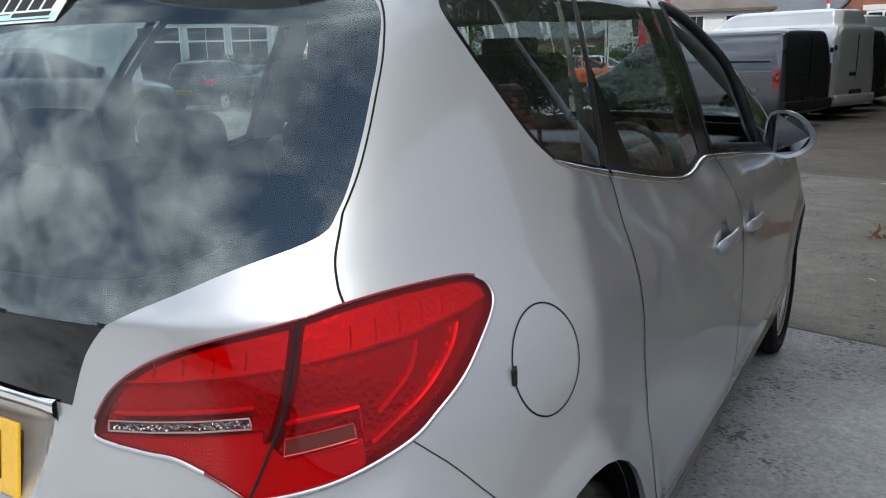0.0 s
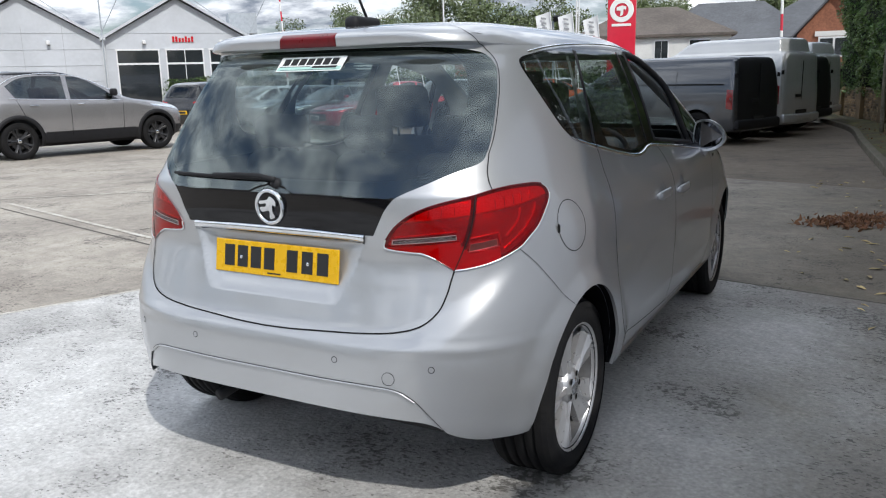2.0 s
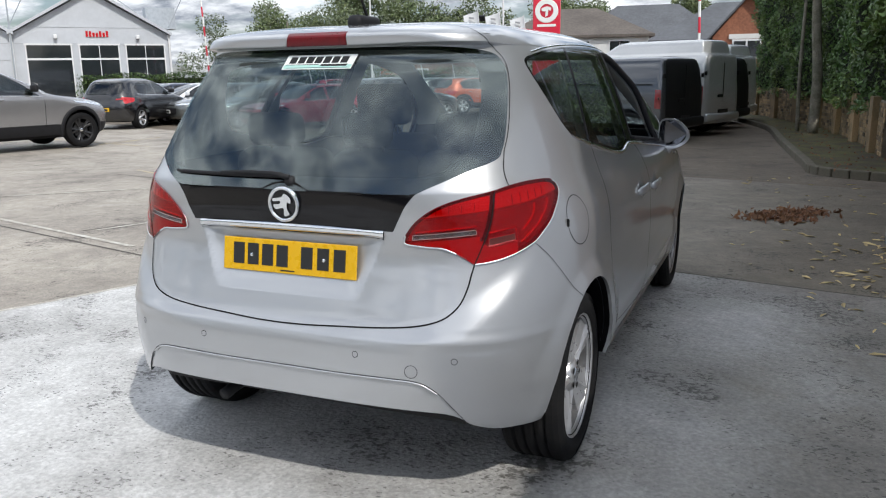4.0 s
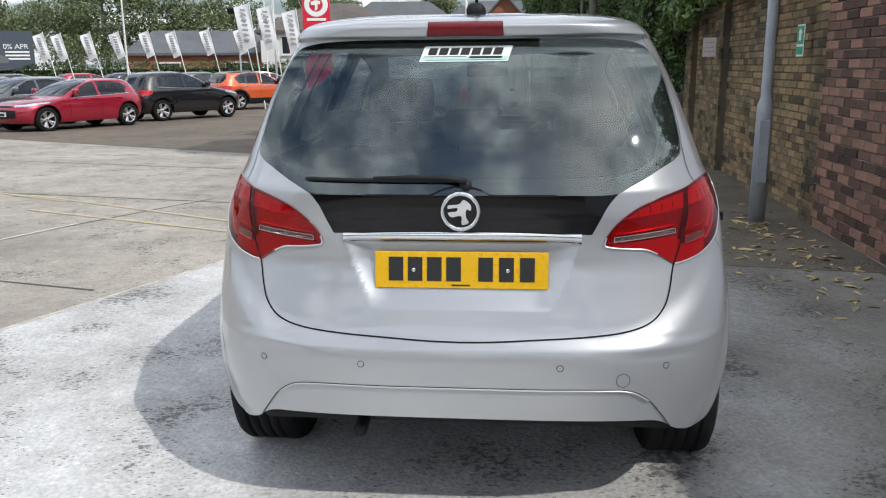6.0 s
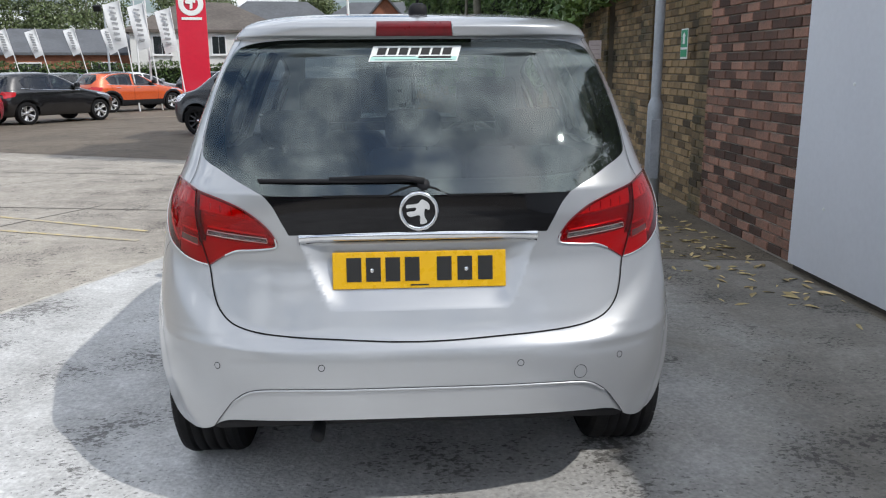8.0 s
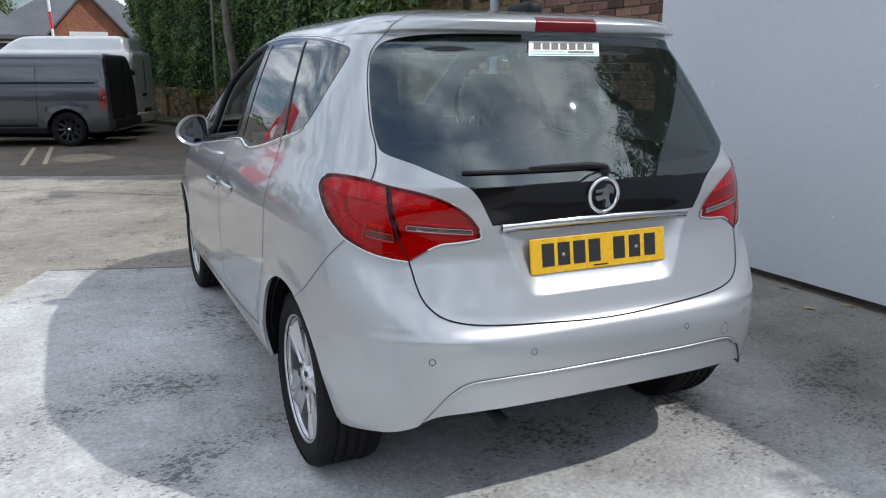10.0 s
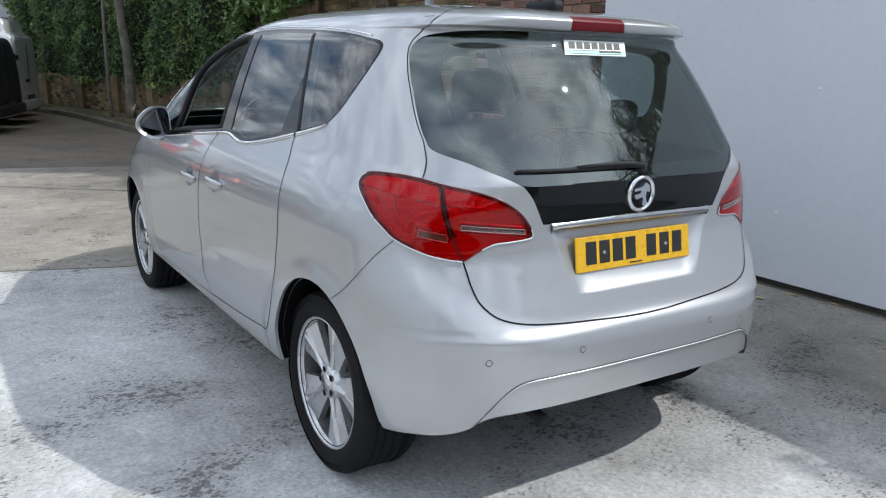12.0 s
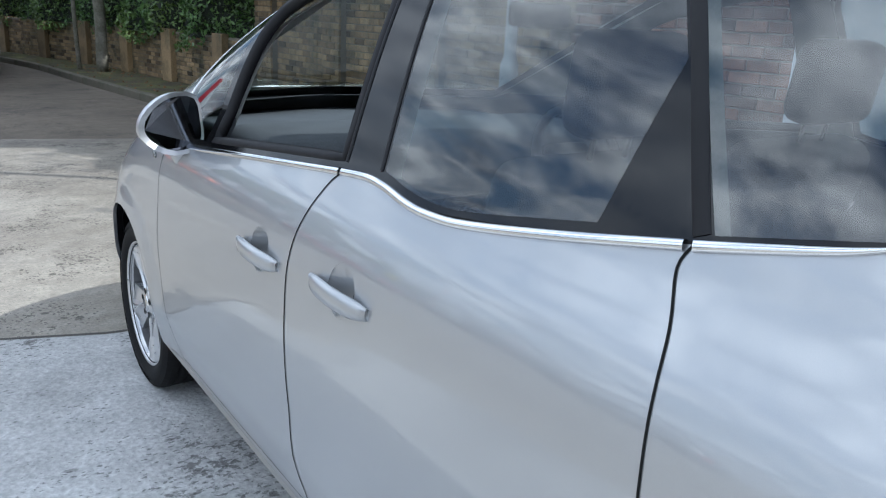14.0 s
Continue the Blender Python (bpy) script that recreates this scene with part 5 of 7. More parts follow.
        # a bright strip draws the highlight on the lamp's lower and outer edges
        for edge in (LAMP_INNER[5:11], LAMP_OUTER[5:15]):
            part("lamp_highlight", skin_strip(skin, curve_through(edge, 8), 0.0055, 0.0042, (s,), 0.0012), ALLOY, lamp, "bright strip for the highlight along the lamp's edge")
        part("lamp_gap", skin_strip(skin, curve_through(LAMP_SEAM, 6), 0.0034, 0.0055, (s,)), SEAM, lamp)
    part("brake_lamp", panel_mesh(skin, uv, tris[zone == "brake_lamp"], 0.001, (1, -1)), BRAKE_RED, car, "high-level red brake lamp")
    solid = ~np.isin(zone, ["", "rear_window", "windscreen", "quarter_window", "rear_door_window", "quarterlight"])
    low = solid & (zone != "roof") & (mid[:, 1] > 1.2)
    high = place[:, 2] > 1.10
    part("inner_trim", panel_mesh(skin, uv, tris[low & ~high], -0.035, (1, -1), True), CABIN_GREY, car, "grey plastic cabin lining")
    part("pillar_trim", panel_mesh(skin, uv, tris[low & high], -0.035, (1, -1), True), LINING, car, "pale grey pillar trim")
    part("headlining", panel_mesh(skin, uv, tris[(zone == "roof") & (mid[:, 1] < 26.4)], -0.04, (1, -1), True), LINING, car, "pale fabric headlining")

    # panel gaps
    gaps = [("gap", TAIL_LOW, 0.005, (1, -1)), ("gap", TAIL_HIGH, 0.0034, (1, -1)), ("gap", [(0.54, 10.39), (0.597, 9.3), (0.66, 8.0), (0.695, 7.25)], 0.0016, (1, -1)),
            ("gap", INSERT, 0.0016, (1, -1)), ("gap", TAIL_RIM, 0.003, (1, -1))]
    for name, line, width, sides in gaps:
        for s in sides:
            part("panel_gap", skin_strip(skin, curve_through(line, 12), width, 0.0016, (s,)), SEAM, car)
    part("insert_edge", skin_strip(skin, [(u, v - 0.05) for u, v in curve_through(INSERT[:5], 12)], 0.007, 0.0022, (1, -1), 0.0022), SILVER, car)
    for s in (1, -1):
        for key, parent in (("rear_door", made[("rear_door", s)]), ("front_door", made[("front_door", s)])):
            part("door_gap", skin_strip(skin, np.concatenate([cut[key], cut[key][:1]]), 0.0042 if key == "rear_door" else 0.0026, 0.001 if key == "rear_door" else 0.0006, (s,)), SEAM, parent)
        for bright, end in (([(2.09, 0.988), (1.87, 1.003), (1.50, 1.040), (1.118, 1.077)], 1.0), ([(1.108, 1.078), (1.02, 1.084), (0.95, 1.080), (0.87, 1.068), (0.80, 1.064), (0.70, 1.070), (0.509, 1.100), (0.312, 1.137)], 1.0),
                            ([(0.300, 1.139), (0.22, 1.156), (0.14, 1.174), (0.085, 1.190)], 0.12)):
            line = side_line(skin, LOFT, [tuple(p) for p in curve_through(bright, 6)])
            wide = 0.016 * np.linspace(1, end ** 2, len(line)) ** 0.5
            part("window_strip", skin_strip(skin, line, wide, 0.003, (s,), 0.004 if end == 1 else 0.003), CHROME, car, "bright chrome strip under the windows")
        line = side_line(skin, LOFT, [tuple(p) for p in curve_through([(0.296, 1.152), (0.386, 1.34), (0.470, 1.492)], 6)])
        part("window_divider", skin_strip(skin, line, 0.024, 0.0015, (s,), 0.001), BLACK_TRIM, car)
        for edge in ([(0.977, 1.102), (0.997, 1.25), (1.028, 1.496)], [(1.107, 1.097), (1.117, 1.25), (1.13, 1.496)]):
            line = side_line(skin, LOFT, [tuple(p) for p in curve_through(edge, 6)])
            part("window_channel", skin_strip(skin, line, 0.009, 0.0015, (s,), 0.001), BLACK_TRIM, car)
        rim = side_line(skin, LOFT, [tuple(p) for p in curve_through(FRONT_OPENING, 5, True)])
        q = np.array(rim)
        p = skin(q[:, 0], q[:, 1]) * np.array((s, 1, 1))
        part("window_seal", tube([tuple(v - np.array((s * 0.012, 0, 0))) for v in p], 0.016, 6, True), BLACK_TRIM, car, smooth=True)
        rail = side_line(skin, LOFT, [tuple(p) for p in curve_through([(2.14, 1.0), (2.115, 1.14), (2.04, 1.238), (1.90, 1.330), (1.72, 1.417), (1.51, 1.478), (1.28, 1.512), (1.05, 1.526), (0.78, 1.528),
                                                                      (0.44, 1.518), (0.18, 1.502), (0.02, 1.484)], 5)])
        part("roof_trim", skin_strip(skin, rail, 0.008, 0.001, (s,), 0.0012), CHROME, car)
        # lip of the wheel arches
        for key in ("arch_rear", "arch_front"):
            cy = AXLE - 0.03 if key == "arch_rear" else FRONT_AXLE
            ry, rz = (0.322, 0.374) if key == "arch_rear" else (0.36, 0.366)
            ring = [(cy + ry * math.cos(a), 0.325 + rz * math.sin(a)) for a in np.linspace(-0.05, math.pi + 0.05, 30)]
            q = np.array(side_line(skin, LOFT, ring))
            p = skin(q[:, 0], q[:, 1])
            verts = [tuple(v * np.array((s, 1, 1))) for v in p] + [(s * (v[0] - 0.012), v[1], v[2] + 0.002) for v in p] + [(s * 0.56, v[1] + 0.05 * (v[1] - (AXLE if key == "arch_rear" else FRONT_AXLE)), v[2] + 0.03) for v in p]
            k = len(p)
            faces = [(r * k + i, r * k + i + 1, (r + 1) * k + i + 1, (r + 1) * k + i) for r in (0,) for i in range(k - 1)]
            part("arch_lip", (verts[:2 * k], faces), SILVER, car, smooth=True)
            part("arch_liner", (verts[k:], faces), LINER, car, smooth=True)
        # handles
        for key, cy, cz in (("cup_rear", 0.978, 0.884), ("cup_front", 1.360, 0.862)):
            door = made[("rear_door" if cy < 1.2 else "front_door", s)]
            part("handle_cup", panel_mesh(skin, uv, tris[zone == key], lambda p: -0.040 * np.clip(1 - ((p[:, 1:2] - cy) / 0.050) ** 2 - ((p[:, 2:3] - cz) / 0.052) ** 2, 0, 1) ** 0.6, (s,)), SILVER, door)
            u, v = uv_at(skin, LOFT, cy + 0.01, cz - 0.004)
            px = skin(np.array([u]), np.array([v]))[0][0]
            verts, faces = [], []
            for i in range(13):
                f = i / 12
                y = cy + 0.105 - 0.21 * f
                half = 0.0205 * (1 - 0.45 * abs(2 * f - 1) ** 4)
                out = 0.024 * math.sin(math.pi * min(1, 0.12 + f * 0.85)) ** 0.6
                z = cz - 0.004 - 0.006 * f
                for a in range(10):
                    t = 2 * math.pi * a / 10
                    ca, sa = math.cos(t), math.sin(t)
                    k = (abs(ca) ** 3 + abs(sa) ** 3) ** (-1 / 3)
                    verts.append((s * (px + out - 0.003 + 0.010 * (1 - 0.5 * abs(2 * f - 1) ** 6) * k * ca), y, z + half * k * sa))
            for i in range(12):
                for a in range(10):
                    q = (i * 10 + a, i * 10 + (a + 1) % 10, (i + 1) * 10 + (a + 1) % 10, (i + 1) * 10 + a)
                    faces.append(q if s < 0 else q[::-1])
            faces += [tuple(range(10)), tuple(range(129, 119, -1))]
            part("door_handle", (verts, faces), SILVER, door, "silver pull handle", smooth=True)
        # mirrors
        mirror = root("door_mirror", pose(s * 0.898, 1.965, 1.062, 0, 0, -s * 10))
        mirror.parent = car
        mirror["label"] = "silver door mirror"
        rings, ring = 9, 24
        verts, faces = [], []
        for i in range(rings):
            f = i / (rings - 1)
            w, h = 0.084 * (1 - f ** 2.4) ** 0.5 + 0.001, 0.084 * (1 - f ** 2.4) ** 0.5 + 0.001
            for j in range(ring):
                a = 2 * math.pi * j / ring
                ca, sa = math.cos(a), math.sin(a)
                ex = 2.4 if ca > 0 else 4.5
                k = (abs(ca) ** ex + abs(sa) ** ex) ** (-1 / ex)
                lean = 1 - 0.36 * max(ca, 0.0) ** 1.3
                verts.append((s * (w * k * ca * (1 - 0.10 * sa) + 0.01), -0.035 + 0.10 * f + 0.03 * max(ca, 0.0) * (1 - f), h * k * sa * lean - 0.006 * ca))
        for i in range(rings - 1):
            for j in range(ring):
                q = (i * ring + j, i * ring + (j + 1) % ring, (i + 1) * ring + (j + 1) % ring, (i + 1) * ring + j)
                faces.append(q if s > 0 else q[::-1])
        part("mirror_housing", (verts, faces), SILVER, mirror, smooth=True)
        face = [(x * 0.86 - s * 0.006, y + 0.006, z * 0.86) for x, y, z in verts[:ring]]
        part("mirror_glass", (face, [tuple(range(ring)) if s < 0 else tuple(range(ring - 1, -1, -1))]), MIRROR, mirror, at=pose(0, 0, 0))
        bezel = [(j, (j + 1) % ring, ring + (j + 1) % ring, ring + j) for j in range(ring)]
        part("mirror_bezel", (verts[:ring] + face, bezel), SILVER, mirror, smooth=True)
        part("mirror_stalk", tube([(-s * 0.092, 0.085, -0.195), (-s * 0.066, 0.062, -0.125), (-s * 0.03, 0.03, -0.055)], 0.022, 10, taper=0.036), SILVER, mirror, smooth=True)
        part("repeater", box(0.004, 0.03, 0.018, 0.0015), CLEAR_LENS, car, "clear side repeater", at=pose(s * 0.876, 2.23, 0.92))
        for y in (AXLE, FRONT_AXLE):
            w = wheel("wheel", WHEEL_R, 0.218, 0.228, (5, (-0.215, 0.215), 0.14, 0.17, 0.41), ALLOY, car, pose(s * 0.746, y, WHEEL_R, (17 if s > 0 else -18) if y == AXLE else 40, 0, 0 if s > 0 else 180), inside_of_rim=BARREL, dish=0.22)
            w["label"] = "silver five-spoke alloy wheel"
    # chrome strip, badge, plate
    across = np.array([(u, 10.98 - 0.10 * (u / 0.265) ** 2) for u in np.linspace(0.0, 0.248, 24)])
    # the wider black band stands for the shade around the chrome strip
    for lift, wide, finish, note in ((0.004, 0.026, CHROME, "chrome strip above the number plate"), (0.001, 0.031, BLACK_TRIM, "shadow gap behind the chrome strip")):
        part("chrome_strip" if finish is CHROME else "strip_shadow", skin_strip(skin, across - (0, 0.0 if finish is CHROME else 0.05), wide, lift, (1, -1), 0.004 if finish is CHROME else 0.0), finish, car, note)
    badge = root("badge", pose(0.0, -0.608, 1.005, 93, 0, 0))
    badge.parent = car
    part("badge_ring", lathe([(0.046, 0.0), (0.048, 0.010), (0.054, 0.013), (0.059, 0.009), (0.060, 0.0)], 40), CHROME, badge, smooth=True)
    part("badge_disc", lathe([(0.0, 0.006), (0.048, 0.004)], 32), BLACK_GLOSS, badge)
    blob = curve_through([(-0.036, 0.02), (-0.036, 0.02), (-0.004, 0.024), (0.010, 0.036), (0.030, 0.022), (0.030, 0.004), (0.018, 0.008), (0.016, -0.014), (0.024, -0.032), (0.004, -0.038), (0.002, -0.012), (-0.026, -0.016), (-0.036, -0.002), (-0.012, 0.002), (-0.01, 0.012), (-0.036, 0.01)], 4, True)
    part("badge_shape", slab([tuple(p) for p in blob], 0.004, 0.012), CHROME, badge)
    plate = root("number_plate", pose(0.0, -0.612, 0.770, -8.5, 0, 0))
    plate.parent = car
    plate["label"] = "yellow rear number plate with plain bars"
    part("plate_board", box(0.52, 0.006, 0.111, 0.002), PLATE_YELLOW, plate)
    for x in (-0.196, -0.138, -0.080, -0.022, 0.074, 0.136, 0.198):
        part("plate_bar", box(0.044, 0.002, 0.072, 0.0), INK, plate, at=pose(x, -0.0035, 0.022))
    part("plate_bar", box(0.055, 0.002, 0.004, 0.0), INK, plate, at=pose(0.0, -0.0035, 0.008))
    for x in (-0.142, 0.14):
        part("plate_screw", lathe([(0.0, 0.004), (0.006, 0.003), (0.007, 0.0)], 12), CHROME, plate, at=pose(x, -0.004, 0.055, 90))
        # wiper
    def on_glass(x, v, off):
        us_ = np.linspace(0, 0.6, 200)
        u = np.interp(abs(x), skin(us_, np.full(200, v))[:, 0], us_)
        q = np.array([(u, v)])
        p = (skin(q[:, 0], q[:, 1]) + skin_normals(skin, q) * off)[0]
        return (math.copysign(p[0], x), p[1], p[2])

    blade = [on_glass(x, 13.80 + 0.25 * (x + 0.2) ** 2, 0.007) for x in np.linspace(-0.47, 0.0, 14)]
    wiper = root("rear_wiper", pose(0, 0, 0))
    wiper.parent = car
    wiper["label"] = "black rear wiper"
    part("wiper_blade", tube(blade, 0.006, 6, taper=0.008), BLACK_TRIM, wiper, smooth=True)
    part("wiper_arm", tube([on_glass(-0.26, 13.86, 0.011), on_glass(-0.15, 13.90, 0.015), on_glass(-0.05, 13.88, 0.016), on_glass(0.018, 13.7, 0.012)], 0.006, 8, taper=0.010), BLACK_TRIM, wiper, smooth=True)
    part("wiper_pivot", lathe([(0.0, 0.014), (0.015, 0.012), (0.020, 0.0), (0.022, -0.02)], 20), BLACK_TRIM, wiper, at=pose(0.015, -0.590, 1.078, 70), smooth=True)
    part("glass_edge", skin_strip(skin, [(0.329, 13.0), (0.2, 13.0), (0.07, 13.0), (0.04, 13.35), (0.015, 13.5), (0.0, 13.5)], 0.006, 0.001, (1, -1)), SEAM, car)
    part("glass_border", panel_mesh(skin, uv, tris[(zone == "rear_window") & ~where["clear_glass"]], -0.006, (1, -1), bow=glass_bow), SATIN_BLACK, car, "black border of the rear window")
    # sticker
    sticker = root("window_sticker", pose(0.0, -0.3715, 1.434, -31, 0, 0))
    sticker.parent = car
    sticker["label"] = "white window sticker with dark lettering bars"
    def slanted(x0, x1, z0, z1, lift, finish, name):
        k = 0.30
        quad = [(x0 + k * z0, -lift, z0), (x1 + k * z0, -lift, z0), (x1 + k * z1, -lift, z1), (x0 + k * z1, -lift, z1)]
        back = [(x, 0.0, z) for x, _, z in quad]
        part(name, (quad + back, [(0, 1, 2, 3), (7, 6, 5, 4), (0, 4, 5, 1), (1, 5, 6, 2), (2, 6, 7, 3), (3, 7, 4, 0)]), finish, sticker)

    slanted(-0.144, 0.132, 0.0, 0.055, 0.0012, WHITE, "sticker_sheet")
    slanted(-0.140, 0.128, 0.003, 0.0165, 0.0016, MINT, "sticker_band")
    for x in np.linspace(-0.112, 0.092, 7):
        slanted(x - 0.0135, x + 0.0135, 0.023, 0.048, 0.0018, INK, "sticker_bar")
    slanted(-0.135, -0.002, 0.0165, 0.0185, 0.0018, INK, "sticker_line")
    slanted(0.008, 0.110, 0.0105, 0.0185, 0.0020, INK, "sticker_bar")
    slanted(-0.125, 0.115, 0.0045, 0.0060, 0.0020, INK, "sticker_line")
    # parking sensors, towing eye cover
    for x, v in ((0.29, 5.1), (0.620, 5.05), (-0.29, 5.1), (-0.620, 5.05)):
        u = 0.204 if abs(x) < 0.4 else 0.398
        p = skin(np.array([u]), np.array([v]))[0]
        n = skin_normals(skin, np.array([(u, v)]))[0]
        s = 1 if x > 0 else -1
        m = Vector((s * n[0], n[1], n[2])).to_track_quat("Z", "Y").to_matrix().to_4x4()
        part("parking_sensor", lathe([(0.0, 0.0015), (0.0085, 0.0012)], 20), SILVER, car, at=Matrix.Translation((s * p[0], p[1], p[2])) @ m)
        part("sensor_ring", lathe([(0.0085, 0.001), (0.0105, 0.001)], 20), SEAM, car, at=Matrix.Translation((s * p[0], p[1], p[2])) @ m)
    p, n = skin(np.array([0.320]), np.array([4.6]))[0], skin_normals(skin, np.array([(0.320, 4.6)]))[0]
    part("tow_cover_ring", lathe([(0.0195, 0.001), (0.0210, 0.001)], 28), SEAM, car, at=Matrix.Translation(p) @ Vector(n).to_track_quat("Z", "Y").to_matrix().to_4x4())
    ring = np.concatenate([cut["fuel"], cut["fuel"][:1]])
    part("flap_gap", skin_strip(skin, ring, 0.003, 0.0008, (1,)), SEAM, made[("fuel_flap", 1)])
    part("flap_notch", box(0.008, 0.022, 0.026, 0.003), SEAM, made[("fuel_flap", 1)], at=pose(0.845, -0.213, 0.91, 0, 0, 28))
    # roof aerial
    aerial = root("roof_aerial", pose(0.02, -0.06, 1.575))
    aerial.parent = car
    part("aerial_base", box(0.062, 0.17, 0.052, 0.022, segments=4), BLACK_TRIM, aerial, smooth=True)
    part("aerial_whip", tube([(0, 0.03, 0.045), (0, -0.05, 0.16), (0, -0.16, 0.34)], 0.006, 6, taper=0.003), BLACK_TRIM, aerial)
    # underside
    part("underbody", box(1.36, 3.7, 0.10, 0.03), BLACK_TRIM, car, at=pose(0, 1.35, 0.27))
    part("rear_valance", box(0.90, 0.06, 0.10, 0.02), BLACK_TRIM, car, at=pose(0, -0.56, 0.36))
    part("exhaust_tip", tube([(-0.33, -0.30, 0.29), (-0.33, -0.50, 0.29), (-0.33, -0.58, 0.28)], 0.022, 12), BLACK_TRIM, car, smooth=True)
    # cabin
    part("cabin_floor", box(1.40, 3.0, 0.05), CABIN, car, at=pose(0, 1.0, 0.36))
    part("boot_floor", box(1.20, 0.75, 0.05), CABIN, car, at=pose(0, -0.12, 0.62))
    part("dashboard", box(1.36, 0.50, 0.22, 0.08, segments=4), CABIN_GREY, car, at=pose(0, 2.02, 0.80), smooth=True)
    part("dashboard_top", box(1.22, 0.74, 0.035, 0.014, segments=3), CABIN_GREY, car, "grey dashboard top", at=pose(0, 2.56, 0.948, -2.2), smooth=True)
    part("steering_wheel", tube([(0.36 + 0.185 * math.cos(a), 1.66 + 0.07 * math.sin(a), 0.93 + 0.17 * math.sin(a)) for a in np.linspace(0, 2 * math.pi, 28, False)], 0.015, 8, True), CABIN, car, smooth=True)
    part("steering_boss", box(0.20, 0.06, 0.12, 0.03, segments=3), CABIN, car, at=pose(0.36, 1.69, 0.87, -20), smooth=True)
    part("rear_view_mirror", box(0.22, 0.03, 0.065, 0.014, segments=3), CABIN, car, at=pose(0.0, 1.50, 1.36), smooth=True)
    for x, y, w in ((-0.36, 1.15, 0.50), (0.36, 1.15, 0.50), (-0.42, 0.30, 0.44), (0.0, 0.30, 0.36), (0.42, 0.30, 0.44)):
        seat = root("seat", pose(x, y, 0.40))
        seat.parent = car
        part("cushion", box(w, 0.52, 0.20, 0.06, Matrix.Translation((0, 0.10, 0)), 3), CLOTH, seat, smooth=True)
        back = box(w, 0.15, 0.62, 0.06, None, 4)
        part("backrest", back, CLOTH, seat, at=pose(0, -0.14, 0.12, 14), smooth=True)
        part("headrest", box(w * 0.56, 0.10, 0.20 if y > 1 else 0.13, 0.04, None, 4), CLOTH, seat, at=pose(0, -0.32, 0.77 if y > 1 else 0.74, 8), smooth=True)
        for d in (-0.05, 0.05):
            part("headrest_post", tube([(d, -0.29, 0.70), (d, -0.31, 0.80)], 0.006, 6), STEEL, seat)
    return car


silver_car()


# ---- other vehicles ----
HATCH = np.array([(0.18, 0.78, -0.52, 2.75, 3.20), (0.26, 0.84, -0.66, 2.75, 3.38), (0.38, 0.875, -0.73, 2.75, 3.45), (0.55, 0.89, -0.76, 2.72, 3.48), (0.68, 0.895, -0.75, 2.65, 3.45),
                  (0.76, 0.893, -0.73, 2.5, 3.36), (0.82, 0.888, -0.71, 2.3, 3.20), (0.88, 0.878, -0.70, 2.1, 2.85), (0.93, 0.862, -0.69, 1.95, 2.42), (0.97, 0.838, -0.675, 1.86, 2.24), (1.03, 0.806, -0.645, 1.78, 2.12),
                  (1.12, 0.762, -0.585, 1.62, 1.94), (1.22, 0.715, -0.505, 1.44, 1.72), (1.31, 0.672, -0.42, 1.22, 1.48), (1.37, 0.63, -0.33, 1.02, 1.28), (1.41, 0.575, -0.20, 0.88, 1.10), (1.437, 0.46, -0.02, 0.78, 0.98),
                  (1.452, 0.25, 0.20, 0.66, 0.86), (1.456, 0.0, 0.42, 0.6, 0.72)])
VAN = np.array([(0.22, 0.86, -0.78, 3.55, 3.80), (0.32, 0.93, -0.86, 3.60, 3.98), (0.50, 0.955, -0.88, 3.60, 4.06), (0.75, 0.96, -0.88, 3.55, 4.08), (0.92, 0.96, -0.875, 3.45, 4.0), (1.02, 0.958, -0.87, 3.3, 3.8),
                (1.10, 0.955, -0.87, 3.1, 3.45), (1.18, 0.948, -0.865, 2.98, 3.28), (1.35, 0.925, -0.85, 2.75, 3.05), (1.55, 0.89, -0.83, 2.45, 2.75), (1.72, 0.855, -0.80, 2.15, 2.45), (1.82, 0.82, -0.77, 1.95, 2.22),
                (1.88, 0.76, -0.72, 1.8, 2.05), (1.915, 0.62, -0.60, 1.6, 1.85), (1.93, 0.3, -0.2, 1.3, 1.5), (1.932, 0.0, 0.4, 1.0, 1.2)])
HIGH_VAN = np.concatenate([VAN[:9], [(1.60, 0.90, -0.85, 2.45, 2.75), (1.86, 0.86, -0.84, 2.1, 2.40), (1.93, 0.82, -0.80, 2.0, 2.28), (1.97, 0.76, -0.70, 1.9, 2.20), (2.15, 0.71, -0.66, 1.65, 1.95), (2.25, 0.65, -0.62, 1.45, 1.75), (2.29, 0.5, -0.5, 1.3, 1.55), (2.30, 0.3, -0.2, 1.1, 1.3), (2.302, 0.0, 0.3, 0.9, 1.1)]])
HEAD_LENS = facets("headlamp", (0.75, 0.77, 0.80), 40, 0.08, 0.9, 0.4)
DARK_GLASS = glass("car_glass", (0.22, 0.25, 0.25), 1.8)


VAN_LAMP = surface("van_lamp", (0.26, 0.006, 0.012), 0.2, stain=(0.10, 0.004, 0.008), amount=0.9, scale=16, coat=0.6)


def car_paint(name, base, metal=0.5):
    return surface(name, base, 0.28, metal, amount=0.2, scale=2, fine=600, grain=0.04, coat=0.9)


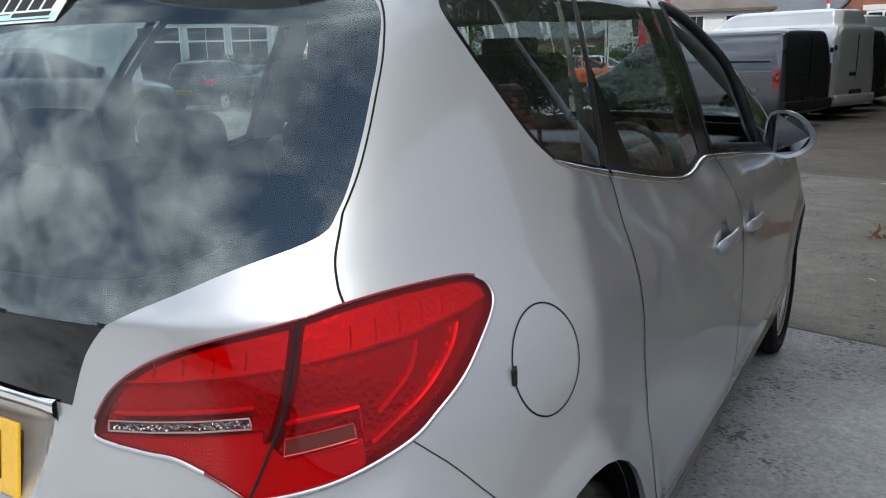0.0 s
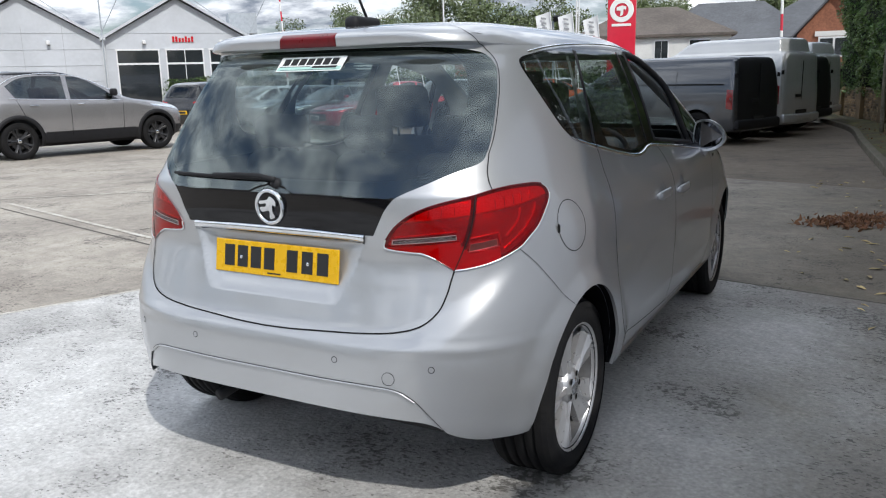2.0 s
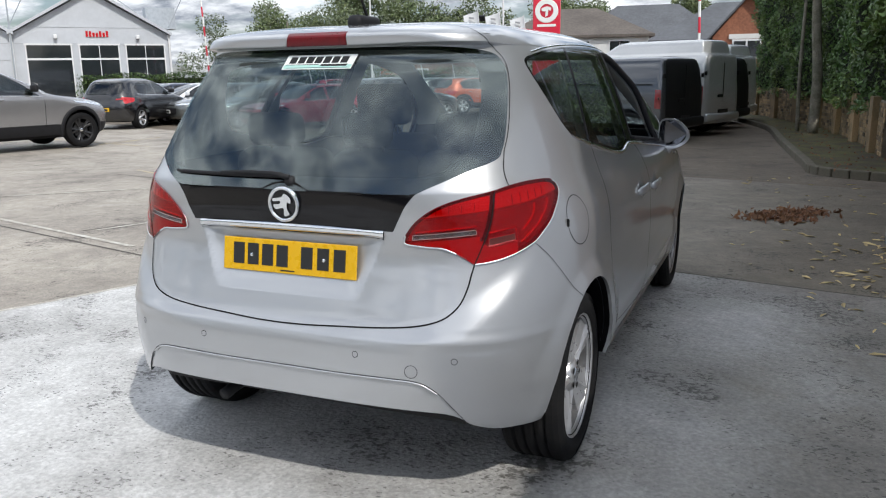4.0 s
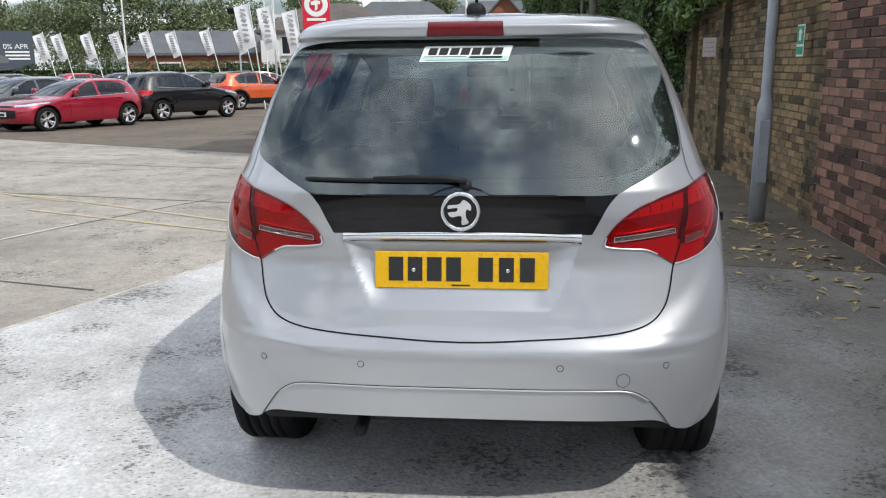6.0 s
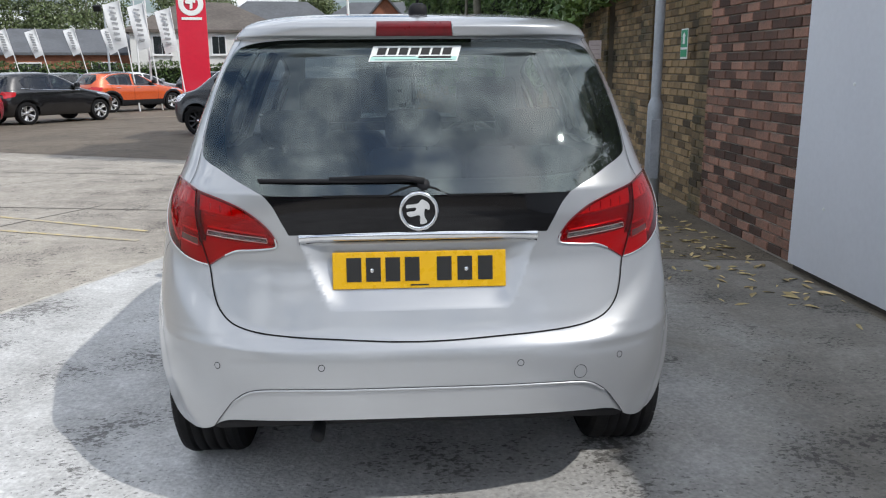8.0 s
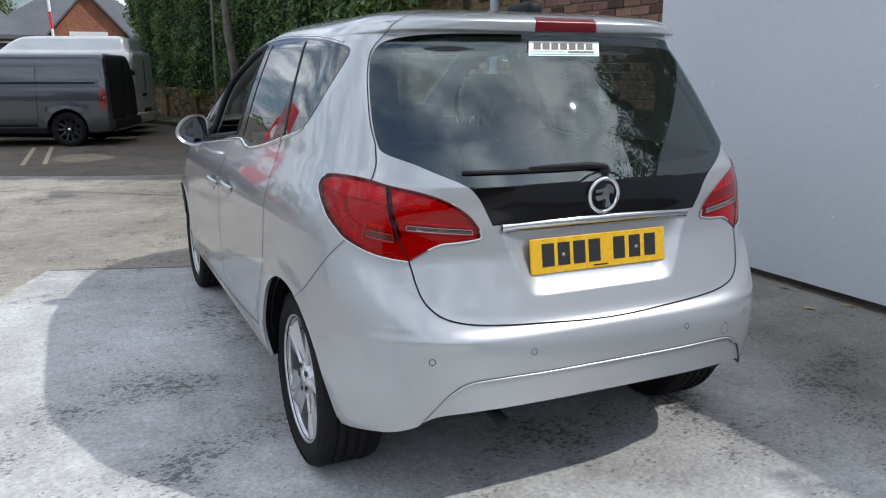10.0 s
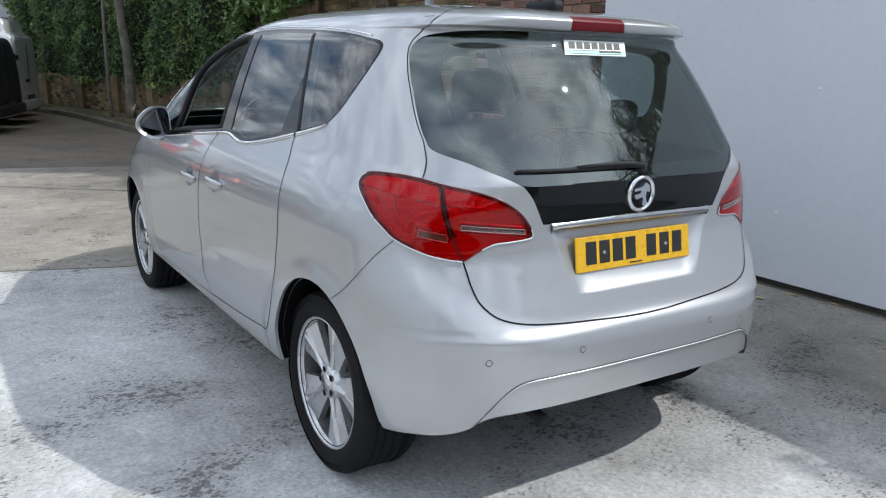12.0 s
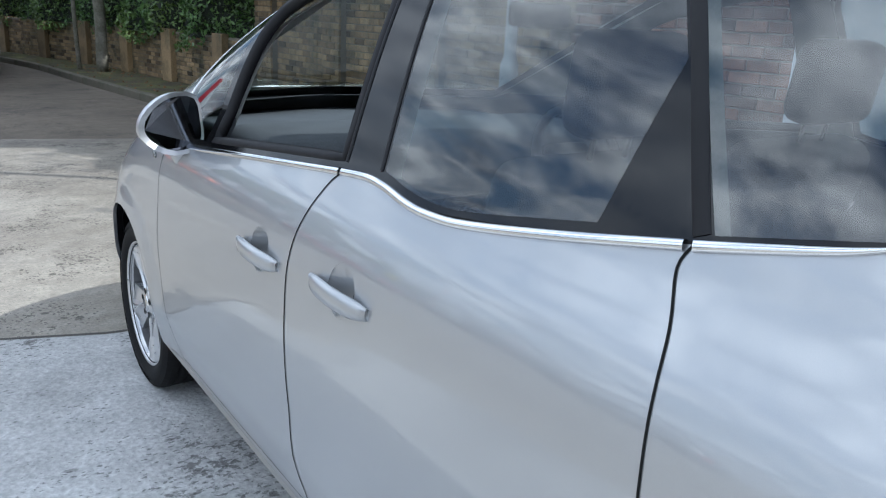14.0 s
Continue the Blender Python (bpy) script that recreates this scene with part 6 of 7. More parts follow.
def vehicle(name, label, category, loft, paint, at, scale=(1, 1, 1), wheelbase=2.65, tyre=0.325, wheel_metal=ALLOY, van=False, plate=None, clad=False, group="", spokes=(5, (-0.2, 0.2), 0.2, 0.16, 0.22), detail=1.0):
    """A parked vehicle; its rear axle stands over the origin and it faces +y."""
    sx, sy, sz = scale
    loft = loft * np.array((sz, sx, sy, sy, sy))
    rear, taper = (9.0, -0.45) if van else (None, 0.38)

    def fn(u, v):
        x, y, z = plan(u, v, loft, taper, 3.2 if van else 2.7, rear)
        for cy in (0.0, wheelbase):
            x = x + 0.012 * smoothstep(0.5, 0.38, np.hypot(y - cy, z - tyre)) * (x > 0.6)
        return np.stack([x, y, z], -1)

    def line(pts, k=4):
        return np.array(side_line(fn, loft, [(y * sy, z * sz) for y, z in curve_through(pts, k, True)]))

    top = len(loft) - 1
    cut = {"arch_r": np.array(side_line(fn, loft, arch_outline(0, tyre + 0.01, tyre + 0.055, tyre + 0.06, 24))), "arch_f": np.array(side_line(fn, loft, arch_outline(wheelbase, tyre + 0.01, tyre + 0.055, tyre + 0.06, 24)))}
    if van:
        cut["front_pane"] = line([(1.72, 1.20), (1.72, 1.20), (2.72, 1.14), (2.72, 1.14), (2.45, 1.40), (2.05, 1.66), (2.05, 1.66), (1.74, 1.69), (1.74, 1.69)])
        cut["screen"] = np.array([(2.40, 7.0), (2.40, 11.0), (3.0, 11.3), (3.0, 7.0)])
        cut["lamp"] = line([(-0.80, 0.78), (-0.80, 0.78), (-0.66, 0.80), (-0.66, 0.80), (-0.66, 1.20), (-0.66, 1.20), (-0.79, 1.20), (-0.79, 1.20)], 2)
        cut["sill"] = line([(-0.3, 0.30), (-0.3, 0.30), (3.6, 0.30), (3.6, 0.30), (3.6, 0.38), (3.6, 0.38), (-0.3, 0.40), (-0.3, 0.40)], 2)
        cut["tail_doors"] = np.array([(0.0, 2.2), (0.47, 2.2), (0.47, 11.0), (0.42, 12.0), (0.0, 12.2)])
        cut["head"] = np.array([(2.20, 3.4), (2.42, 3.2), (2.50, 4.6), (2.22, 4.9)])
        cut["grille"] = np.array([(2.55, 2.6), (3.0, 2.6), (3.0, 4.4), (2.58, 4.2)])
    else:
        cut["front_pane"] = line([(0.98, 0.965), (0.98, 0.965), (1.90, 0.935), (1.90, 0.935), (1.60, 1.15), (1.25, 1.32), (1.00, 1.35), (1.00, 1.35)])
        cut["rear_pane"] = line([(0.02, 1.005), (0.02, 1.005), (0.90, 0.968), (0.90, 0.968), (0.92, 1.355), (0.92, 1.355), (0.55, 1.365), (0.15, 1.32), (-0.10, 1.20), (-0.10, 1.20)])
        cut["screen"] = np.array([(2.36, 9.2), (2.36, 14.4), (3.0, 14.9), (3.0, 9.2)])
        cut["back_glass"] = np.array([(0.0, 9.6), (0.40, 9.8), (0.50, 11.5), (0.44, 13.6), (0.0, 14.0)])
        cut["lamp"] = line([(-0.62, 0.74), (-0.62, 0.74), (-0.35, 0.80), (-0.30, 0.90), (-0.30, 0.90), (-0.62, 0.93), (-0.62, 0.93)], 3)
        cut["lamp_tail"] = np.array([(0.30, 6.5), (0.60, 6.7), (0.60, 7.5), (0.32, 7.1)])
        cut["head"] = np.array([(2.16, 5.6), (2.40, 4.5), (2.66, 4.3), (2.66, 5.0), (2.40, 5.8), (2.2, 6.2)])
        cut["grille"] = np.array([(2.62, 2.2), (3.0, 2.1), (3.0, 3.6), (2.60, 3.5)])
        cut["upper_grille"] = np.array([(2.70, 4.2), (3.0, 4.15), (3.0, 4.85), (2.70, 4.8)])
    cut["under"] = np.array([(0.0, 0.0), (3.0, 0.0), (3.0, 0.8), (0.0, 0.8)])
    k = detail
    us = np.concatenate([np.linspace(0, 1, int(15 * k)), np.linspace(1, 2, int(13 * k))[1:], np.linspace(2, 3, int(13 * k))[1:]])
    uv, tris = sheet(us, np.linspace(0, top, int(top * 2.2 * k)), [(p, True) for p in cut.values()])
    mid = uv[tris].mean(1)
    zone = np.full(len(tris), "body", dtype=object)
    z = fn(mid[:, 0], mid[:, 1])[:, 2]
    if clad:
        zone[z < 0.42 * sz] = "cladding"
        zone[mid[:, 1] > 14.2] = "roof"
    for key, name2 in (("sill", "cladding"), ("tail_doors", "rear_door"), ("front_pane", "side_window"), ("rear_pane", "side_window"), ("screen", "windscreen"), ("back_glass", "rear_window"), ("lamp_tail", "tail_lamp"), ("lamp", "tail_lamp"),
                       ("head", "headlamp"), ("grille", "grille"), ("upper_grille", "grille"), ("arch_r", ""), ("arch_f", ""), ("under", "")):
        if key in cut:
            zone[inside(mid, cut[key])] = name2
    ob = root(name, at, label, category, group)
    # the grey van's rear doors are black: the shade on them is in the colour
    shared = {"body": paint, "cladding": BLACK_TRIM, "roof": BLACK_GLOSS, "rear_door": BLACK_TRIM if paint in (VAN_GREY, BLACK_PAINT) else paint, "windscreen": DARK_GLASS, "rear_window": DARK_GLASS, "grille": BLACK_TRIM}
    for zn, material in shared.items():
        t = tris[zone == zn]
        if len(t):
            part(zn, panel_mesh(fn, uv, t, 0.0, (1, -1)), material, ob)
    for s in (1, -1):
        for zn, material, lift in (("side_window", DARK_GLASS, 0.0), ("tail_lamp", VAN_LAMP if van else RED_DIFF, 0.004), ("headlamp", HEAD_LENS, 0.004)):
            t = tris[zone == zn]
            if len(t):
                part(zn, panel_mesh(fn, uv, t, lift, (s,)), material, ob)
        for y in (0.0, wheelbase):
            wheel("wheel", tyre, 0.215, tyre * 0.68, spokes, wheel_metal, ob, pose(s * (0.755 * sx if not van else 0.80), y, tyre, 20, 0, 0 if s > 0 else 180))
        my = (1.78 if not van else 2.55) * sy
        mz = (1.0 if not van else 1.22) * sz
        part("door_mirror", box(0.20, 0.10, 0.15, 0.04, None, 3), BLACK_TRIM if van or clad else paint, ob, at=pose(s * (0.93 * sx if not van else 1.04), my, mz), smooth=True)
        seams = ([(0.94, 0.36), (0.95, 0.96)], [(1.95, 0.40), (1.98, 0.92)], [(0.02, 0.98), (0.14, 0.70), (0.34, 0.50)]) if not van else ([(1.62, 0.40), (1.62, 1.70)], [(0.55, 0.42), (0.55, 1.75)], [(2.80, 0.55), (2.86, 1.12)])
        for seam in seams:
            l2 = side_line(fn, loft, [(y * sy, zz * sz) for y, zz in curve_through(seam, 6)])
            part("door_gap", skin_strip(fn, l2, 0.010, 0.002, (s,)), SEAM, ob)
        if van:
            l2 = side_line(fn, loft, [(y, zz) for y, zz in curve_through([(-0.55, 1.20), (0.55, 1.20), (1.55, 1.20)], 6)])
            part("slide_rail", skin_strip(fn, l2, 0.03, 0.002, (s,)), SEAM, ob)
            l2 = side_line(fn, loft, [(y, zz) for y, zz in curve_through([(0.55, 0.42), (1.6, 0.42), (2.6, 0.43)], 6)])
            part("side_moulding", skin_strip(fn, l2, 0.07, 0.004, (s,), 0.01), BLACK_TRIM, ob)
            part("door_handle", box(0.03, 0.16, 0.035, 0.01), BLACK_TRIM, ob, at=pose(s * 0.965, 1.48, 1.02))
            part("door_handle", box(0.03, 0.16, 0.035, 0.01), BLACK_TRIM, ob, at=pose(s * 0.965, 1.80, 1.02))
        else:
            for y in (0.30, 1.15):
                part("door_handle", box(0.025, 0.16, 0.03, 0.01), CHROME if clad else paint, ob, at=pose(s * 0.888 * sx, y * sy, 0.865 * sz))
            l2 = side_line(fn, loft, [(y * sy, zz * sz) for y, zz in curve_through([(-0.10, 1.005), (0.4, 0.975), (1.0, 0.95), (1.93, 0.925)], 5)])
            part("window_strip", skin_strip(fn, l2, 0.016, 0.003, (s,), 0.003), CHROME, ob)
        if clad:
            for cy in (0.0, wheelbase):
                ring = [(cy + (tyre + 0.09) * math.cos(a), max(tyre + 0.01 + (tyre + 0.095) * math.sin(a), 0.24)) for a in np.linspace(-0.25, math.pi + 0.25, 26)]
                part("arch_trim", skin_strip(fn, side_line(fn, loft, ring), 0.085, 0.006, (s,), 0.008), BLACK_TRIM, ob)
            rail = side_line(fn, loft, [(y * sy, zz * sz) for y, zz in curve_through([(-0.22, 1.20), (0.10, 1.345), (0.55, 1.395), (1.0, 1.375), (1.35, 1.30), (1.75, 1.12), (2.0, 0.96)], 5)])
            part("roof_strip", skin_strip(fn, rail, 0.02, 0.004, (s,), 0.004), CHROME, ob)
    depth = wheelbase + 1.0
    part("underbody", box(1.25 * sx, depth, 0.16), BLACK_TRIM, ob, at=pose(0, wheelbase / 2, 0.22))
    part("cabin", box(1.20 * sx, 2.1 * sy, 0.30, 0.05), CABIN, ob, at=pose(0, (0.75 if not van else 2.0) * sy, 0.55))
    if not van:
        for x in (-0.36, 0.36):
            part("seat_back", box(0.46, 0.14, 0.75, 0.06, None, 3), CLOTH, ob, at=pose(x, 0.95 * sy, 0.55 * sz, 12), smooth=True)
    rear_y, front_y = loft[3:6, 2].min(), loft[2:6, 4].max()
    if van:
        part("door_seam", box(0.012, 0.012, 1.30 * sz), SEAM, ob, at=pose(0.0, -0.873 * sy, 0.45 * sz))
        part("rear_bumper", box(1.78 * sx, 0.16, 0.20, 0.05, None, 3), BLACK_TRIM if paint in (VAN_GREY, BLACK_PAINT) else paint, ob, at=pose(0, -0.85 * sy, 0.34 * sz), smooth=True)
        part("door_handle", box(0.26, 0.03, 0.07, 0.012), BLACK_TRIM, ob, at=pose(-0.16, -0.885 * sy, 0.92 * sz))
        for s in (1, -1):
            part("reversing_lens", box(0.012, 0.05, 0.05, 0.004), CLEAR_LENS, ob, at=pose(s * 0.940 * sx, -0.735 * sy, 0.98 * sz))
            part("door_hinge", box(0.05, 0.05, 0.09, 0.01), SEAM, ob, at=pose(s * 0.88 * sx, -0.83 * sy, 1.45 * sz))
    part("rear_plate", box(0.52, 0.012, 0.11, 0.003), PLATE_YELLOW if not van else BLACK_TRIM, ob, at=pose(0, rear_y - 0.012, 0.52 * sz))
    part("plate_bar", box(0.42, 0.006, 0.06), INK, ob, at=pose(0, rear_y - 0.020, 0.545 * sz))
    part("front_plate", box(0.52, 0.012, 0.11, 0.003), PLATE_WHITE, ob, at=pose(0, front_y + 0.010, 0.45 * sz))
    part("plate_bar", box(0.42, 0.006, 0.06), INK, ob, at=pose(0, front_y + 0.018, 0.475 * sz))
    return ob


GREY_PAINT = car_paint("satin_grey_paint", (0.27, 0.265, 0.27))
VAN_GREY = car_paint("dark_grey_paint", (0.062, 0.068, 0.080))
RED_PAINT = car_paint("red_paint", (0.34, 0.007, 0.030), 0.3)
ORANGE_PAINT = car_paint("orange_paint", (0.62, 0.10, 0.02), 0.2)
BLACK_PAINT = car_paint("black_paint", (0.010, 0.010, 0.012), 0.2)
STEEL_PAINT = car_paint("steel_grey_paint", (0.12, 0.13, 0.13))
WHITE_PAINT = car_paint("white_paint", (0.72, 0.73, 0.74), 0.0)
BLUE_PAINT = car_paint("dark_blue_paint", (0.02, 0.03, 0.06))


def parked(x, y, turn):
    return pose(x, y, ground_z(x, y) + (0.004 if y > 8.8 - 0.47 * x else 0.0), 0, 0, turn)


ROW = -24.0   # the lot's grid is turned by this much
vehicle("grey_crossover", "satin grey crossover with black roof and dark wheels", "car", HATCH, GREY_PAINT, parked(-13.9, 7.3, -11), (1.02, 1.11, 1.19), 2.97, 0.365, DARK_ALLOY, clad=True, detail=1.4)
vehicle("red_hatchback", "bright red hatchback with silver wheels in a row", "car", HATCH, RED_PAINT, parked(-11.1, 18.5, 180 + ROW - 1), (0.92, 0.90, 0.88), 2.40, 0.30, detail=1.3)
for i, (paint, word) in enumerate(((STEEL_PAINT, "steel grey"), (STEEL_PAINT, "steel grey"), (WHITE_PAINT, "white"), (BLUE_PAINT, "dark blue"), (STEEL_PAINT, "steel grey"))):
    d = 2.35 * (i + 1)
    vehicle("hatchback", word + " hatchback parked in the display row", "car", HATCH, paint, parked(-11.1 - d * math.cos(radians(22)), 18.5 + d * math.sin(radians(22)), 180 + ROW - 1), (0.92, 0.90, 0.92), 2.40, 0.30, group="display row")
vehicle("black_crossover", "black crossover with silver wheels beyond the red car", "car", HATCH, BLACK_PAINT, parked(-10.9, 20.4, ROW - 8), (0.92, 0.89, 0.99), 2.36, 0.31, detail=1.2)
vehicle("orange_hatchback", "orange hatchback with black roof at the end of the row", "car", HATCH, ORANGE_PAINT, parked(-10.9, 27.3, ROW - 16), (0.98, 0.97, 1.0), 2.55, clad=True)
vehicle("black_hatchback", "black hatchback seen from behind with a yellow plate", "car", HATCH, BLACK_PAINT, parked(-17.3, 15.8, 14), (1, 1, 1.03))
for i, (paint, word) in enumerate(((STEEL_PAINT, "grey"), (RED_PAINT, "red"), (BLUE_PAINT, "dark blue"), (STEEL_PAINT, "grey"), (WHITE_PAINT, "white"), (BLACK_PAINT, "black"))):
    vehicle("hatchback", word + " car parked in the far row by the hedge", "car", HATCH, paint, parked(-26.0 + 3.4 * i, 36.0 + 1.0 * (i % 2) - 0.6 * i, ROW - 20), (1, 1, 1), group="far row", detail=0.8)
STEEL_RIM = (10, (0.0,), 0.35, 0.20, 0.18)
vehicle("grey_van", "dark grey panel van, its shaded rear doors coloured black", "van", VAN, VAN_GREY, parked(-1.27, 15.05, 70), (0.97, 0.95, 0.915), 3.1, 0.325, DARK_ALLOY, True, spokes=STEEL_RIM, detail=1.4)
vehicle("silver_high_van", "pale silver high-roof van behind the grey van", "van", HIGH_VAN, car_paint("pale_silver_paint", (0.52, 0.53, 0.54), 0.3), parked(-0.68, 17.35, 70), (0.97, 0.95, 0.95), 3.1, 0.325, DARK_ALLOY, True, spokes=STEEL_RIM)
vehicle("dark_van", "black panel van in the row of vans", "van", VAN, BLACK_PAINT, parked(-0.52, 19.65, 70), (0.97, 0.95, 0.95), 3.1, 0.325, DARK_ALLOY, True, spokes=STEEL_RIM)
vehicle("white_van", "white high-roof van at the end of the row", "van", HIGH_VAN, WHITE_PAINT, parked(-0.42, 22.15, 70), (0.97, 0.95, 0.97), 3.1, 0.325, DARK_ALLOY, True, spokes=STEEL_RIM)

# painted bay markings
for a, b in (((-5.46, 5.76), (-2.3, 4.15)), ((-7.95, 6.9), (-4.8, 5.35)), ((-4.87, 4.8), (-2.25, 3.75))):
    part("bay_line", painted_line(a, b, 0.055, 0.005), YELLOW_LINE, ground)
for a, b in (((-4.5, 2.75), (-3.95, 4.1)), ((-8.2, 3.4), (-6.0, 5.3)), ((-7.6, 3.3), (-3.6, 2.3))):
    part("bay_line", painted_line(a, b, 0.05, 0.005), WHITE_LINE, ground)
for a, b in (((-13.0, 12.9), (-12.6, 9.5)), ((-15.5, 11.8), (-11.2, 10.6))):
    part("bay_line", painted_line(a, b, 0.08, 0.005), YELLOW_LINE, ground)
for x in (-2.25, -1.95):
    part("bay_line", painted_line((x, 10.9), (x + 0.05, 14.2), 0.07, 0.009), YELLOW_LINE, asphalt)
part("bay_line", painted_line((-16, 18.2), (-6.0, 24.5), 0.09, 0.009), YELLOW_LINE, asphalt)


# ---- buildings ----
PANEL_LINE = plain("cladding_joint", (0.33, 0.34, 0.36), 0.6)
CLAD = surface("white_cladding", (0.50, 0.52, 0.55), 0.5, amount=0.3, scale=0.3, fine=4, grain=0.04)
RENDER = surface("white_render", (0.66, 0.66, 0.64), 0.85, stain=(0.5, 0.5, 0.48), amount=0.6, scale=0.5, fine=10, grain=0.05)
ROOF_TILE = surface("brown_grey_tiles", (0.115, 0.098, 0.085), 0.85, amount=0.7, scale=0.5, fine=6, grain=0.25)
SLATE = surface("grey_slate", (0.10, 0.105, 0.115), 0.75, amount=0.6, scale=0.6, fine=6, grain=0.2)
HOUSE_BRICK = surface("orange_brick", (0.28, 0.115, 0.065), 0.85, amount=0.6, scale=1.0, fine=12, grain=0.25)
SHOP_GLASS = plain("dark_shop_glass", (0.02, 0.024, 0.028), 0.05, coat=0.5)
FRAME_WHITE = plain("white_frame", (0.7, 0.7, 0.7), 0.5)


def hip_house(name, at, w, d, eave, ridge, hip, wall, roof, label, windows=(), gable=None):
    """A house: walls, a hipped roof with eaves, windows on the front (towards -y), perhaps a front gable."""
    h = root(name, at, label, "house")
    part("wall", box(w, d, eave), wall, h)
    o = 0.35
    a, b, k = w / 2 + o, d / 2 + o, w / 2 - hip
    e = eave - 0.05
    v = [(-a, -b, e), (a, -b, e), (a, b, e), (-a, b, e), (-k, 0, ridge), (k, 0, ridge), (-a, -b, e - 0.18), (a, -b, e - 0.18), (a, b, e - 0.18), (-a, b, e - 0.18)]
    part("roof", (v, [(0, 1, 5, 4), (1, 2, 5), (2, 3, 4, 5), (3, 0, 4), (0, 6, 7, 1), (1, 7, 8, 2), (2, 8, 9, 3), (3, 9, 6, 0), (9, 8, 7, 6)]), roof, h)
    for x, z, ww, hh in windows:
        win = part("window", box(ww + 0.14, 0.10, hh + 0.14), FRAME_WHITE, h, at=pose(x, -d / 2 - 0.02, z - 0.07))
        part("pane", box(ww / 2 - 0.03, 0.04, hh - 0.04), SHOP_GLASS, win, at=pose(-ww / 4, -0.05, 0.09))
        part("pane", box(ww / 2 - 0.03, 0.04, hh - 0.04), SHOP_GLASS, win, at=pose(ww / 4, -0.05, 0.09))
        part("sill", box(ww + 0.3, 0.18, 0.07), FRAME_WHITE, win, at=pose(0, -0.06, -0.05))
    if gable:
        x, gw, gz, out = gable
        y = -d / 2 - out
        g = [(x - gw / 2, y, 0), (x + gw / 2, y, 0), (x + gw / 2, y, eave), (x, y, gz), (x - gw / 2, y, eave)]
        back = [(p[0], 0.5, p[2]) for p in g]
        part("gable_wall", (g + back, [(0, 1, 2, 3, 4), (0, 5, 6, 1), (1, 6, 7, 2), (4, 9, 5, 0)]), HOUSE_BRICK, h)
        r = 0.25
        v = [(x - gw / 2 - r, y - r, eave - 0.1), (x, y - r, gz + 0.12), (x + gw / 2 + r, y - r, eave - 0.1), (x - gw / 2 - r, 0.5, eave - 0.1), (x, 0.5, gz + 0.12), (x + gw / 2 + r, 0.5, eave - 0.1)]
        v += [(p[0], p[1], p[2] - 0.12) for p in v]
        part("gable_roof", (v, [(0, 1, 4, 3), (1, 2, 5, 4), (0, 6, 7, 1), (1, 7, 8, 2), (6, 9, 10, 7), (7, 10, 11, 8)]), roof, h)
        win = part("window", box(gw * 0.42, 0.10, 0.9), FRAME_WHITE, h, at=pose(x, y - 0.02, eave - 1.05))
        for s in (-1, 1):
            part("pane", box(gw * 0.17, 0.04, 0.74), SHOP_GLASS, win, at=pose(s * gw * 0.10, -0.05, 0.08))
        part("lintel", box(gw * 0.52, 0.12, 0.22), RENDER, win, at=pose(0, 0, 0.92))
    return h


hip_house("white_house", pose(-14.0, 59.5, -1.25, 0, 0, 14), 10.5, 8.5, 5.3, 7.4, 3.6, RENDER, ROOF_TILE, "white rendered house with a brown hipped roof", [(-3.2, 3.6, 1.1, 1.2), (0.6, 3.6, 0.9, 1.2), (3.2, 3.6, 1.4, 1.2), (-3.0, 1.0, 1.6, 1.3), (2.6, 1.0, 1.6, 1.3)])
hip_house("bungalow", pose(-0.7, 43.3, -0.3, 0, 0, 0), 8.2, 8.0, 3.25, 5.2, 2.4, HOUSE_BRICK, SLATE, "orange brick bungalow with a grey slate roof", [(-2.9, 1.75, 1.3, 1.1), (-1.6, 1.75, 0.8, 1.1)], (0.25, 3.1, 5.05, 1.2))
hip_house("far_house", pose(-9.9, 68.0, -1.35, 0, 0, 8), 12.0, 8.0, 5.2, 8.2, 3.5, HOUSE_BRICK, SLATE, "brick house with a grey roof behind the others", [(-2.4, 3.6, 1.3, 1.2), (2.2, 3.6, 1.3, 1.2)])
hip_house("long_building", pose(-23.6, 63.3, -0.6, 0, 0, 24), 16.0, 10.0, 3.2, 5.0, 2.0, HOUSE_BRICK, SLATE, "long low brick building with a grey roof beyond the hedge", [(-5, 1.2, 1.6, 1.2), (0, 1.2, 1.6, 1.2), (5, 1.2, 1.6, 1.2)])
hip_house("bungalow", pose(9.0, 52.0, -0.3, 0, 0, -8), 11.0, 8.0, 3.2, 5.4, 2.6, HOUSE_BRICK, SLATE, "orange brick bungalow beyond the ivy", [(-3.0, 1.7, 1.7, 1.1)])

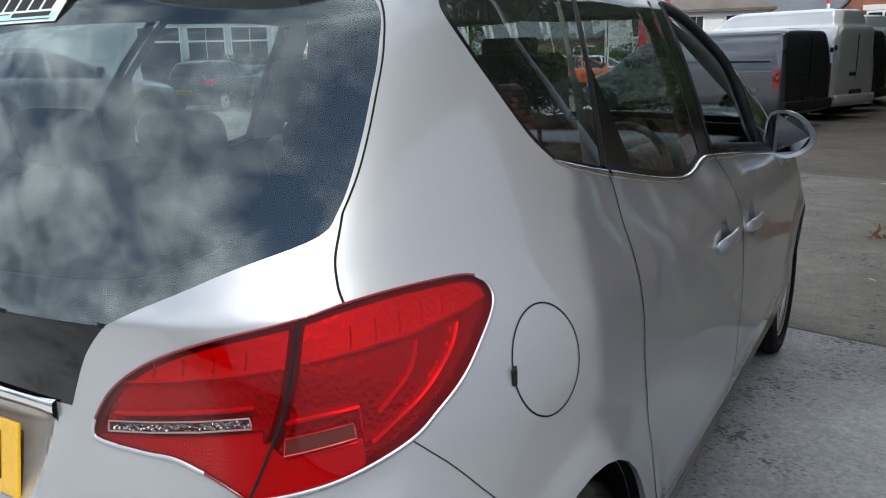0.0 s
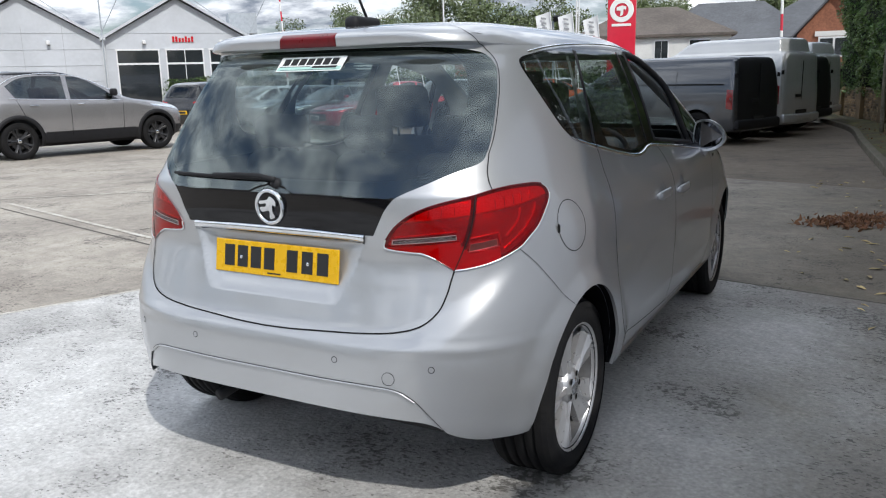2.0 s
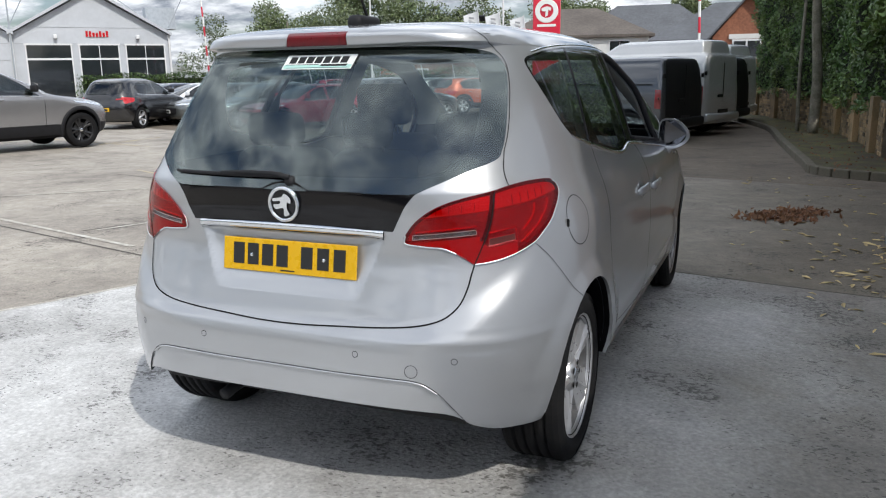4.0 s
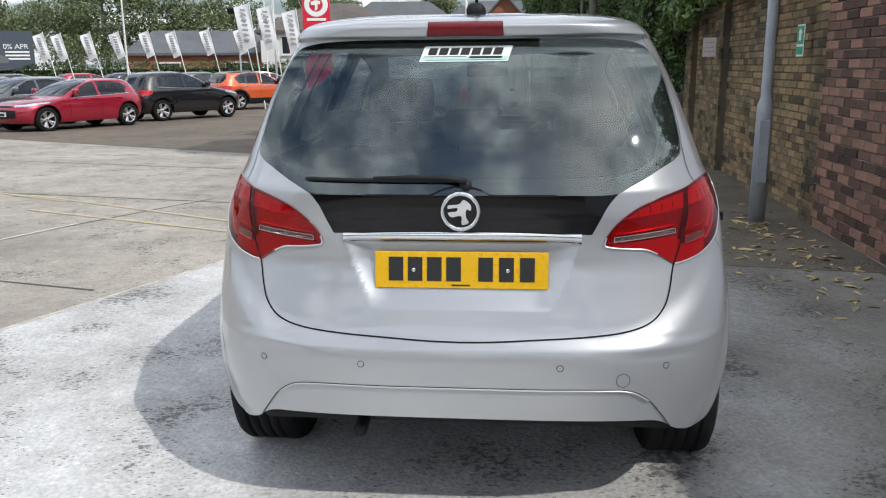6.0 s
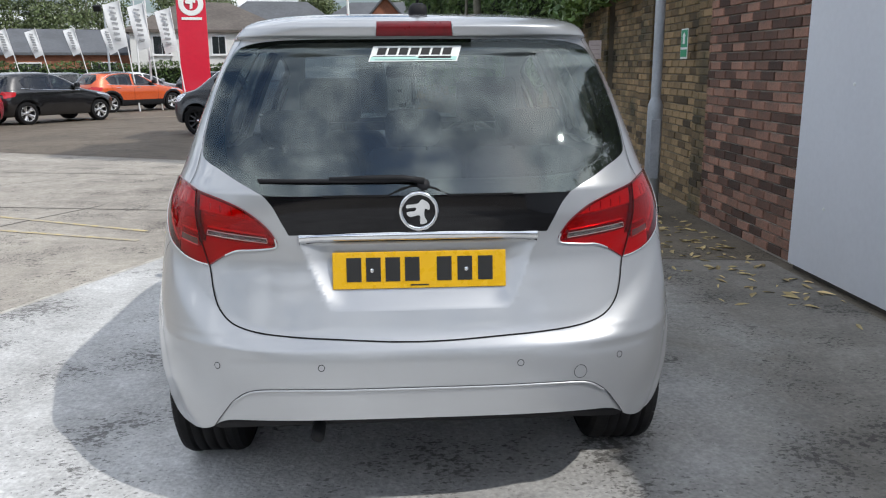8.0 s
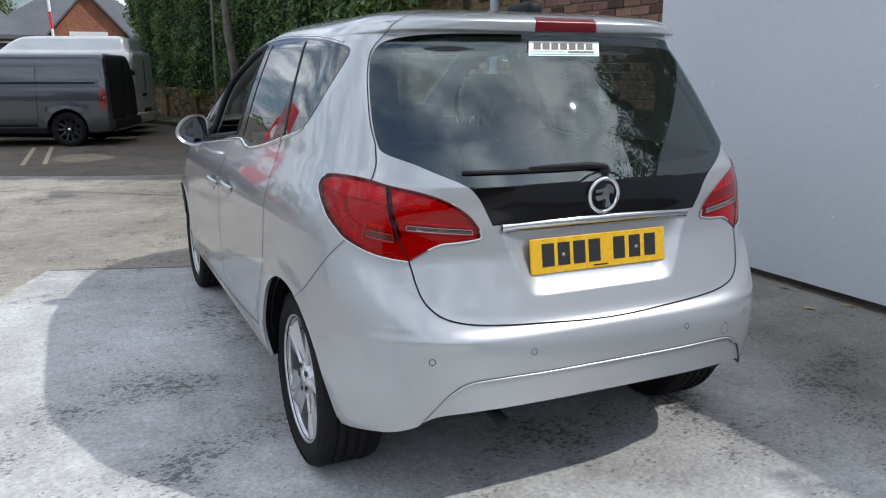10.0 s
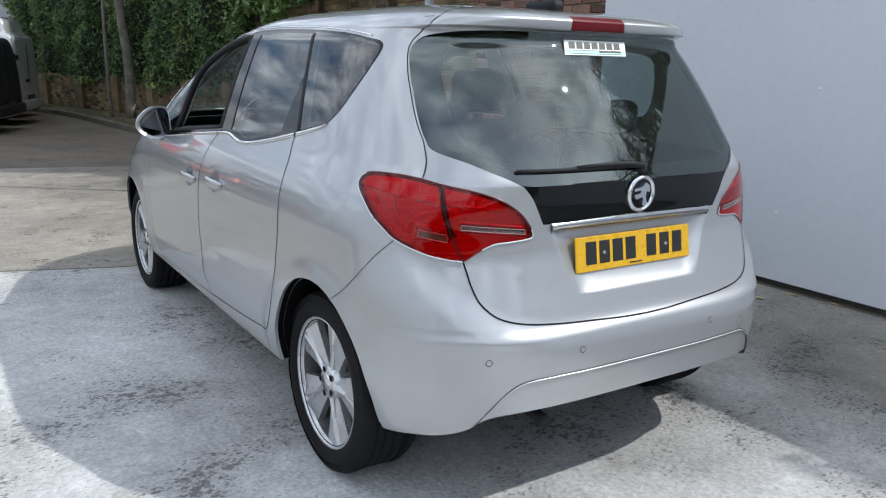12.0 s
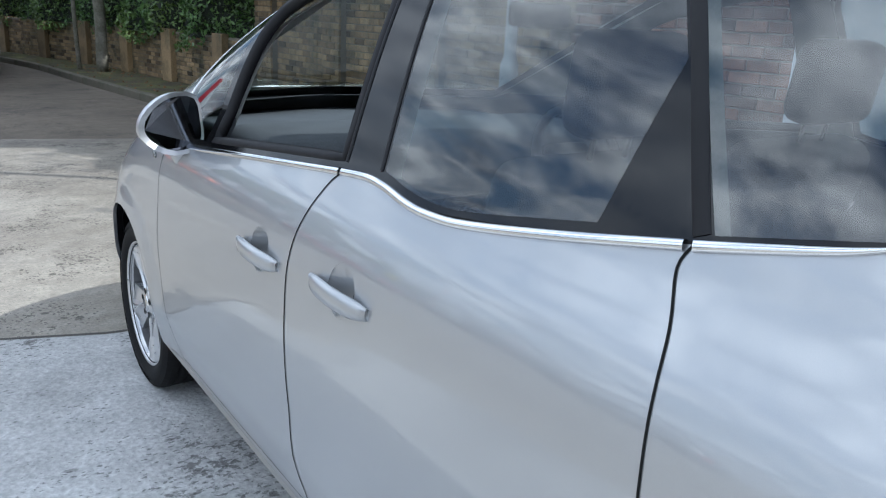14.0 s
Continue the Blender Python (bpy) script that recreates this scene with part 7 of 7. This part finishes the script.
# dealership with gabled white front
shop = root("dealership", pose(-41.4, 47.9, -0.4, 0, 0, 50), "white panelled dealership with gabled front and dark glazing", "showroom")
BAY, EAVE, PEAK, NEAR = 10.7, 5.0, 8.05, -1.65
for n in range(3):
    x0 = NEAR - BAY * (n + 1)
    v = [(x0, 0, 0), (x0 + BAY, 0, 0), (x0 + BAY, 0, EAVE), (x0 + BAY / 2, 0, PEAK), (x0, 0, EAVE)]
    v += [(p[0], 26, p[2]) for p in v]
    part("gable_wall", (v, [(0, 1, 2, 3, 4), (1, 6, 7, 2), (0, 4, 9, 5), (5, 9, 8, 7, 6)]), CLAD, shop)
    r = [(x0 - 0.2, -0.5, EAVE - 0.05), (x0 + BAY / 2, -0.5, PEAK + 0.12), (x0 + BAY + 0.2, -0.5, EAVE - 0.05)]
    r += [(p[0], 26.2, p[2]) for p in r]
    r += [(p[0], p[1], p[2] + 0.22) for p in r]
    part("roof", (r, [(6, 7, 10, 9), (7, 8, 11, 10), (0, 1, 7, 6), (1, 2, 8, 7), (0, 3, 4, 1), (1, 4, 5, 2), (2, 5, 11, 8), (0, 6, 9, 3)]), CLAD, shop)
    for k in range(5):
        z = 0.9 + k * 1.15
        if n or k > 2:
            part("panel_joint", box(BAY - 0.4, 0.02, 0.025), PANEL_LINE, shop, at=pose(x0 + BAY / 2, -0.012, z))
    for k in range(1, 4):
        if n:
            part("panel_joint", box(0.025, 0.02, EAVE + 1.0), PANEL_LINE, shop, at=pose(x0 + k * BAY / 4, -0.012, 0))
    part("downpipe", tube([(x0 + BAY, -0.15, 0), (x0 + BAY, -0.15, EAVE)], 0.09, 8), FRAME_WHITE, shop)
    for c, w, mullions in ((-3.0, 2.98, (-1, 1)), (0.37, 2.7, (-1, 0, 1)), (3.6, 2.75, (-1, 0, 1))):
        if n == 2 or (n and c > -2):
            continue
        glazing = part("glazing", box(w, 0.08, 4.2), SHOP_GLASS, shop, "dark showroom glazing", at=pose(x0 + BAY / 2 + c - 1.2 * n, -0.03, 0.05))
        part("transom", box(w, 0.10, 0.14), FRAME_WHITE, glazing, at=pose(0, -0.01, 3.15))
        for m in mullions:
            part("mullion", box(0.09 if m else 0.05, 0.10, 4.2), FRAME_WHITE, glazing, at=pose(m * w / 2, -0.012, 0))
        part("lintel", box(w + 0.2, 0.10, 0.12), FRAME_WHITE, glazing, at=pose(0, -0.01, 4.2))
for k in range(7):
    part("name_bar", box(0.16, 0.06, 0.42 if k in (0, 1, 4, 6) else 0.30), RED_DIFF, shop, "red raised lettering bar", at=pose(NEAR - BAY / 2 - 0.38 + 0.23 * k, -0.05, 4.85))
for x in (-9.5, -3.9, -16.0):
    part("wall_lamp", box(0.25, 0.35, 0.3, 0.05), FRAME_WHITE, shop, at=pose(x, -0.2, 4.7))
part("roof_plant", box(2.2, 1.8, 1.6), GALV, shop, at=pose(-1.8, 3.0, 5.6))
for k in range(4):
    part("stay_wire", tube([(NEAR - BAY * (k // 2) - 0.2, -0.3, 5.2), (NEAR - BAY * (k // 2) + (4.0 if k % 2 else -4.0) - 2.0, -0.4, 9.3)], 0.035, 5), GALV, shop)
part("mast", tube([(NEAR - BAY, -0.4, 0), (NEAR - BAY, -0.4, 10.5)], 0.06, 6), GALV, shop)

# totem, flags, poles, hoarding
SIGN_RED = plain("sign_red", (0.60, 0.012, 0.04), 0.35, coat=0.4)
totem = root("totem_sign", pose(-8.75, 33.2, -0.2, 0, 0, 12), "tall red totem sign with a white roundel", "sign")
part("totem_body", box(1.22, 0.35, 6.2, 0.03), SIGN_RED, totem)
part("roundel", lathe([(0.30, 0.02), (0.50, 0.02), (0.52, 0.0)], 36), WHITE, totem, at=pose(0, -0.18, 4.30, 90))
part("roundel_shape", slab([(-0.22, 0.12), (0.02, 0.20), (0.2, 0.14), (0.18, 0.0), (0.08, 0.06), (0.06, -0.2), (-0.06, -0.26), (-0.04, -0.02), (-0.22, 0.0)], 0.02, 0.04), WHITE, totem, at=pose(0, -0.18, 4.30, 90))
part("name_bar", box(0.84, 0.03, 0.11), WHITE, totem, at=pose(0, -0.18, 3.62))


def feather_flag(x, y, h, turn, tilt, long=1.5, wide=0.44):
    f = root("feather_flag", pose(x, y, ground_z(x, y), 0, 0, turn), "white feather flag with grey lettering bars on a leaning pole", "flag", "row of flags")
    top = (tilt * h, 0, h)
    part("flag_pole", tube([(0, 0, 0), (tilt * h * 0.5, 0, h * 0.5), top], 0.028, 8, taper=0.016), FRAME_WHITE, f)
    verts, faces = [], []
    for i in range(9):
        a = i / 8
        for j in range(5):
            b = j / 4
            z = h - 0.04 - a * long - 0.16 * b
            verts.append((tilt * z - wide * b * (1 - 0.2 * a), 0.05 * math.sin(5 * a + 3 * b), z))
    for i in range(8):
        for j in range(4):
            faces.append((i * 5 + j, i * 5 + j + 1, (i + 1) * 5 + j + 1, (i + 1) * 5 + j))
    part("flag_cloth", (verts, faces), FLAG_CLOTH, f, smooth=True)
    for k in range(7):
        z = h - 0.28 - k * (long - 0.35) / 7
        part("flag_bar", box(wide * 0.34, 0.012, 0.075), INK_GREY, f, at=pose(tilt * z - wide * 0.46, -0.05, z - 0.06, 0, 8, 0))
    return f


FLAG_CLOTH = plain("white_flag_cloth", (0.72, 0.73, 0.74), 0.9)
INK_GREY = plain("grey_print", (0.33, 0.34, 0.35), 0.8)
for i, (x, y, h) in enumerate(((-21.1, 32.7, 2.95), (-20.6, 33.3, 2.95), (-19.5, 33.9, 3.0), (-18.4, 34.5, 3.05), (-17.2, 35.1, 3.1), (-16.1, 35.6, 3.1), (-14.6, 36.2, 3.2), (-13.1, 36.8, 3.25))):
    feather_flag(x + 0.4, y, h + 0.35, 8, -0.20, 1.15, 0.5)
for x, y, h in ((-9.55, 27.6, 4.0), (-9.0, 28.6, 4.0), (-8.3, 29.6, 3.9)):
    feather_flag(x, y, h, 8, -0.10, 1.6, 0.6)
for x, y, h in ((-17.9, 33.5, 8.0), (-14.5, 44.0, 9.0), (-9.9, 30.5, 7.5)):
    p = root("flag_pole", pose(x, y, ground_z(x, y)), "tall thin white pole in the car lot", "pole")
    part("pole_tube", tube([(0, 0, 0), (0, 0, h)], 0.05, 8, taper=0.03), FRAME_WHITE, p)
def striped_pole(x, y, h, lean):
    b = root("barrier_arm", pose(x, y, ground_z(x, y), 0, lean, 0), "raised red and white striped barrier arm", "barrier")
    for k in range(int(h / 0.6)):
        part("stripe", tube([(0, 0, k * 0.6), (0, 0, k * 0.6 + 0.6)], 0.05, 8), SIGN_RED if k % 2 else WHITE, b)


striped_pole(-1.75, 30.5, 6.6, -2.0)
striped_pole(-32.5, 39.0, 7.2, -3.0)
flood = root("floodlight_pole", pose(-16.3, 44.5, -0.3), "grey pole with twin floodlights", "floodlight")
part("pole_tube", tube([(0, 0, 0), (0, 0, 4.9)], 0.06, 8), GALV, flood)
for s in (-1, 1):
    part("flood_head", box(0.42, 0.25, 0.34, 0.04), BLACK_TRIM, flood, at=pose(s * 0.3, -0.1, 4.85, 25, 0, 0))
hoarding = root("hoarding", pose(-30.3, 43.1, -0.3, 0, 0, 34), "dark advertising hoarding with a yellow end panel", "billboard")
part("board", box(3.3, 0.12, 2.25), plain("hoarding_blue_grey", (0.06, 0.075, 0.10), 0.4), hoarding, at=pose(0, 0, 1.75))
part("yellow_field", box(0.9, 0.02, 1.3), plain("hoarding_yellow", (0.70, 0.58, 0.02), 0.4), hoarding, at=pose(-1.15, -0.07, 2.65))
part("pictured_shape", slab([(-0.8, -0.2), (0.5, -0.25), (0.6, 0.0), (0.2, 0.25), (-0.5, 0.22)], 0.0, 0.02), plain("hoarding_car", (0.13, 0.14, 0.15), 0.4), hoarding, at=pose(-0.3, -0.07, 2.35, 90))
part("yellow_mark", lathe([(0.0, 0.02), (0.22, 0.02)], 20), INK, hoarding, at=pose(-1.15, -0.085, 3.35, 90))
for s in (-1.4, 1.4):
    part("hoarding_post", box(0.14, 0.14, 1.9), GALV, hoarding, at=pose(s, 0.1, 0))
words = bpy.data.curves.new("words", "FONT")
words.body, words.size, words.align_x = "0% APR", 0.42, "CENTER"
text = new("hoarding_words", words)
text.data.materials.append(WHITE)
text.parent, text.matrix_basis = hoarding, pose(0.70, -0.075, 2.95, 90, 0, 0)
for k in range(3):
    part("small_print_bar", box(1.3, 0.02, 0.10), WHITE, hoarding, at=pose(0.75, -0.07, 2.72 - 0.2 * k))


# hedge and far trees
def hedge_place(g, n):
    t = g.uniform(0, 1, n)
    x, y = -46 + 42 * t, 41.5 + 6.5 * t
    z = -0.3 + 2.05 * g.uniform(0, 1, n) ** 0.7
    return np.stack([x + g.normal(0, 0.35, n), y - 0.6 + np.abs(g.normal(0, 0.3, n)), z + 0.1 * np.sin(1.3 * x)], 1)


leaf_stuff("hedge", 20000, hedge_place, 0.10, leaf_material("hedge_leaf", (0.045, 0.085, 0.02), (0.08, 0.12, 0.03)), "clipped green hedge behind the parked cars", "hedge", 11)
# plain box within the leaves, its near-black colour the hedge's inner shade
hedge_core = part("hedge_core", box(42.6, 0.7, 1.75, 0.2), LEAF_SHADE, at=pose(-25, 44.75, -0.35, 0, 0, math.degrees(math.atan2(6.5, 42))))
tagged(hedge_core, "near-black core for the shade inside the clipped hedge", "hedge", kind="stuff")


def far_tree(x, y, h, w, seed):
    t = root("tree", pose(x, y, -0.4), "broad leafy tree far behind the car lot", "tree", "far trees")
    g = np.random.default_rng(seed)
    part("trunk", tube([(0, 0, 0), (0.1, 0, h * 0.3), (0.0, 0.1, h * 0.75)], 0.28, 8, taper=0.08), BARK, t)
    blobs = np.stack([g.normal(0, w * 0.26, 16), g.normal(0, w * 0.26, 16), g.uniform(h * 0.35, h * 0.93, 16)], 1)
    for k in range(5):
        part("limb", tube([(0, 0, h * (0.25 + 0.06 * k)), tuple(blobs[k] * (0.5, 0.5, 0.9)), tuple(blobs[k])], 0.11, 6, taper=0.03), BARK, t)
    n = 9500
    idx = g.integers(0, 16, n)
    d = g.normal(size=(n, 3))
    d /= np.linalg.norm(d, axis=1, keepdims=True)
    c = blobs[idx] + d * (w * 0.20) * g.uniform(0.45, 1.1, (n, 1)) * (1, 1, 0.8)
    nrm = g.normal(size=(n, 3)) + (0, -0.4, 0.6)
    nrm /= np.linalg.norm(nrm, axis=1, keepdims=True)
    a = np.cross(nrm, g.normal(size=(n, 3)))
    a /= np.linalg.norm(a, axis=1, keepdims=True)
    b = np.cross(nrm, a)
    l = g.uniform(0.07, 0.17, (n, 1)) * h / 9
    v = np.stack([c - a * l, c + b * l * 0.6, c + a * l, c - b * l * 0.6], 1).reshape(-1, 3)
    f = [(4 * i, 4 * i + 1, 4 * i + 2, 4 * i + 3) for i in range(n)]
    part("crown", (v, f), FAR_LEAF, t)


for i, (x, y, h, w) in enumerate(((-46, 68, 11, 9), (-39, 72, 12.5, 10), (-33, 70, 10.5, 8), (-28, 74, 11.5, 9), (-21, 76, 10, 8), (-36, 62, 8.5, 8), (-44, 56, 7.5, 7), (-17, 82, 10, 8), (-9, 84, 9.5, 7), (0, 80, 9.5, 8), (7, 76, 9, 7), (14, 70, 9, 8), (-54, 78, 11, 9))):
    far_tree(x, y, h * 0.88, w * 0.95, 40 + i)


far_tree(-7.2, 74.0, 8.6, 5.2, 71)


# trees and a hedge behind the camera's side of the yard
def back_hedge_place(g, n):
    t = g.uniform(0, 1, n)
    return np.stack([-48 + 62 * t, -31 - 3 * np.sin(3 * t) + np.abs(g.normal(0, 0.5, n)), 3.0 * g.uniform(0, 1, n) ** 0.7], 1)


leaf_stuff("hedge", 9000, back_hedge_place, 0.20, IVY, "tall green hedge at the back of the yard", "hedge", 21)
# the back hedge's inner shade, again a near-black box
core = part("hedge_core", box(63, 0.8, 2.6, 0.2), LEAF_SHADE, at=pose(-17, -32.6, 0))
tagged(core, "near-black core for the shade inside the back hedge", "hedge", kind="stuff")
for i, (x, y, h, w) in enumerate(((-40, -36, 9, 8), (-31, -38, 10, 9), (-22, -37, 8, 8), (-14, -38, 11, 9), (-6, -36, 9, 8), (3, -37, 10, 9), (11, -34, 9, 8))):
    far_tree(x, y, h, w, 80 + i)


# ---- bricks of the two near walls, one by one; the rest of each wall in one mesh ----
def lay_bricks(wall, material, places, near):
    by_length, singles, rest = {}, 0, []
    for m, l, y, z in places:
        if near(y, z) and singles < 296:
            key = round(l, 3)
            if key not in by_length:
                me = mesh_of(brick_verts(l, 0.03, 0.065), BRICK_FACES, False, "brick")
                me.materials.append(material)
                by_length[key] = me
            b = new("brick", by_length[key])
            b.parent, b.matrix_basis = wall, m
            singles += 1
        else:
            rest.append((m, l))
    joined_bricks("brickwork", rest, material, wall, 0.03)


rng = random.Random(9)
lay_bricks(wall_red, RED_BRICK, [(pose(-0.118 + j, y, z, rng.uniform(-0.5, 0.5), 0, rng.uniform(-0.5, 0.5)), l, y, z) for y, z, l, j in courses(-0.92, 0.92, 0.02, 2.88, rng)],
           lambda y, z: z < 2.35)
lay_bricks(wall_buff, BUFF_BRICK, [(pose(-0.122 + j, y, z), l, y, z) for y, z, l, j in courses(-3.5, 3.5, 0.02, 2.58, rng)], lambda y, z: y < -0.9 and z < 2.2)
